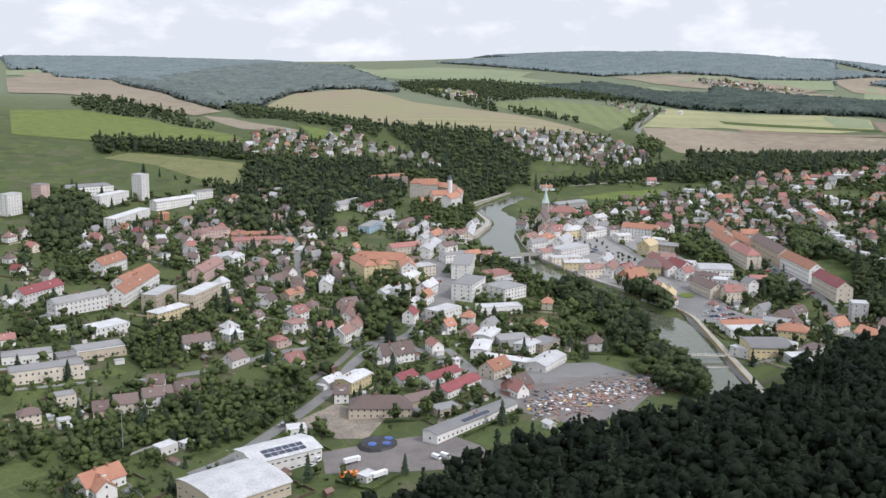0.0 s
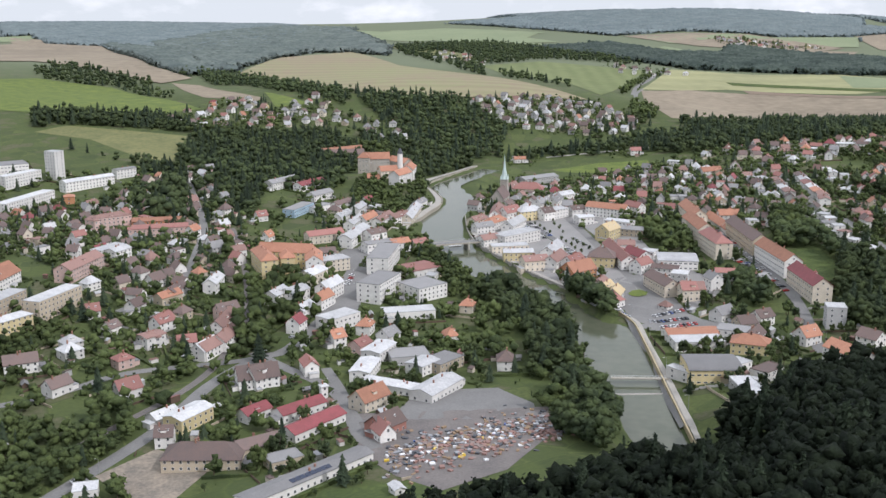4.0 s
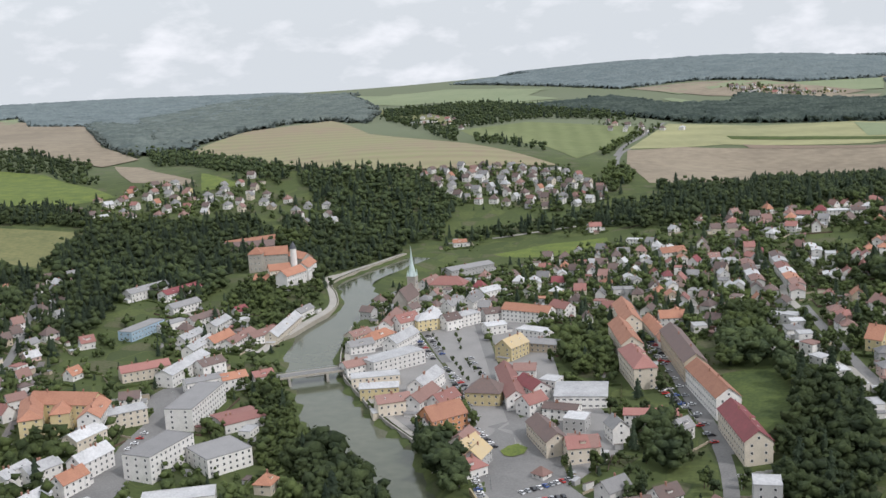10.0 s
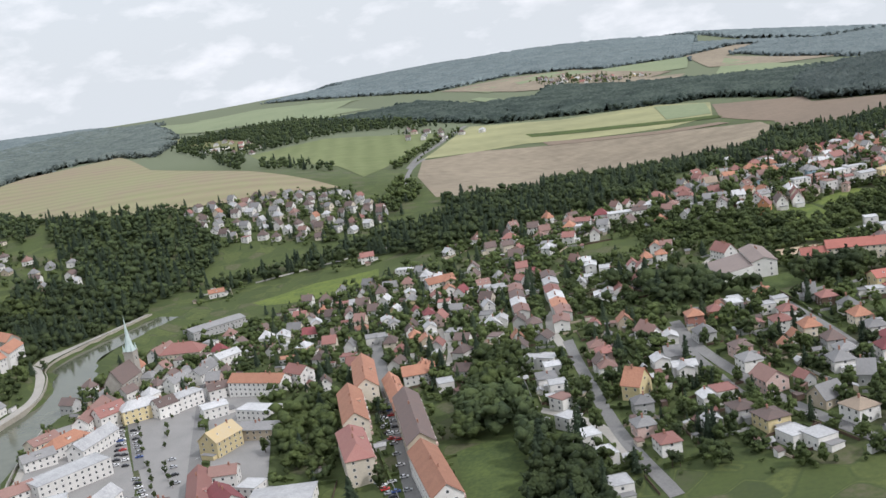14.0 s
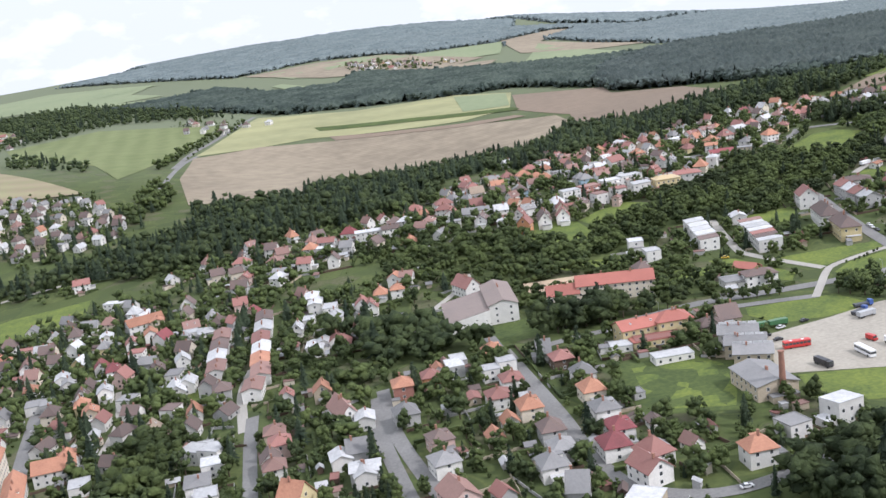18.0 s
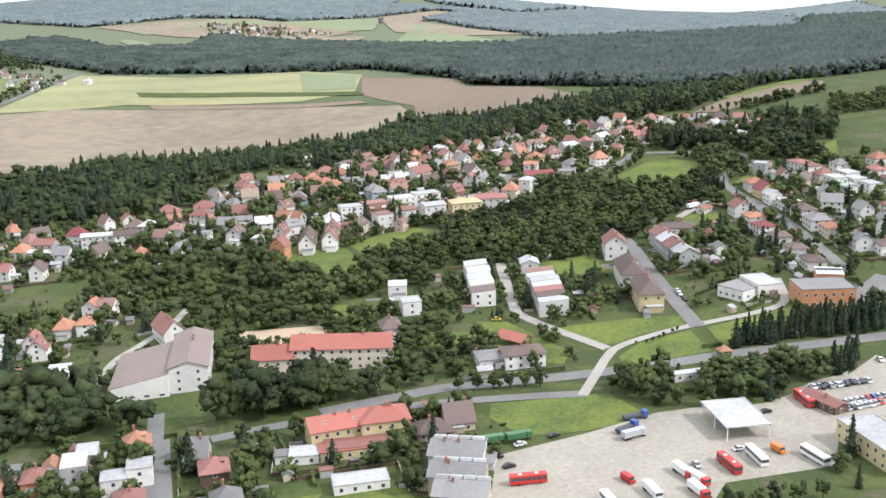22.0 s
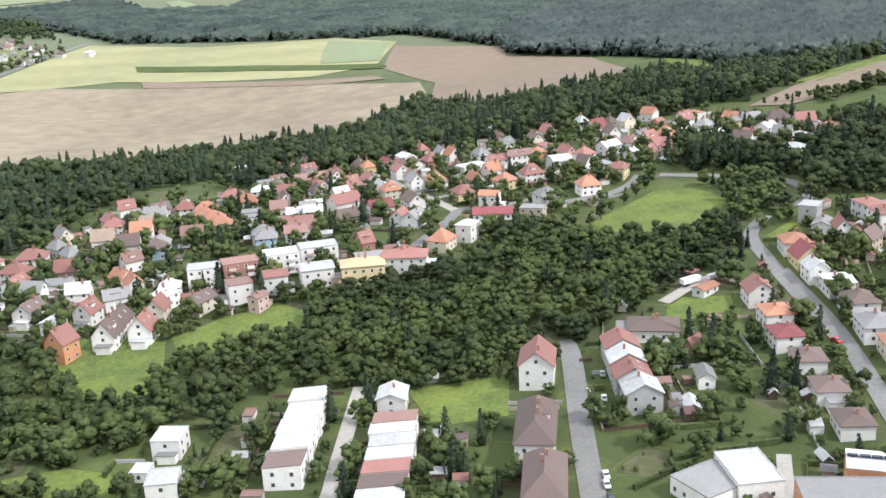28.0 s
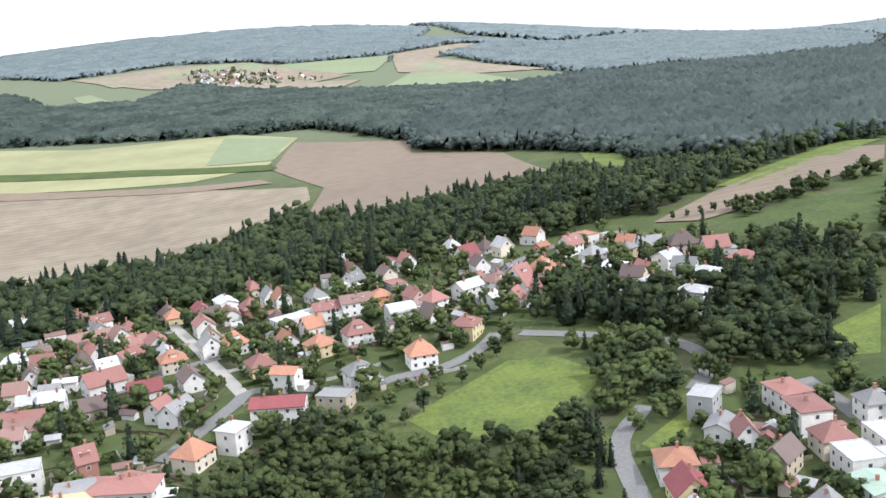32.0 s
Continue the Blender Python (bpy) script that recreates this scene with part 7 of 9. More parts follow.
def vehicle_kit(kind, colour):
    """Meshes of one vehicle, its length along x."""
    paint = "paint_" + colour
    if kind == "car":
        body = extruded([(y, z) for y, z in ((-2.1, 0.35), (2.1, 0.3), (2.15, 0.75), (1.2, 0.92), (-1.0, 0.95), (-2.05, 0.9))], -0.85, 0.85)
        cabin = extruded([(1.15, 0.92), (0.5, 1.42), (-0.9, 1.45), (-1.75, 0.95)], -0.72, 0.72)
        top = extruded([(0.45, 1.42), (0.4, 1.47), (-0.85, 1.49), (-0.9, 1.44)], -0.7, 0.7)
        turn = lambda s: ([(y, x, z) for x, y, z in s[0]], [q[::-1] for q in s[1]])
        return [("body", mesh_of("body", *turn(body), paint)), ("cabin", mesh_of("cabin", *turn(cabin), "glass")), ("roof", mesh_of("roof", *turn(top), paint))], [(1.3, 0.75), (-1.3, 0.75)], "car"
    if kind == "van":
        return [("body", mesh_of("body", *joined(box(-2.6, 1.7, -0.95, 0.95, 0.4, 2.2), box(1.7, 2.5, -0.92, 0.92, 0.4, 1.2)), paint)),
                ("windscreen", mesh_of("windscreen", *box(1.7, 1.95, -0.85, 0.85, 1.2, 1.95), "glass"))], [(1.5, 0.85), (-1.6, 0.85)], "car"
    if kind == "bus":
        kit = [("body", mesh_of("body", *joined(box(-5.6, 5.6, -1.25, 1.25, 0.4, 1.5), box(-5.6, 5.6, -1.22, 1.22, 2.5, 3.05)), paint)), ("glazing", mesh_of("glazing", *box(-5.55, 5.58, -1.24, 1.24, 1.5, 2.5), "glass"))]
        kit += [("pillar", mesh_of("pillar", *joined(*[box(x, x + 0.14, s * 1.25 - 0.02, s * 1.25 + 0.02, 1.5, 2.5) for x in np.arange(-5.5, 5.6, 1.55) for s in (-1, 1)]), paint)),
                ("roof_hatch", mesh_of("roof_hatch", *box(-3, -2, -0.5, 0.5, 3.05, 3.2), "paint_white")), ("roof_hatch", mesh_of("roof_hatch", *box(2, 3, -0.5, 0.5, 3.05, 3.2), "paint_white"))]
        return kit, [(3.6, 1.1), (-3.0, 1.1)], "big"
    return [("cab", mesh_of("cab", *extruded([(-1.2, 0.6), (1.2, 0.6), (1.2, 2.8), (-1.2, 2.8)], 2.6, 4.4), paint)), ("windscreen", mesh_of("windscreen", *box(4.4, 4.46, -1.1, 1.1, 1.7, 2.6), "glass")),
            ("chassis", mesh_of("chassis", *box(-4.4, 4.2, -0.5, 0.5, 0.5, 0.85), "dark_metal")), ("load", mesh_of("load", *box(-4.4, 2.4, -1.2, 1.2, 0.9, 1.7 if colour == "blue" else 2.9), "paint_white" if colour == "red" else "dark_metal" if colour == "blue" else paint))], [(3.4, 1.0), (-2.2, 1.0), (-3.5, 1.0)], "big"


KITS = {}


def vehicle(kind, colour, x, y, yaw, group=""):
    if (kind, colour) not in KITS:
        KITS[kind, colour] = vehicle_kit(kind, colour)
    kit, axles, tyre = KITS[kind, colour]
    ob = thing(kind, turned(x, y, gz(x, y) + 0.22, yaw), f"{colour} parked {kind} standing on the paved ground", kind, group)
    for name, me in kit:
        part(name, me, ob)
    for ax, ay in axles:
        for s in (-1, 1):
            w = part("wheel", WHEELS[tyre], ob)
            w.location = (ax, s * ay, 0.32 if tyre == "car" else 0.5)
    return ob


def parked(count, a, b):
    yaw = math.degrees(math.atan2(b[1] - a[1], b[0] - a[0]))
    for k in range(count):
        u = (k + 0.5) / count
        vehicle("car", VEHICLE_RNG.choice(["white", "silver", "red", "blue", "black"], p=[0.30, 0.34, 0.07, 0.07, 0.22]), a[0] + (b[0] - a[0]) * u + VEHICLE_RNG.uniform(-0.2, 0.2),
                a[1] + (b[1] - a[1]) * u + VEHICLE_RNG.uniform(-0.2, 0.2), yaw + 90 + VEHICLE_RNG.normal(0, 3), "parked cars")


vehicle("bus", "red", 595.8, 913.7, -9)
vehicle("bus", "white", 611.4, 890.2, -92)
vehicle("truck", "white", 625.7, 892.6, -93)
vehicle("bus", "red", 655.5, 899.2, -93)
vehicle("bus", "white", 666.1, 900.7, -98)
vehicle("van", "orange", 675.5, 903.0, -84)
vehicle("truck", "red", 640.3, 900.2, -86)
vehicle("truck", "red", 637.9, 887.7, -89)
vehicle("truck", "blue", 640.6, 936.4, 19)
vehicle("truck", "green", 595.8, 945.3, -2)
vehicle("truck", "green", 605.2, 944.2, 1)
vehicle("truck", "black", 591.9, 888.4, -83)
vehicle("car", "black", 593.6, 934.1, 0)
vehicle("car", "black", 594.6, 926.1, 5)
vehicle("car", "white", 603.9, 939.8, 11)
vehicle("car", "black", 616.6, 941.8, 16)
vehicle("van", "red", 623.3, 902.9, -80)
vehicle("bus", "red", 706.8, 932.6, -100)
vehicle("car", "black", 690.0, 930.5, 0)
vehicle("car", "white", 755.3, 952.4, -107)
vehicle("car", "red", 826.4, 1103.8, -82)
vehicle("car", "white", 729.4, 1053.9, -100)
vehicle("car", "black", 728.1, 1047.2, -100)
vehicle("car", "white", 730.8, 1058.3, -100)
vehicle("car", "silver", 750.0, 1114.0, 73)
vehicle("car", "white", 745.0, 1099.0, 73)
vehicle("car", "black", 740.5, 1085.0, 73)
vehicle("car", "yellow", 643.1, 1063.2, -20)
vehicle("car", "white", -107.4, 513.7, 40)
vehicle("van", "white", -19.3, 454.6, -40)
vehicle("truck", "orange", -0.2, 434.6, -56)
vehicle("truck", "white", -85.5, 465.5, -30)
vehicle("car", "silver", -44.9, 700.3, 46)
vehicle("bus", "white", 48.6, 942.6, 19)
vehicle("car", "white", 448.4, 777.4, -56)
vehicle("van", "white", -65.3, 594.4, 52)
vehicle("truck", "silver", 640.0, 930.6, 9)
vehicle("truck", "blue", 647.7, 944.1, -4)
vehicle("truck", "red", 641.6, 894.4, -79)
vehicle("car", "silver", 647.1, 903.9, -98)
vehicle("bus", "white", 682.1, 893.9, -88)
vehicle("car", "white", 665.3, 908.7, 0)
vehicle("truck", "white", -65.2, 459.2, 35)
vehicle("van", "white", -23.5, 454.2, -41)
vehicle("truck", "white", -50.4, 438.2, 43)
vehicle("truck", "orange", -65.0, 441.4, 23)
vehicle("car", "white", -106.6, 514.2, 46)
vehicle("car", "white", -84.6, 458.7, 53)
vehicle("car", "white", 26.2, 556.7, 49)
vehicle("van", "white", 814.0, 1167.8, 13)
vehicle("truck", "white", 804.4, 1167.5, 20)
vehicle("car", "white", 518.5, 816.1, -2)
vehicle("car", "blue", 547.0, 797.8, 38)
parked(11, (717.0, 942.3), (739.3, 938.5))
parked(9, (715.6, 926.2), (735.1, 925.7))
parked(8, (715.0, 921.5), (729.9, 921.4))
parked(8, (138.9, 916.7), (152.5, 866.0))
parked(6, (110.3, 1019.3), (124.8, 962.5))
parked(6, (156.3, 832.9), (167.7, 803.8))
parked(10, (179.1, 750.3), (206.2, 764.6))
parked(10, (173.9, 737.6), (200.5, 744.7))
parked(10, (179.9, 727.1), (203.7, 733.9))
parked(7, (156.8, 778.0), (162.4, 742.7))
parked(4, (261.6, 970.5), (265.9, 924.5))
parked(8, (263.4, 873.7), (274.8, 783.2))
parked(5, (111.3, 1074.6), (140.0, 1091.2))
parked(4, (-24.6, 805.5), (-23.4, 834.6))
parked(4, (260.6, 954.7), (266.8, 915.3))
parked(9, (105.9, 1042.8), (118.3, 966.2))
parked(7, (114.1, 1033.8), (130.1, 974.1))
parked(8, (132.7, 946.5), (150.4, 894.7))
parked(4, (147.7, 970.0), (158.5, 920.7))
parked(6, (718.8, 940.6), (737.2, 938.8))
parked(14, (261.6, 992.0), (275.0, 790.4))
parked(8, (265.7, 989.6), (269.9, 911.6))
parked(8, (257.6, 873.4), (268.5, 836.0))
# scrap and building stone heaped in the yard by the river
_rng = np.random.RandomState(4)
for _k, (_mat, _cnt) in enumerate((("paint_white", 60), ("roof_p", 260), ("steel", 130), ("timber", 130), ("dark_metal", 110), ("roof_t", 140), ("paint_blue", 5), ("paint_yellow", 6))):
    _v, _f = [], []
    for _ in range(_cnt):
        _u, _w = _rng.uniform(0, 1), _rng.normal(0, 0.22)
        _x, _y = 30 + 80 * _u + (8 if _mat == "roof_p" else -4), 524 + 34 * _u + 62 * _w
        _s = _rng.uniform(0.4, 1.2, 3)
        _b = box(-_s[0], _s[0], -_s[1], _s[1], -0.3, _s[2])
        _m = turned(_x, _y, gz(_x, _y), _rng.uniform(0, 180))
        _k0 = len(_v)
        _v += [tuple(_m @ Vector(q)) for q in _b[0]]
        _f += [tuple(i + _k0 for i in q) for q in _b[1]]
    tagged(new("scrap_heap", mesh_of("scrap_heap", _v, _f, _mat)), "scattered heap of scrap and crates in the yard", "scrap", kind="stuff")
# bunker of blue tarpaulins behind its hedge
_b = thing("tarpaulin_heap", turned(-53.4, 481.0, -0.8, 20), "heap under black and blue tarpaulins in the yard", "heap")
part("cover", mesh_of("cover", *lathe([(11, -0.3), (9.5, 1.6), (5, 2.6), (0.3, 2.9)], 11), "tarp"), _b)
for _x, _y, _c in ((-4, -3, "blue"), (3, -4, "blue"), (6, 2, "blue"), (0, 3, "black")):
    part("sheet", mesh_of("sheet", *[(lambda q: ([(x + _x, y + _y, z) for x, y, z in q[0]], q[1]))(lathe([(3.0, 1.2), (2.4, 2.6), (0.2, 3.1)], 7))][0], "paint_" + _c), _b)
# ---- trees ----
tree_rng = np.random.RandomState(5)


def sprays(spots, outward, size, rng, up=0.3):
    """Sprays of leaves: bent quads that face more or less outward."""
    n = len(spots)
    face = outward + np.array([0, 0, up]) + rng.normal(0, 0.45, (n, 3))
    face /= np.linalg.norm(face, axis=1)[:, None]
    along_ = np.cross(face, rng.normal(size=(n, 3)))
    along_ /= np.linalg.norm(along_, axis=1)[:, None]
    across = np.cross(face, along_)
    s = (size * rng.uniform(0.55, 1.35, n))[:, None]
    v = np.stack([spots - along_ * s, spots - across * s * 0.75 - face * s * 0.3, spots + along_ * s, spots + across * s * 0.75 - face * s * 0.3], 1)
    k = 4 * np.arange(n)
    return v.reshape(-1, 3), np.concatenate([np.stack([k, k + 1, k + 2], -1), np.stack([k, k + 2, k + 3], -1)])


def both(a, b):
    return np.concatenate([a[0], b[0]]), np.concatenate([a[1], b[1] + len(a[0])])


OCTA = np.array([(1, 0, 0), (-1, 0, 0), (0, 1, 0), (0, -1, 0), (0, 0, 1), (0, 0, -1)], float)
OCTA_FACES = np.array([(0, 2, 4), (2, 1, 4), (1, 3, 4), (3, 0, 4), (2, 0, 5), (1, 2, 5), (3, 1, 5), (0, 3, 5)])


def broad_crown(rng, boughs, loose, size, girth=0.17):
    """A crown of 1 m height and about 0.7 m width, from z = 0.18 up: many uneven boughs with leaf sprays standing out of them."""
    u = rng.normal(size=(boughs, 3))
    u /= np.linalg.norm(u, axis=1)[:, None]
    lean = rng.uniform(-0.09, 0.09, 2)
    mid = u * (rng.uniform(0.2, 1.0, (boughs, 1)) ** 0.6) * np.array([0.27, 0.27, 0.34]) * rng.uniform(0.85, 1.1, (boughs, 1)) + np.array([0, 0, 0.56])
    mid[:, :2] += lean * (mid[:, 2:3] - 0.4) * 2
    girths = rng.uniform(0.7, 1.3, boughs) * girth
    v, f = [], []
    for k in range(boughs):
        q = np.array(Euler(rng.uniform(0, 6.28, 3)).to_matrix())
        v.append((OCTA * rng.uniform(0.6, 1.35, (6, 1))) @ q.T * girths[k] + mid[k])
        f.append(OCTA_FACES + 6 * k)
    k = rng.randint(0, boughs, loose)
    w = rng.normal(size=(loose, 3)) + u[k] * 0.9 + np.array([0, 0, 0.35])
    w /= np.linalg.norm(w, axis=1)[:, None]
    spots = mid[k] + w * (girths[k] * rng.uniform(0.75, 1.15, loose))[:, None]
    return both((np.concatenate(v), np.concatenate(f)), sprays(spots, w, size, rng))


def conifer_crown(rng, tiers, around):
    """A spire of drooping branch whorls, each with long and short tips."""
    v, f = [], []
    for k in range(tiers):
        z0 = 0.08 + 0.87 * k / tiers
        r = 0.2 * (1 - z0) ** 0.85 + 0.012
        base = len(v)
        v.append((rng.uniform(-0.01, 0.01), rng.uniform(-0.01, 0.01), min(1.0, z0 + 1.5 / tiers)))
        for j in range(around):
            a = 2 * math.pi * (j + rng.uniform(0, 1)) / around
            q = r * (rng.uniform(0.85, 1.3) if j % 2 else rng.uniform(0.4, 0.65))
            v.append((q * math.cos(a), q * math.sin(a), z0 + rng.uniform(-0.03, 0.015) + (0.0 if j % 2 else 0.02)))
        f += [(base, base + 1 + j, base + 1 + (j + 1) % around) for j in range(around)]
    return np.array(v), np.array(f)


def spruce(rng, loose, size):
    """A spruce of 1 m: leaf sprays hanging round a thin cone."""
    z = 0.06 + 0.92 * rng.uniform(0, 1, loose) ** 1.25
    a = rng.uniform(0, 6.28, loose)
    r = (0.19 * (1 - z) ** 0.9 + 0.008) * rng.uniform(0.6, 1.15, loose)
    out = np.stack([np.cos(a), np.sin(a), np.full(loose, 0.25)], -1)
    core = lathe([(0.12, 0.05), (0.06, 0.5), (0.004, 0.98)], 6)
    tri = [(q[0], q[k], q[k + 1]) for q in core[1] for k in range(1, len(q) - 1)]
    return both((np.array(core[0]), np.array(tri)), sprays(np.stack([r * np.cos(a), r * np.sin(a), z], -1), out, size, rng, 0.1))


SPRUCE_KIT = [spruce(tree_rng, 130, 0.036) for _ in range(5)]
WOOD_KIT = {"broad": [broad_crown(tree_rng, 9, 26, 0.055) for _ in range(8)], "conifer": [conifer_crown(tree_rng, 9, 10) for _ in range(5)]}
BUSH_KIT = [broad_crown(tree_rng, 3, 8, 0.1, 0.22) for _ in range(5)]
DARK_KIT = [broad_crown(tree_rng, 10, 40, 0.05) for _ in range(6)]
FINE_KIT = [broad_crown(tree_rng, 17, 105, 0.034, 0.13) for _ in range(10)]
FAR_KIT = [broad_crown(tree_rng, 4, 6, 0.09, 0.2) for _ in range(6)]
EDGE_KIT = [broad_crown(tree_rng, 4, 0, 0.1, 0.22) for _ in range(6)]
TOWN_KIT = [broad_crown(tree_rng, 8, 28, 0.055) for _ in range(8)]


def planted(name, mat, spots, heights, kit, label, width=1.0, sink=0.0):
    """One mesh of many trees or bushes; those close under the flight have finer crowns, the far ones coarser."""
    if not len(spots):
        return
    spots, heights = np.asarray(spots, float), np.asarray(heights, float)
    way = np.concatenate([np.array([p[1:3] for p in PATH[::6]]) + np.array([25, 150]), [(800, 1140), (860, 1240), (760, 1260), (920, 1330)]])
    off = np.sqrt(((spots[:, None] - way[None]) ** 2).sum(-1)).min(1)
    if kit is WOOD_KIT["broad"] or kit is TOWN_KIT:
        groups = ((off < 170, FINE_KIT), ((off >= 170) & (off < 330), kit), (off >= 330, FAR_KIT))
    elif kit is WOOD_KIT["conifer"]:
        groups = ((off < 190, SPRUCE_KIT), (off >= 190, kit))
    else:
        groups = ((off >= 0, kit),)
    z = ground_z(spots[:, 0], spots[:, 1]) - sink * heights
    vs, fs, at = [], [], 0
    turn, fat = tree_rng.uniform(0, 6.28, len(spots)), tree_rng.uniform(0.75, 1.3, len(spots)) * width
    for where, shapes in groups:
        pick = tree_rng.randint(0, len(shapes), len(spots))
        for k, (v, f) in enumerate(shapes):
            i = np.nonzero(where & (pick == k))[0]
            if not len(i):
                continue
            c, s, h, q = np.cos(turn[i])[:, None], np.sin(turn[i])[:, None], heights[i][:, None], (heights[i] * fat[i])[:, None]
            x, y = v[None, :, 0] * c - v[None, :, 1] * s, v[None, :, 0] * s + v[None, :, 1] * c
            p = np.stack([x * q + spots[i, 0][:, None], y * q + spots[i, 1][:, None], v[None, :, 2] * h + z[i][:, None]], -1)
            vs.append(p.reshape(-1, 3))
            fs.append((f[None] + (np.arange(len(i)) * len(v))[:, None, None]).reshape(-1, 3) + at)
            at += len(i) * len(v)
    me = big_mesh(name, np.concatenate(vs), np.concatenate(fs), mat)
    me.polygons.foreach_set("use_smooth", [True] * len(me.polygons))
    tagged(new(name, me), label, "trees", kind="stuff")


def filled(points, gap, blocked=31):
    """Spots all over a patch, on a shaken grid, clear of what is taken."""
    px, py = zip(*points)
    xs, ys = np.meshgrid(np.arange(min(px), max(px), gap), np.arange(min(py), max(py), gap))
    xs, ys = xs.ravel() + tree_rng.uniform(-0.55, 0.55, xs.size) * gap, ys.ravel() + tree_rng.uniform(-0.55, 0.55, ys.size) * gap
    ok = inside(list(points), xs, ys) & ((taken_at(xs, ys) & blocked) == 0)
    return np.stack([xs[ok], ys[ok]], -1)


WOODED = []


def wood(kind, gap, *points):
    far = sum(p[1] for p in points) / len(points)
    gap = gap * (0.88 if far < 1500 else 1.0 if far < 1900 else 1.4)
    spots = filled(points, gap)
    WOODED.append(points)
    take_polygon(points, 16)
    if not len(spots):
        return
    tall = tree_rng.uniform(9, 17, len(spots)) if kind != "dark" else tree_rng.uniform(9, 17, len(spots))
    if kind == "conifer":
        return planted("conifer_row", "leaf_conifer", spots, tall * 0.75, WOOD_KIT["conifer"], "row of dark spruces beside the road", 1.2)
    if kind == "grove":
        return planted("grove", "leaf_mixed", spots, tree_rng.uniform(4, 10, len(spots)), WOOD_KIT["broad"], "low thicket of green trees on the slope", 1.25, 0.1)
    if kind == "scrub":
        spots = spots[tree_rng.uniform(size=len(spots)) < 0.85]
        return planted("scrub", "leaf_broad", spots, tree_rng.uniform(4.5, 13, len(spots)), TOWN_KIT, "loose green scrub and young trees on the slope", 1.2, 0.12)
    if kind == "copse":
        tall = tree_rng.uniform(6, 12.5, len(spots))
    if kind == "park":
        tall = tree_rng.uniform(11, 20, len(spots))
    share = {"mixed": 0.3 if far < 1600 else 0.14, "broad": 0.04, "dark": 0.12, "park": 0.08, "copse": 0.05}[kind]
    needle = tree_rng.uniform(size=len(spots)) < share
    mat = {"mixed": "leaf_mixed", "broad": "leaf_broad", "dark": "leaf_shaded", "park": "leaf_mixed", "copse": "leaf_broad"}[kind]
    planted("wood", mat, spots[~needle], tall[~needle], DARK_KIT if kind == "dark" else WOOD_KIT["broad"], "dense " + {"mixed": "mixed", "broad": "leafy", "dark": "shade-coloured hillside", "park": "tall", "copse": "young leafy"}[kind] + " wood of green trees", 1.15, 0.08)
    planted("spruces", "leaf_conifer", spots[needle], tall[needle] * 1.15, WOOD_KIT["conifer"], "dark spruces standing in the wood", 1.2)


# tall trees on the river's banks and in the parks
wood("copse", 5.5, (28, 930), (42, 885), (58, 838), (80, 802), (62, 800), (40, 835), (24, 880), (14, 925))
wood("park", 7, (80, 802), (104, 772), (120, 737), (126, 716), (124, 680), (112, 640), (95, 640), (98, 700), (85, 750), (60, 795))
wood("park", 6, (127, 802), (137, 768), (137, 743), (150, 740), (156, 752), (152, 780), (140, 802))
wood("broad", 7, (-48, 655), (-60, 700), (-72, 745), (-84, 795), (-104, 850), (-128, 905), (-140, 905), (-112, 845), (-96, 790), (-90, 740), (-86, 700), (-70, 655))
wood("mixed", 10, (-749, 2049), (-675, 2127), (-476, 2127), (-444, 2027), (-512, 1993), (-471, 1870), (-591, 1905), (-705, 1950))
wood("mixed", 10, (-476, 2127), (-351, 2049), (-235, 1886), (-136, 1741), (-160, 1694), (-250, 1800), (-326, 1920), (-389, 1942))
wood("broad", 7, (318, 1900), (350, 2010), (392, 2112), (444, 2232), (432, 2237), (382, 2116), (338, 2016), (306, 1900))
wood("broad", 9, (282, 1560), (312, 1600), (330, 1640), (335, 1720), (318, 1800), (300, 1720), (290, 1640))
wood("park", 8.5, (298, 772), (329, 850), (350, 846), (345, 762), (316, 690), (288, 694))
wood("park", 9, (243, 816), (259, 812), (258, 758), (241, 761))
wood("park", 8.5, (299, 930), (328, 948), (336, 850), (312, 845))
wood("park", 8.5, (415, 1100), (470, 1058), (492, 1040), (494, 1004), (445, 1019))
wood("copse", 6, (855, 1244), (866, 1264), (855, 1279), (880, 1276), (893, 1254), (871, 1233), (853, 1216), (840, 1214))
wood("copse", 6, (658, 1225), (682, 1196), (713, 1182), (752, 1257), (779, 1241), (818, 1210), (845, 1218), (800, 1179), (766, 1151), (734, 1156), (722, 1134), (706, 1141), (688, 1153), (661, 1156), (626, 1156), (613, 1161), (618, 1181), (635, 1190))
wood("copse", 6.5, (651, 972), (660, 986), (677, 982), (676, 968), (662, 962))
wood("copse", 6, (684, 961), (701, 973), (721, 963), (731, 958), (724, 951), (709, 945), (696, 941), (680, 947), (676, 955))
wood("scrub", 9, (446, 841), (468, 821), (486, 793), (464, 756), (442, 769), (433, 788))
wood("park", 6.5, (526, 804), (540, 812), (562, 811), (562, 800), (549, 785), (530, 790))
# hedges, gardens run wild and the railway's slope in the west of the town
wood("copse", 6, (-172, 556), (-144, 569), (-94, 555), (-103, 524), (-133, 488), (-160, 468), (-186, 496))
wood("copse", 6, (-218, 492), (-203, 521), (-182, 479), (-189, 460), (-199, 448))
wood("copse", 7, (-232, 639), (-197, 679), (-170, 620), (-201, 586))
wood("copse", 6, (-106, 609), (-73, 653), (-49, 667), (-71, 701), (-109, 649))
wood("park", 8, (-457, 1080), (-414, 1115), (-352, 987), (-352, 888), (-376, 884))
wood("park", 8, (-266, 1076), (-226, 1141), (-164, 986), (-185, 933))
wood("copse", 7, (-233, 698), (-209, 633), (-192, 636), (-172, 685), (-192, 719))
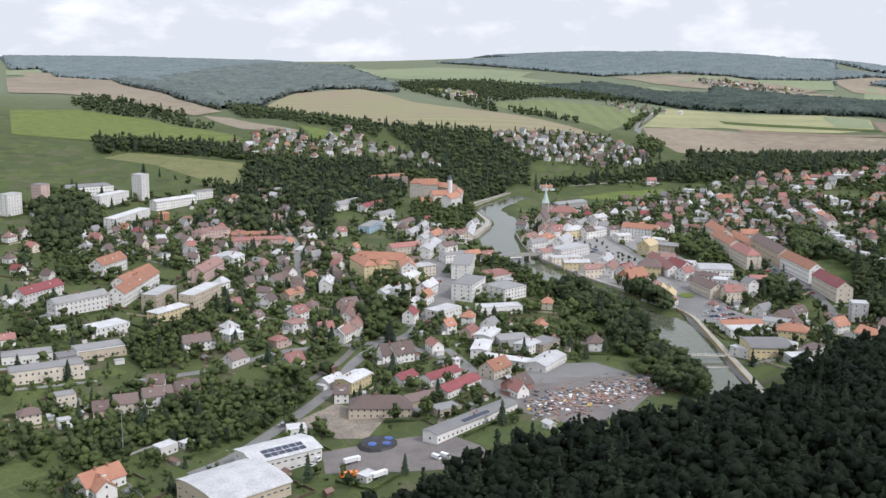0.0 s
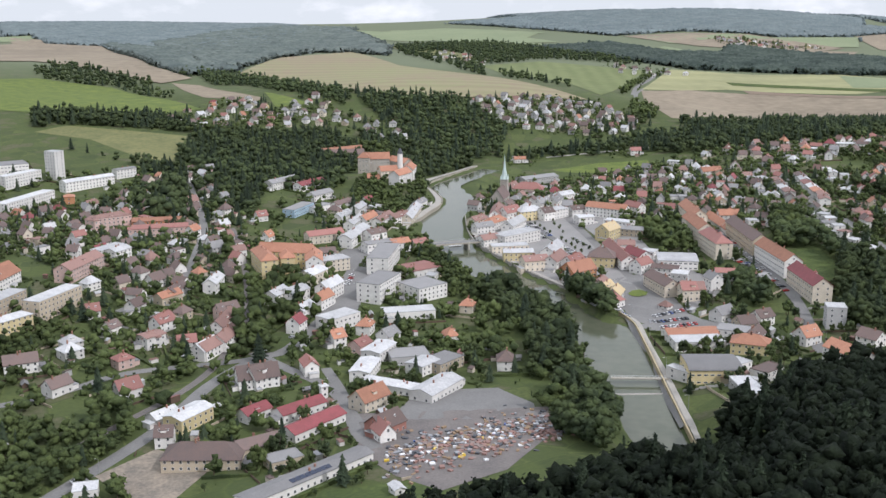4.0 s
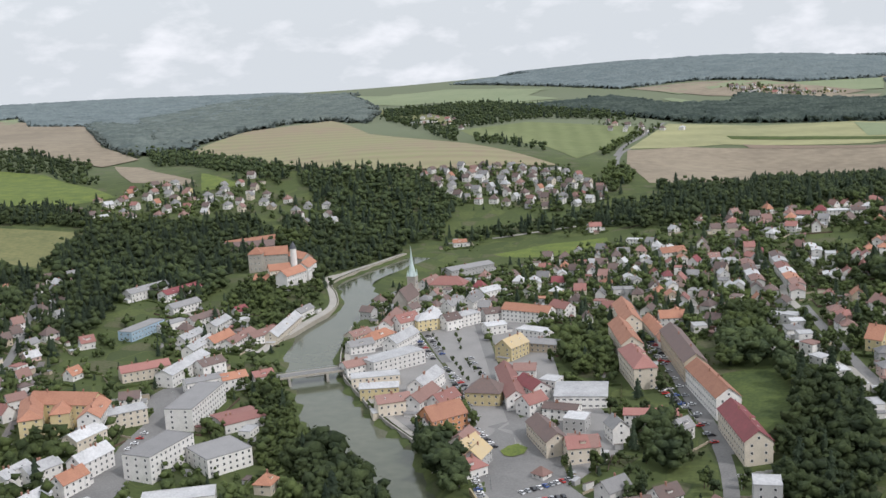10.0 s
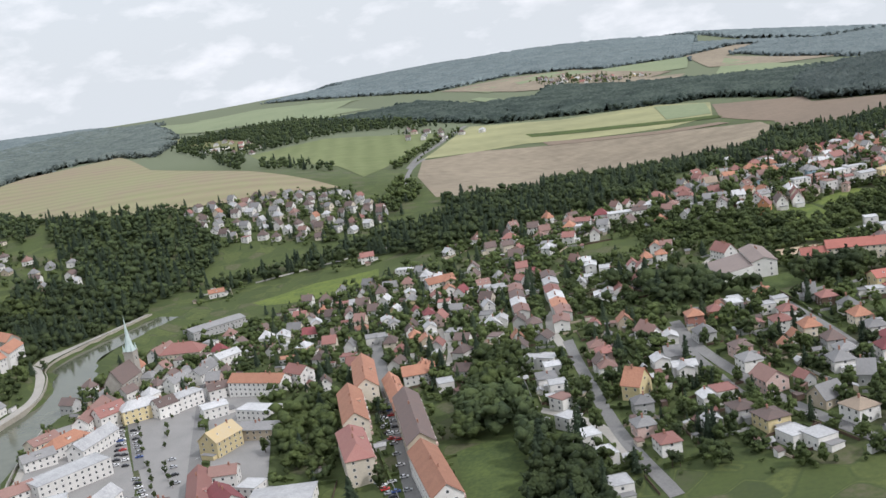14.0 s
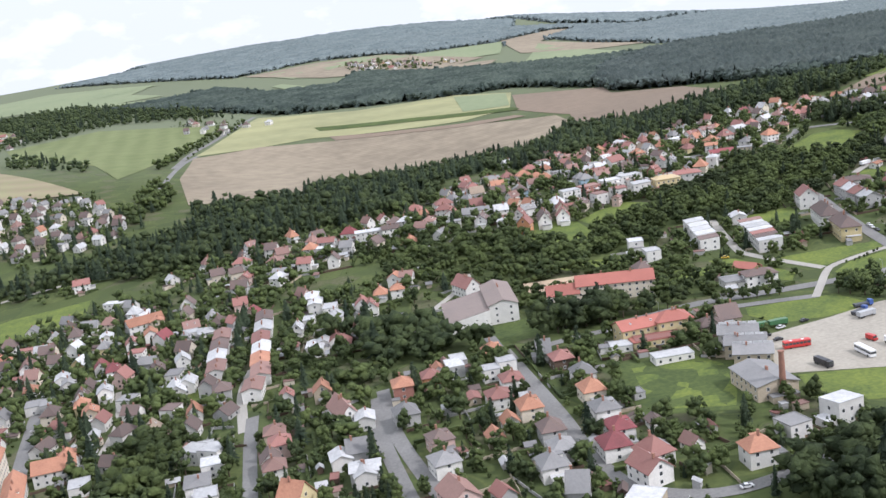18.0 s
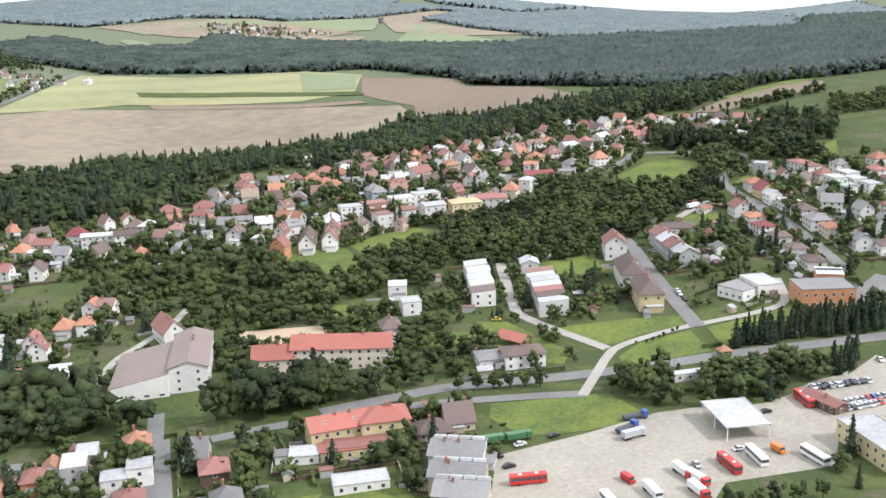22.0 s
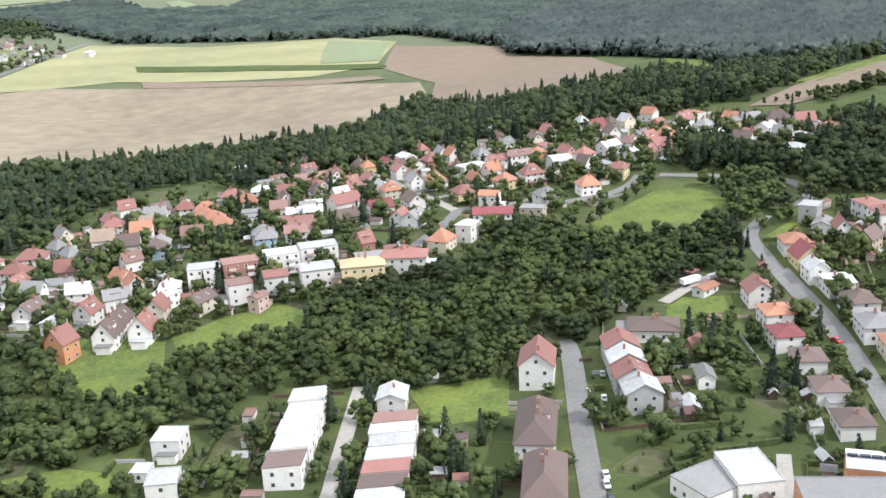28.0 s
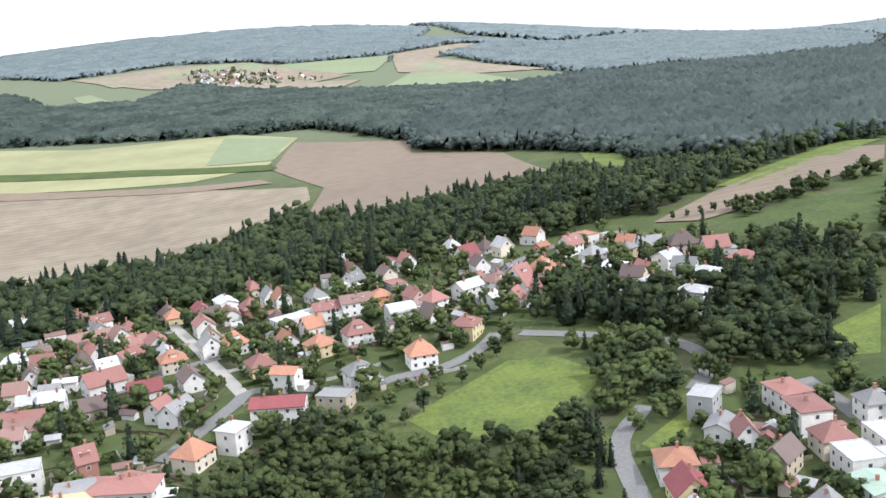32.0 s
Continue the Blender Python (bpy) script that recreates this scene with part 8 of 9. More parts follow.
wood("park", 8, (100, 560), (118, 640), (136, 640), (136, 575), (128, 520), (112, 500))
wood("mixed", 9, (-123, 1726), (-55, 1796), (45, 1692), (110, 1543), (97, 1419), (31, 1383), (-17, 1474), (-74, 1594))
wood("mixed", 9, (-538, 1514), (-396, 1536), (-300, 1467), (-292, 1417), (-455, 1427), (-483, 1396))
wood("mixed", 9, (-284, 1391), (-119, 1488), (-73, 1391), (-64, 1223), (-138, 1216), (-209, 1221), (-261, 1237))
wood("mixed", 11, (-321, 1999), (-213, 1844), (-104, 1707), (-128, 1643), (-187, 1707))
wood("mixed", 9, (103, 1419), (323, 1498), (623, 1586), (534, 1336), (314, 1358), (270, 1412), (124, 1408))
wood("mixed", 8, (351, 1594), (444, 1578), (548, 1641), (634, 1628), (709, 1633), (808, 1758), (897, 1627), (1003, 1643), (1024, 1587), (947, 1506), (856, 1535), (737, 1515), (657, 1508), (552, 1448), (444, 1416), (362, 1459))
wood("grove", 6, (618, 1201), (651, 1229), (690, 1235), (722, 1230), (747, 1211), (785, 1231), (829, 1227), (841, 1201), (827, 1178), (772, 1162), (754, 1135), (687, 1168))
wood("grove", 6, (866, 1255), (884, 1249), (881, 1224), (869, 1217), (848, 1221), (829, 1210), (807, 1192), (781, 1206), (774, 1225), (818, 1230), (849, 1239))
wood("mixed", 8, (870, 1353), (906, 1340), (935, 1297), (925, 1259), (896, 1265), (857, 1308))
wood("broad", 14, (68, 772), (116, 818), (148, 756), (132, 685), (92, 651), (60, 691))
wood("broad", 13, (101, 750), (133, 772), (138, 621), (118, 577), (99, 585))
wood("mixed", 9, (935, 1209), (1011, 1314), (980, 1344), (931, 1273), (926, 1223))
wood("mixed", 9, (876, 1635), (958, 1612), (1047, 1608), (1071, 1565), (1243, 1632), (1203, 1577), (1158, 1572), (1024, 1481), (957, 1438), (921, 1512))
wood("broad", 8, (-323, 1419), (-144, 1410), (-24, 1350), (-45, 1424), (-219, 1453))
wood("mixed", 8, (-283, 1319), (-174, 1325), (-69, 1178), (-83, 1119), (-152, 1136), (-224, 1191))
wood("mixed", 9, (-86, 1419), (-52, 1459), (57, 1425), (66, 1353), (21, 1231), (13, 1173))
wood("broad", 8, (319, 1014), (343, 1005), (326, 896), (299, 900))
wood("broad", 8, (329, 857), (355, 837), (341, 758), (310, 769))
wood("broad", 8, (206, 1009), (238, 1009), (238, 929), (211, 908))
wood("park", 8, (524, 1018), (553, 1022), (586, 1012), (598, 1005), (595, 996), (572, 1001), (542, 1002), (521, 1008))
wood("conifer", 3.0, (716, 993), (731, 1000), (749, 998), (790, 990), (778, 976), (740, 986), (713, 984))
wood("conifer", 4, (738, 960), (751, 960), (742, 945), (728, 945))
wood("mixed", 9, (-437, 1313), (-345, 1247), (-203, 1173), (-139, 1119), (-133, 991), (-162, 1024), (-308, 1227))
wood("broad", 9, (-193, 538), (-143, 558), (-113, 591), (-71, 611), (-91, 561), (-133, 495), (-163, 466))
wood("broad", 9, (-85, 845), (-76, 882), (-20, 695), (-32, 672), (-51, 714))
wood("mixed", 10, (-160, 3047), (83, 3136), (345, 2625), (441, 2256), (422, 2356), (233, 2471), (89, 2303), (-87, 2525))
wood("mixed", 11, (111, 2133), (228, 2004), (231, 1888), (121, 1998))
wood("mixed", 11, (-144, 2724), (92, 2004), (67, 2272), (-31, 2424))
wood("mixed", 11, (-754, 2124), (-673, 2163), (-383, 1715), (-417, 1715), (-658, 1992))
wood("scrub", 7, (466, 1265), (524, 1252), (551, 1225), (584, 1207), (628, 1220), (668, 1204), (748, 1239), (772, 1213), (809, 1181), (787, 1154), (743, 1150), (718, 1121), (694, 1106), (652, 1149), (621, 1136), (601, 1120), (582, 1098), (532, 1117), (505, 1136), (473, 1130))
wood("grove", 7, (682, 1226), (711, 1205), (737, 1225), (761, 1268), (776, 1226), (818, 1210), (840, 1220), (830, 1188), (801, 1172), (771, 1153), (747, 1145), (729, 1153), (692, 1150), (669, 1156), (647, 1189), (666, 1211))
wood("mixed", 8, (604, 1639), (655, 1660), (722, 1652), (784, 1719), (873, 1639), (932, 1661), (998, 1663), (999, 1580), (945, 1456), (919, 1446), (862, 1463), (813, 1461), (766, 1460), (715, 1452), (669, 1440), (639, 1433))
wood("mixed", 8, (940, 1311), (949, 1295), (925, 1252), (932, 1235), (927, 1221), (897, 1235), (893, 1261), (886, 1272), (866, 1301), (862, 1321), (866, 1351), (886, 1354), (907, 1315), (923, 1298))
wood("scrub", 8, (999, 1349), (1007, 1330), (999, 1293), (980, 1268), (970, 1283), (976, 1316))
wood("mixed", 8, (992, 1552), (1084, 1586), (1217, 1642), (1252, 1646), (1202, 1576), (1164, 1575), (1053, 1513), (991, 1462), (951, 1454))
wood("grove", 6, (767, 1274), (782, 1250), (791, 1241), (805, 1224), (816, 1214), (795, 1197), (760, 1215), (756, 1247))
wood("scrub", 10, (548, 1204), (560, 1204), (575, 1179), (602, 1182), (640, 1172), (657, 1156), (648, 1142), (626, 1127), (602, 1144), (575, 1146), (554, 1170))
wood("scrub", 8, (389, 1140), (426, 1128), (457, 1086), (490, 1053), (493, 1009), (481, 996), (450, 1011), (422, 1004), (400, 1035))
wood("scrub", 8, (501, 1197), (549, 1141), (602, 1105), (616, 1053), (632, 1042), (610, 1007), (586, 1014), (553, 1045), (522, 1039), (503, 1130))
wood("park", 8, (479, 1030), (508, 1026), (516, 1008), (542, 998), (542, 984), (507, 1007), (493, 1009))
wood("scrub", 9, (208, 974), (241, 994), (240, 894), (213, 891))
wood("broad", 9, (321, 1024), (345, 989), (317, 874), (298, 894))
wood("scrub", 8, (10, 826), (34, 909), (59, 886), (80, 711), (67, 699), (57, 778))
wood("scrub", 8, (-190, 534), (-111, 585), (-87, 606), (-106, 549), (-140, 495), (-164, 449), (-194, 431), (-227, 473))
wood("broad", 12, (128, 828), (152, 763), (136, 611), (107, 537), (99, 615), (96, 731), (91, 792))
wood("scrub", 7, (-58, 1173), (11, 1186), (19, 1148), (3, 1060), (-17, 1044), (-56, 1119))
wood("mixed", 8, (-90, 1491), (2, 1471), (57, 1425), (64, 1366), (21, 1354), (-29, 1349), (-63, 1397))
wood("broad", 8, (869, 1258), (879, 1240), (873, 1224), (866, 1233), (851, 1228), (848, 1240))
wood("scrub", 8, (1000, 1428), (1137, 1379), (1089, 1323), (972, 1346))
wood("scrub", 7, (999, 1415), (1089, 1452), (1114, 1454), (1103, 1439), (1073, 1438), (1001, 1400))
wood("broad", 8, (122, 829), (144, 832), (153, 767), (134, 751))
wood("scrub", 7, (-370, 905), (-289, 888), (-277, 767), (-324, 778))
wood("broad", 8, (-478, 1171), (-436, 1163), (-352, 1012), (-390, 1009), (-458, 1085))
wood("scrub", 7, (-320, 680), (-277, 689), (-260, 640), (-301, 631))
wood("scrub", 7, (-250, 488), (-197, 504), (-180, 478), (-209, 455), (-235, 451))
wood("scrub", 7, (-212, 533), (-163, 539), (-134, 525), (-162, 486), (-184, 491))
wood("conifer", 5, (826, 1216), (840, 1226), (845, 1199), (832, 1180), (815, 1185))
wood("broad", 8, (569, 941), (573, 910), (557, 890), (551, 911))
wood("scrub", 7, (558, 883), (575, 869), (570, 854), (549, 863))
wood("scrub", 7, (553, 837), (563, 836), (565, 813), (549, 798), (540, 808))
# the hill close under the flight, all forest, with cloud shadow in its leaf colour
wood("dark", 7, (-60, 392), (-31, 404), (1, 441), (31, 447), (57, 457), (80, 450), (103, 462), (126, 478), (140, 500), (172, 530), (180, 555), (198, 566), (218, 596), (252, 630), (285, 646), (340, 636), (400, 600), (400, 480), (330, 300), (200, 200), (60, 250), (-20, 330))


def canopy(name, gap, height, mat, *points):
    """Far forest: an uneven roof of crowns over the ground."""
    px, py = zip(*points)
    xs, ys = np.arange(min(px), max(px), gap), np.arange(min(py), max(py), gap)
    X, Y = np.meshgrid(xs, ys)
    X, Y = X + tree_rng.uniform(-0.4, 0.4, X.shape) * gap, Y + tree_rng.uniform(-0.4, 0.4, Y.shape) * gap
    keep = inside(list(points), X, Y) & ((taken_at(X, Y) & 15) == 0)
    for poly in OPEN_LAND:
        keep &= ~inside(list(poly), X, Y)
    row, col = np.indices(X.shape)
    Z = ground_z(X, Y) + height * (np.where((row + col) % 2, 0.98, 0.6) + tree_rng.uniform(-0.2, 0.2, X.shape))
    inner = np.zeros_like(keep)
    inner[1:-1, 1:-1] = keep[1:-1, 1:-1] & keep[:-2, 1:-1] & keep[2:, 1:-1] & keep[1:-1, :-2] & keep[1:-1, 2:]
    lone = keep & ~inner
    Z[lone] -= 0.75 * height      # the roof of crowns comes down to the ground along the edges
    n = len(xs)
    i = (np.arange(len(ys) - 1)[:, None] * n + np.arange(n - 1)[None])
    full = keep[:-1, :-1] & keep[1:, 1:] & keep[1:, :-1] & keep[:-1, 1:]
    i = i[full]
    tris = np.concatenate([np.stack([i, i + 1, i + n + 1], -1), np.stack([i, i + n + 1, i + n], -1)])
    crowns = big_mesh(name, np.stack([X, Y, Z], -1).reshape(-1, 3), tris, mat)
    tagged(new(name, crowns), "distant wooded hillside of green trees with haze in their colour", "forest", kind="stuff")
    # whole trees along the edges and here and there above the rest
    spots = np.stack([X[lone], Y[lone]], -1)
    planted("forest_edge", mat, spots, height * tree_rng.uniform(0.75, 1.3, len(spots)), EDGE_KIT, "trees along the edge of the distant forest", 1.15, 0.1)


OPEN_LAND = FAR_FIELDS
# the leaf colours of these woods carry the haze of their distance
canopy("far_forest", 6.5, 13, "leaf_valley_haze", (947, 1980), (1023, 1888), (1070, 1776), (1056, 1642), (1118, 1633), (1313, 1730), (1703, 2273), (1582, 2319), (1548, 2615), (1360, 2528), (1281, 2490), (1105, 2579), (1013, 2624), (883, 2682), (732, 2951), (644, 2663), (533, 2675), (443, 2727), (488, 2431), (640, 2278), (774, 2233), (878, 2190), (944, 2041))
canopy("far_forest", 7.5, 18, "leaf_spruce_haze", (961, 2076), (1040, 2230), (1167, 2396), (1303, 2528), (1596, 2518), (1950, 2520), (1850, 2150), (1420, 1660), (1215, 1595), (1151, 1581), (1081, 1575), (1092, 1708), (1050, 1837), (946, 1953))
canopy("far_forest", 9, 11, "leaf_far_haze", (-1694, 4013), (-1373, 4621), (-749, 4484), (-213, 3625), (-516, 3902), (-553, 3013), (-519, 2309), (-1105, 3159), (-1393, 3360))
canopy("far_forest", 9, 11, "leaf_far_haze", (-48, 4075), (364, 4133), (886, 4196), (1173, 4114), (1417, 3891), (1247, 3398), (962, 3318), (741, 3427), (473, 3291), (258, 3602))
canopy("far_forest", 9, 11, "leaf_far_haze", (7, 5575), (846, 3839), (1432, 3547), (1608, 3334), (2585, 4135), (2113, 2855), (1718, 2302), (1622, 2384), (1593, 2707), (1418, 2648), (1335, 2902), (1298, 3194), (1043, 3143), (846, 3344), (675, 3414), (456, 3434), (300, 3686))
canopy("far_forest", 9, 13, "leaf_valley_haze", (142, 2899), (438, 2986), (569, 2526), (802, 2815), (987, 2646), (829, 2192), (501, 2286), (328, 2587))
canopy("far_forest", 9, 13, "leaf_hill_haze", (-1026, 2627), (-693, 2132), (-476, 2052), (-372, 2129), (-486, 2233), (-708, 2966), (-1018, 3282))
canopy("far_forest", 11, 13, "leaf_hill_haze", (-852, 3856), (-695, 4227), (-368, 4024), (-160, 3064), (-128, 2518), (-195, 2604), (-322, 2730), (-349, 2392), (-384, 2184), (-444, 2105), (-540, 2333), (-934, 3353))
canopy("far_forest", 15, 13, "leaf_far_haze", (2113, 2900), (2600, 2950), (3500, 3900), (3900, 4850), (1500, 4850), (1450, 3700), (1608, 3400), (2585, 4135))
canopy("far_forest", 10, 13, "leaf_valley_haze", (2211, 2957), (2600, 2896), (1525, 1729), (1290, 1630), (1300, 1800), (1640, 2250))

# gardens: trees, bushes, hedges, fences and sheds round the houses
_h = np.array([(h[0], h[1]) for h in HOUSES])
_spots, _sizes = [], []
for hx, hy in _h:
    n = (17 if hx > 420 else 24) if hy < 1350 else 12
    a, d = tree_rng.uniform(0, 6.28, n), tree_rng.uniform(7, 34, n)
    for x, y in zip(hx + d * np.cos(a), hy + d * np.sin(a)):
        if not int(taken_at(x, y)) & 31:
            _spots.append((x, y))
            _sizes.append(tree_rng.choice([tree_rng.uniform(1.2, 2.6), tree_rng.uniform(3, 6), tree_rng.uniform(6, 13)], p=[0.34, 0.34, 0.32]))
shed_rng = np.random.RandomState(31)
_yard = {}


def yard_piece(kind, mat, shape, m):
    v, f, i, s = _yard.setdefault(kind, ([], [], [], []))
    if mat not in s:
        s.append(mat)
    k = len(v)
    v.extend(tuple(m @ Vector(q)) for q in shape[0])
    f.extend(tuple(q + k for q in g) for g in shape[1])
    i.extend([s.index(mat)] * len(shape[1]))


for hx, hy, hyaw, hl, hw in HOUSES:
    if hy > 1420:
        continue
    for _ in range(2):
        a, d = shed_rng.uniform(0, 6.28), shed_rng.uniform(9, 24)
        x, y = hx + d * math.cos(a), hy + d * math.sin(a)
        if int(taken_at(x, y)) & 15:
            continue
        l, w, e = shed_rng.uniform(2.2, 6), shed_rng.uniform(2, 3.6), shed_rng.uniform(1.9, 2.6)
        m = turned(x, y, gz(x, y), hyaw + shed_rng.choice([0, 90]))
        shape = shed_rng.choice(["g", "s", "f"])
        r = 0.0 if shape == "f" else 1.0
        yard_piece("garden_sheds", "wall_" + shed_rng.choice(list("wcgdb")), wall_shape(shape, l, w, e, r), m)
        yard_piece("garden_sheds", "roof_" + shed_rng.choice(list("wgdrwp")), roof_shape(shape, l, w, e, r), m)
        take_box(x, y, hyaw, l, w, 1, 0.5)
    a, b = hl / 2 + shed_rng.uniform(5, 9), hw / 2 + shed_rng.uniform(5, 10)
    for ax, ay, bx, by in ((-a, -b, a, -b), (a, -b, a, b), (a, b, -a, b), (-a, b, -a, -b)):
        if shed_rng.uniform() < 0.35:
            continue
        hedge = shed_rng.uniform() < 0.5
        n = max(1, int(math.hypot(bx - ax, by - ay) / 4))
        mt = turned(hx, hy, 0, hyaw)
        tint = "leaf_broad" if hedge else "wall_" + shed_rng.choice(list("gbdd"))
        for k in range(n):
            p = mt @ Vector((ax + (bx - ax) * (k + 0.5) / n, ay + (by - ay) * (k + 0.5) / n, 0))
            if int(taken_at(p.x, p.y)) & 15:
                continue
            ln = math.hypot(bx - ax, by - ay) / n
            th, tall = (0.55, shed_rng.uniform(1.2, 2.0)) if hedge else (0.09, 1.25)
            yard_piece("hedges" if hedge else "garden_fences", tint, box(-ln / 2, ln / 2 - (0 if hedge else 0.12), -th, th, -0.6, tall), turned(p.x, p.y, gz(p.x, p.y), hyaw + math.degrees(math.atan2(by - ay, bx - ax)) + shed_rng.uniform(-2, 2)))
for _kind, _words in (("garden_sheds", "small sheds and garages in the gardens"), ("hedges", "clipped green hedges round the gardens"), ("garden_fences", "low fences and walls round the gardens")):
    tagged(new(_kind, mesh_of(_kind, *_yard[_kind][:2], _yard[_kind][3], _yard[_kind][2])), _words, _kind.split("_")[-1], kind="stuff")
_spots, _sizes = np.array(_spots), np.array(_sizes)
_bush = _sizes < 2.8
planted("garden_bushes", "leaf_broad", _spots[_bush], _sizes[_bush], BUSH_KIT, "round green garden bushes between the houses", 1.5, 0.2)
_tree = ~_bush
_needle = _tree & (tree_rng.uniform(size=len(_spots)) < 0.16)
_tree &= ~_needle


def smoothed(me):
    me.polygons.foreach_set("use_smooth", [True] * len(me.polygons))
    return me


def tree_kit(rng, high):
    crown = broad_crown(rng, 22, 190, 0.03, 0.12)
    trunk = lathe([(0.028, 0.0), (0.02, 0.25), (0.012, 0.55)], 7)
    limbs = []
    for k in range(5):
        a, z = 2 * math.pi * k / 5 + rng.uniform(-0.3, 0.3), rng.uniform(0.26, 0.42)
        v, f = lathe([(0.011, 0.0), (0.005, 0.3)], 5)
        m = Matrix.Translation((0, 0, z)) @ Euler((0, radians(rng.uniform(35, 60)), a)).to_matrix().to_4x4()
        limbs.append(([tuple(m @ Vector(q)) for q in v], f))
    return mesh_of("trunk", *joined(trunk, *limbs), "bark"), [smoothed(big_mesh("crown", *crown, m)) for m in ("leaf_broad", "leaf_mixed")]


TREE_KITS = [tree_kit(tree_rng, 1) for _ in range(6)]
_near = np.array([near_path(x, y, 330) for x, y in _spots])
_single = np.nonzero(_tree & _near & (_sizes > 4.2))[0][:290]
for k in _single:
    (x, y), h = _spots[k], _sizes[k]
    trunk, crowns = TREE_KITS[k % 6]
    ob = thing("tree", turned(x, y, gz(x, y), float(tree_rng.uniform(0, 360))) @ Matrix.Diagonal((h, h, h, 1)), "leafy green garden tree standing beside a house", "tree", group="garden trees")
    part("trunk", trunk, ob)
    part("crown", crowns[k % 2], ob)
_rest = _tree.copy()
_rest[_single] = False
planted("garden_trees", "leaf_broad", _spots[_rest], _sizes[_rest], TOWN_KIT, "leafy green trees in gardens", 1.1, 0.1)
planted("garden_spruces", "leaf_conifer", _spots[_needle], _sizes[_needle] * 1.2, WOOD_KIT["conifer"], "dark green spruces in gardens", 1.3)


def tree_row(count, high, a, b):
    """Single trees along a line."""
    for k in range(count):
        u = (k + 0.5) / count
        x, y = a[0] + (b[0] - a[0]) * u + tree_rng.uniform(-0.8, 0.8), a[1] + (b[1] - a[1]) * u + tree_rng.uniform(-0.8, 0.8)
        s = high * tree_rng.uniform(0.8, 1.15)
        trunk, crowns = TREE_KITS[tree_rng.randint(0, 6)]
        ob = thing("tree", turned(x, y, gz(x, y), float(tree_rng.uniform(0, 360))) @ Matrix.Diagonal((s, s, s, 1)), "leafy street tree standing in a row", "tree", group="street trees")
        part("trunk", trunk, ob)
        part("crown", crowns[k % 2], ob)


tree_row(5, 4.5, (113.8, 1050.2), (131.5, 977.2))
tree_row(4, 4.5, (134.0, 1049.3), (141.1, 980.3))
tree_row(5, 4.5, (135.4, 966.2), (150.1, 907.3))
tree_row(4, 4.5, (144.7, 961.6), (157.4, 915.7))
tree_row(3, 5, (121.2, 1065.1), (143.4, 1070.2))
tree_row(5, 13, (519.2, 1005.4), (557.1, 1005.6))
tree_row(5, 12, (547.0, 1005.9), (582.6, 1001.8))
tree_row(6, 8, (599.2, 995.2), (634.3, 984.2))
tree_row(5, 10, (649.8, 970.7), (668.2, 946.4))
tree_row(4, 8, (689.3, 958.6), (707.5, 940.8))
tree_row(6, 9, (627.6, 873.5), (671.5, 872.6))
tree_row(7, 2.5, (682.2, 1008.5), (707.4, 1015.8))
tree_row(5, 10, (90.6, 683.7), (131.1, 667.3))
tree_row(5, 8, (9.7, 885.0), (13.9, 933.9))
tree_row(4, 9, (198.3, 945.5), (222.4, 948.1))
tree_row(6, 9, (125.1, 833.8), (139.9, 775.7))
tree_row(6, 7, (995.0, 1406.9), (1087.3, 1460.1))
tree_row(5, 6, (968.2, 1428.0), (1004.5, 1424.3))
tree_row(7, 5, (345.7, 1956.2), (398.8, 2159.4))
tree_row(6, 8, (787.5, 1243.4), (838.4, 1290.1))
tree_row(4, 9, (887.1, 1235.5), (892.1, 1222.1))

def on_roof(kind, mat, label, x, y, nx, ny, size, side):
    """A field of flat pieces on the slope of the nearest roof, each a thing of its own."""
    hx, hy, hz, yaw, l, w, e, r, shape = min(ROOFS, key=lambda q: (q[0] - x) ** 2 + (q[1] - y) ** 2)
    flat_top = shape in "fv"
    tilt = 0 if flat_top else math.degrees(math.atan2(r, w / 2))
    me = mesh_of(kind, *box(-size[0] / 2, size[0] / 2, -size[1] / 2, size[1] / 2, 0.0, size[2]), mat)
    for i in range(nx):
        for k in range(ny):
            v = (k + 1.0) / (ny + 1) * w / 2 * side
            up = e + 0.4 if shape == "f" else e + r * math.sqrt(max(0, 1 - (v / (w / 2)) ** 2)) + 0.3 if shape == "v" else e + r * (1 - abs(v) / (w / 2)) + 0.3
            u = (i - (nx - 1) / 2) * size[0] * 1.12
            if abs(u) < l / 2:
                ob = new(kind, me)
                ob.matrix_world = turned(hx, hy, hz, yaw) @ pose(u, v, up, -tilt * side)
                tagged(ob, label, kind.replace("_", " "), group=kind + "s on the roof")


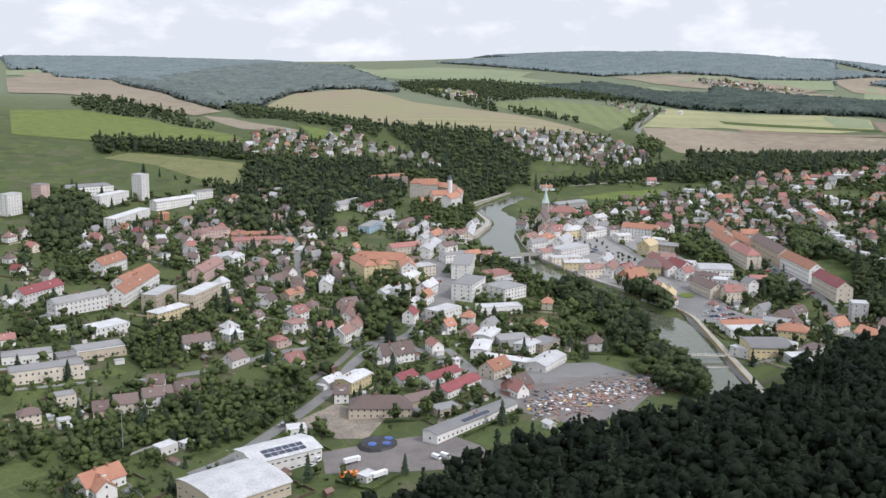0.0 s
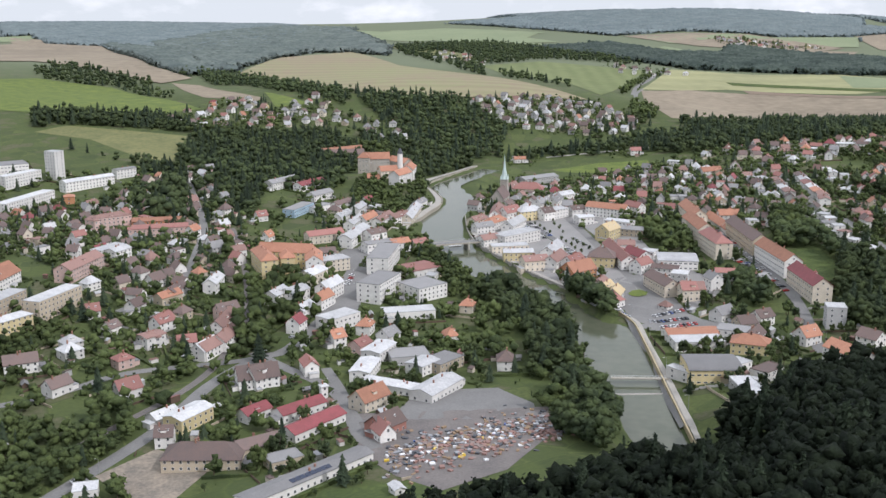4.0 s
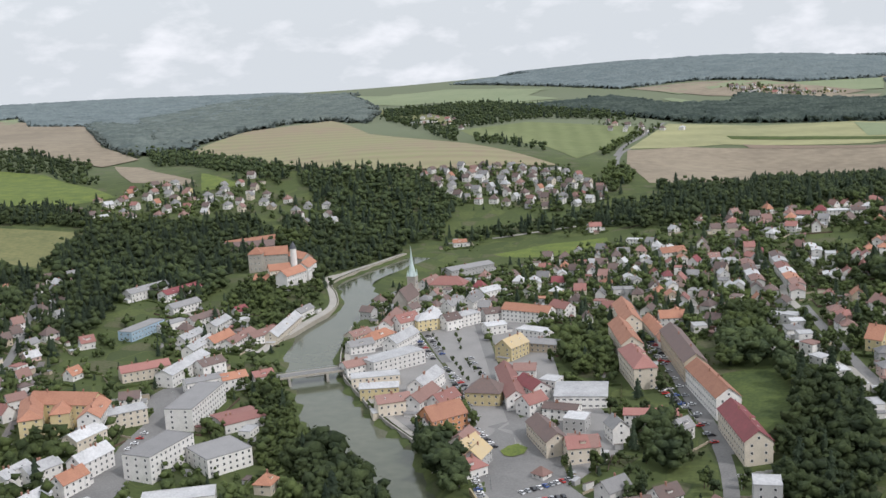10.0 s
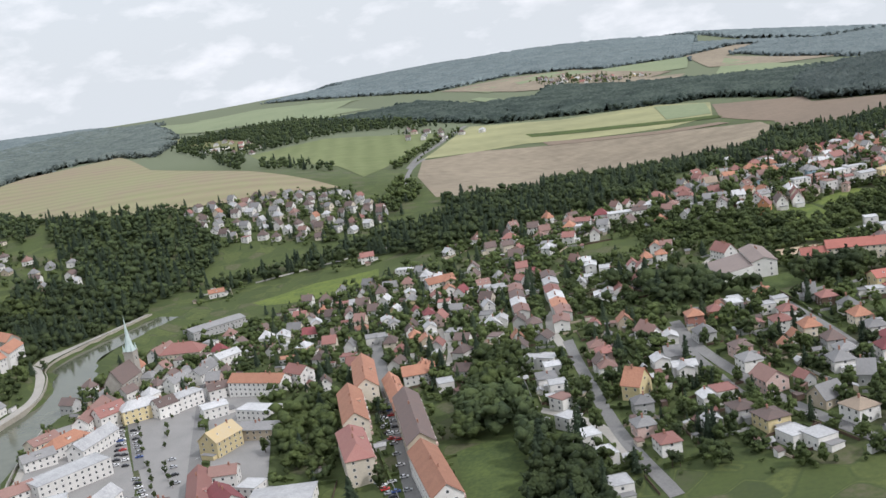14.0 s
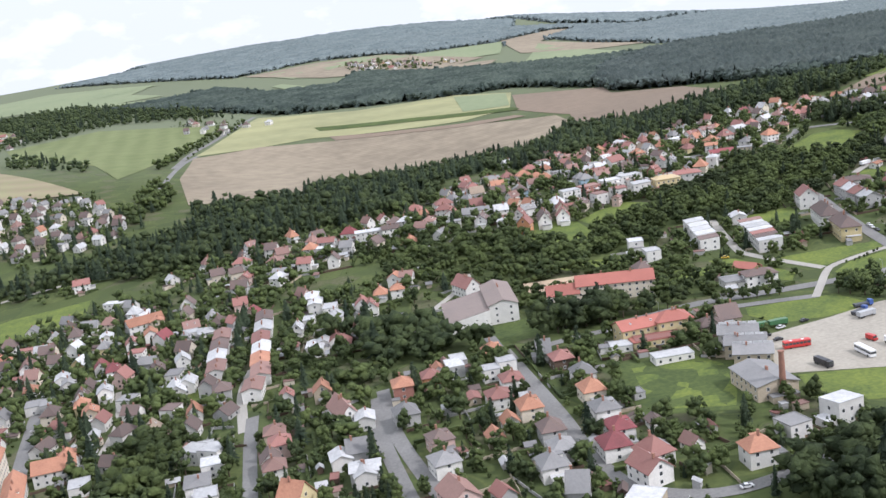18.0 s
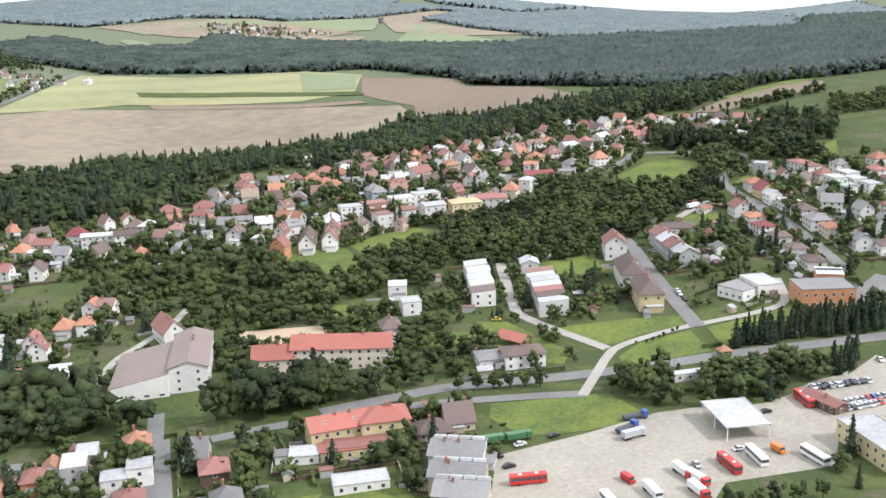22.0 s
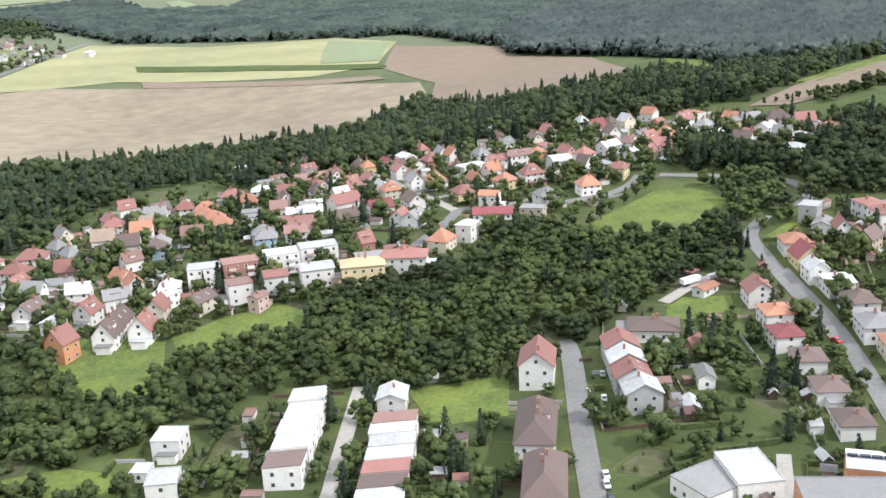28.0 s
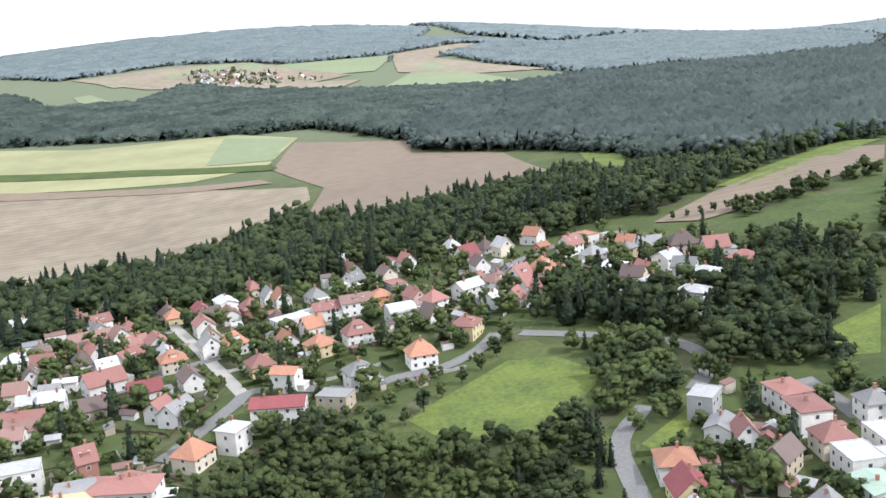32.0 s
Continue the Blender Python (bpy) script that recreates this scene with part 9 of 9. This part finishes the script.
on_roof("solar_panel", "solar", "dark blue solar panel lying on a factory roof", -109, 456, 6, 2, (3.4, 3.0, 0.12), -1)
on_roof("solar_panel", "solar", "dark blue solar panel lying on a long shed roof", -3, 500, 8, 1, (2.4, 2.6, 0.12), -1)
on_roof("roof_light", "roof_w", "raised white roof light on a grey hall", 582, 937, 4, 1, (3.6, 2.4, 0.9), -1)
on_roof("roof_light", "roof_w", "raised white roof light on a grey hall", 577, 923, 4, 1, (3.6, 2.4, 0.9), -1)
on_roof("roof_light", "roof_w", "raised white roof light on a grey hall", 574, 910, 4, 1, (3.6, 2.4, 0.9), -1)
on_roof("solar_panel", "solar", "dark solar panel on the flat roof of an orange building", 783, 1024, 6, 2, (2.6, 2.2, 0.3), -1)
for _k, (_x, _y, _r) in enumerate([(461.5, 979.6, 2.6), (1019.2, 1628.7, 2)]):
    _p = thing("garden_pool", turned(_x, _y, gz(_x, _y), 0), "round blue garden pool standing on the lawn", "pool")
    part("rim", mesh_of("rim", *lathe([(_r + 0.15, -0.5), (_r + 0.15, 0.9), (_r, 0.9), (_r, 0.7)], 18), "frame_white"), _p)
    part("water", mesh_of("water", *lathe([(_r - 0.02, 0.5), (_r - 0.02, 0.75)], 18), "pool_water"), _p)


def street_lamp_kit():
    v, f = lathe([(0.11, -0.3), (0.09, 4.0), (0.06, 7.6)], 7)
    return mesh_of("pole", v, f, "steel"), mesh_of("arm", *box(-0.05, 1.6, -0.04, 0.04, 7.5, 7.6), "steel"), mesh_of("head", *box(1.3, 2.0, -0.14, 0.14, 7.4, 7.5), "frame_white")


LAMP = street_lamp_kit()
for _w, _pts in ROADS:
    if _w < 7:
        continue
    _line = along(smooth_line(list(_pts), 6.0), 6.0)
    for _a, _b in list(zip(_line, _line[1:]))[3::9]:
        if not 420 < _a[1] < 1300 or _a[0] < -350:
            continue
        _yaw = math.degrees(math.atan2(_b[1] - _a[1], _b[0] - _a[0]))
        _q = turned(_a[0], _a[1], 0, _yaw) @ Vector((0, -_w / 2 - 0.9, 0))
        _o = thing("street_lamp", turned(_q.x, _q.y, gz(_q.x, _q.y), _yaw + 90), "slim grey steel street lamp beside the road", "lamp", group="street lamps")
        part("pole", LAMP[0], _o)
        part("head", LAMP[2], part("arm", LAMP[1], _o))
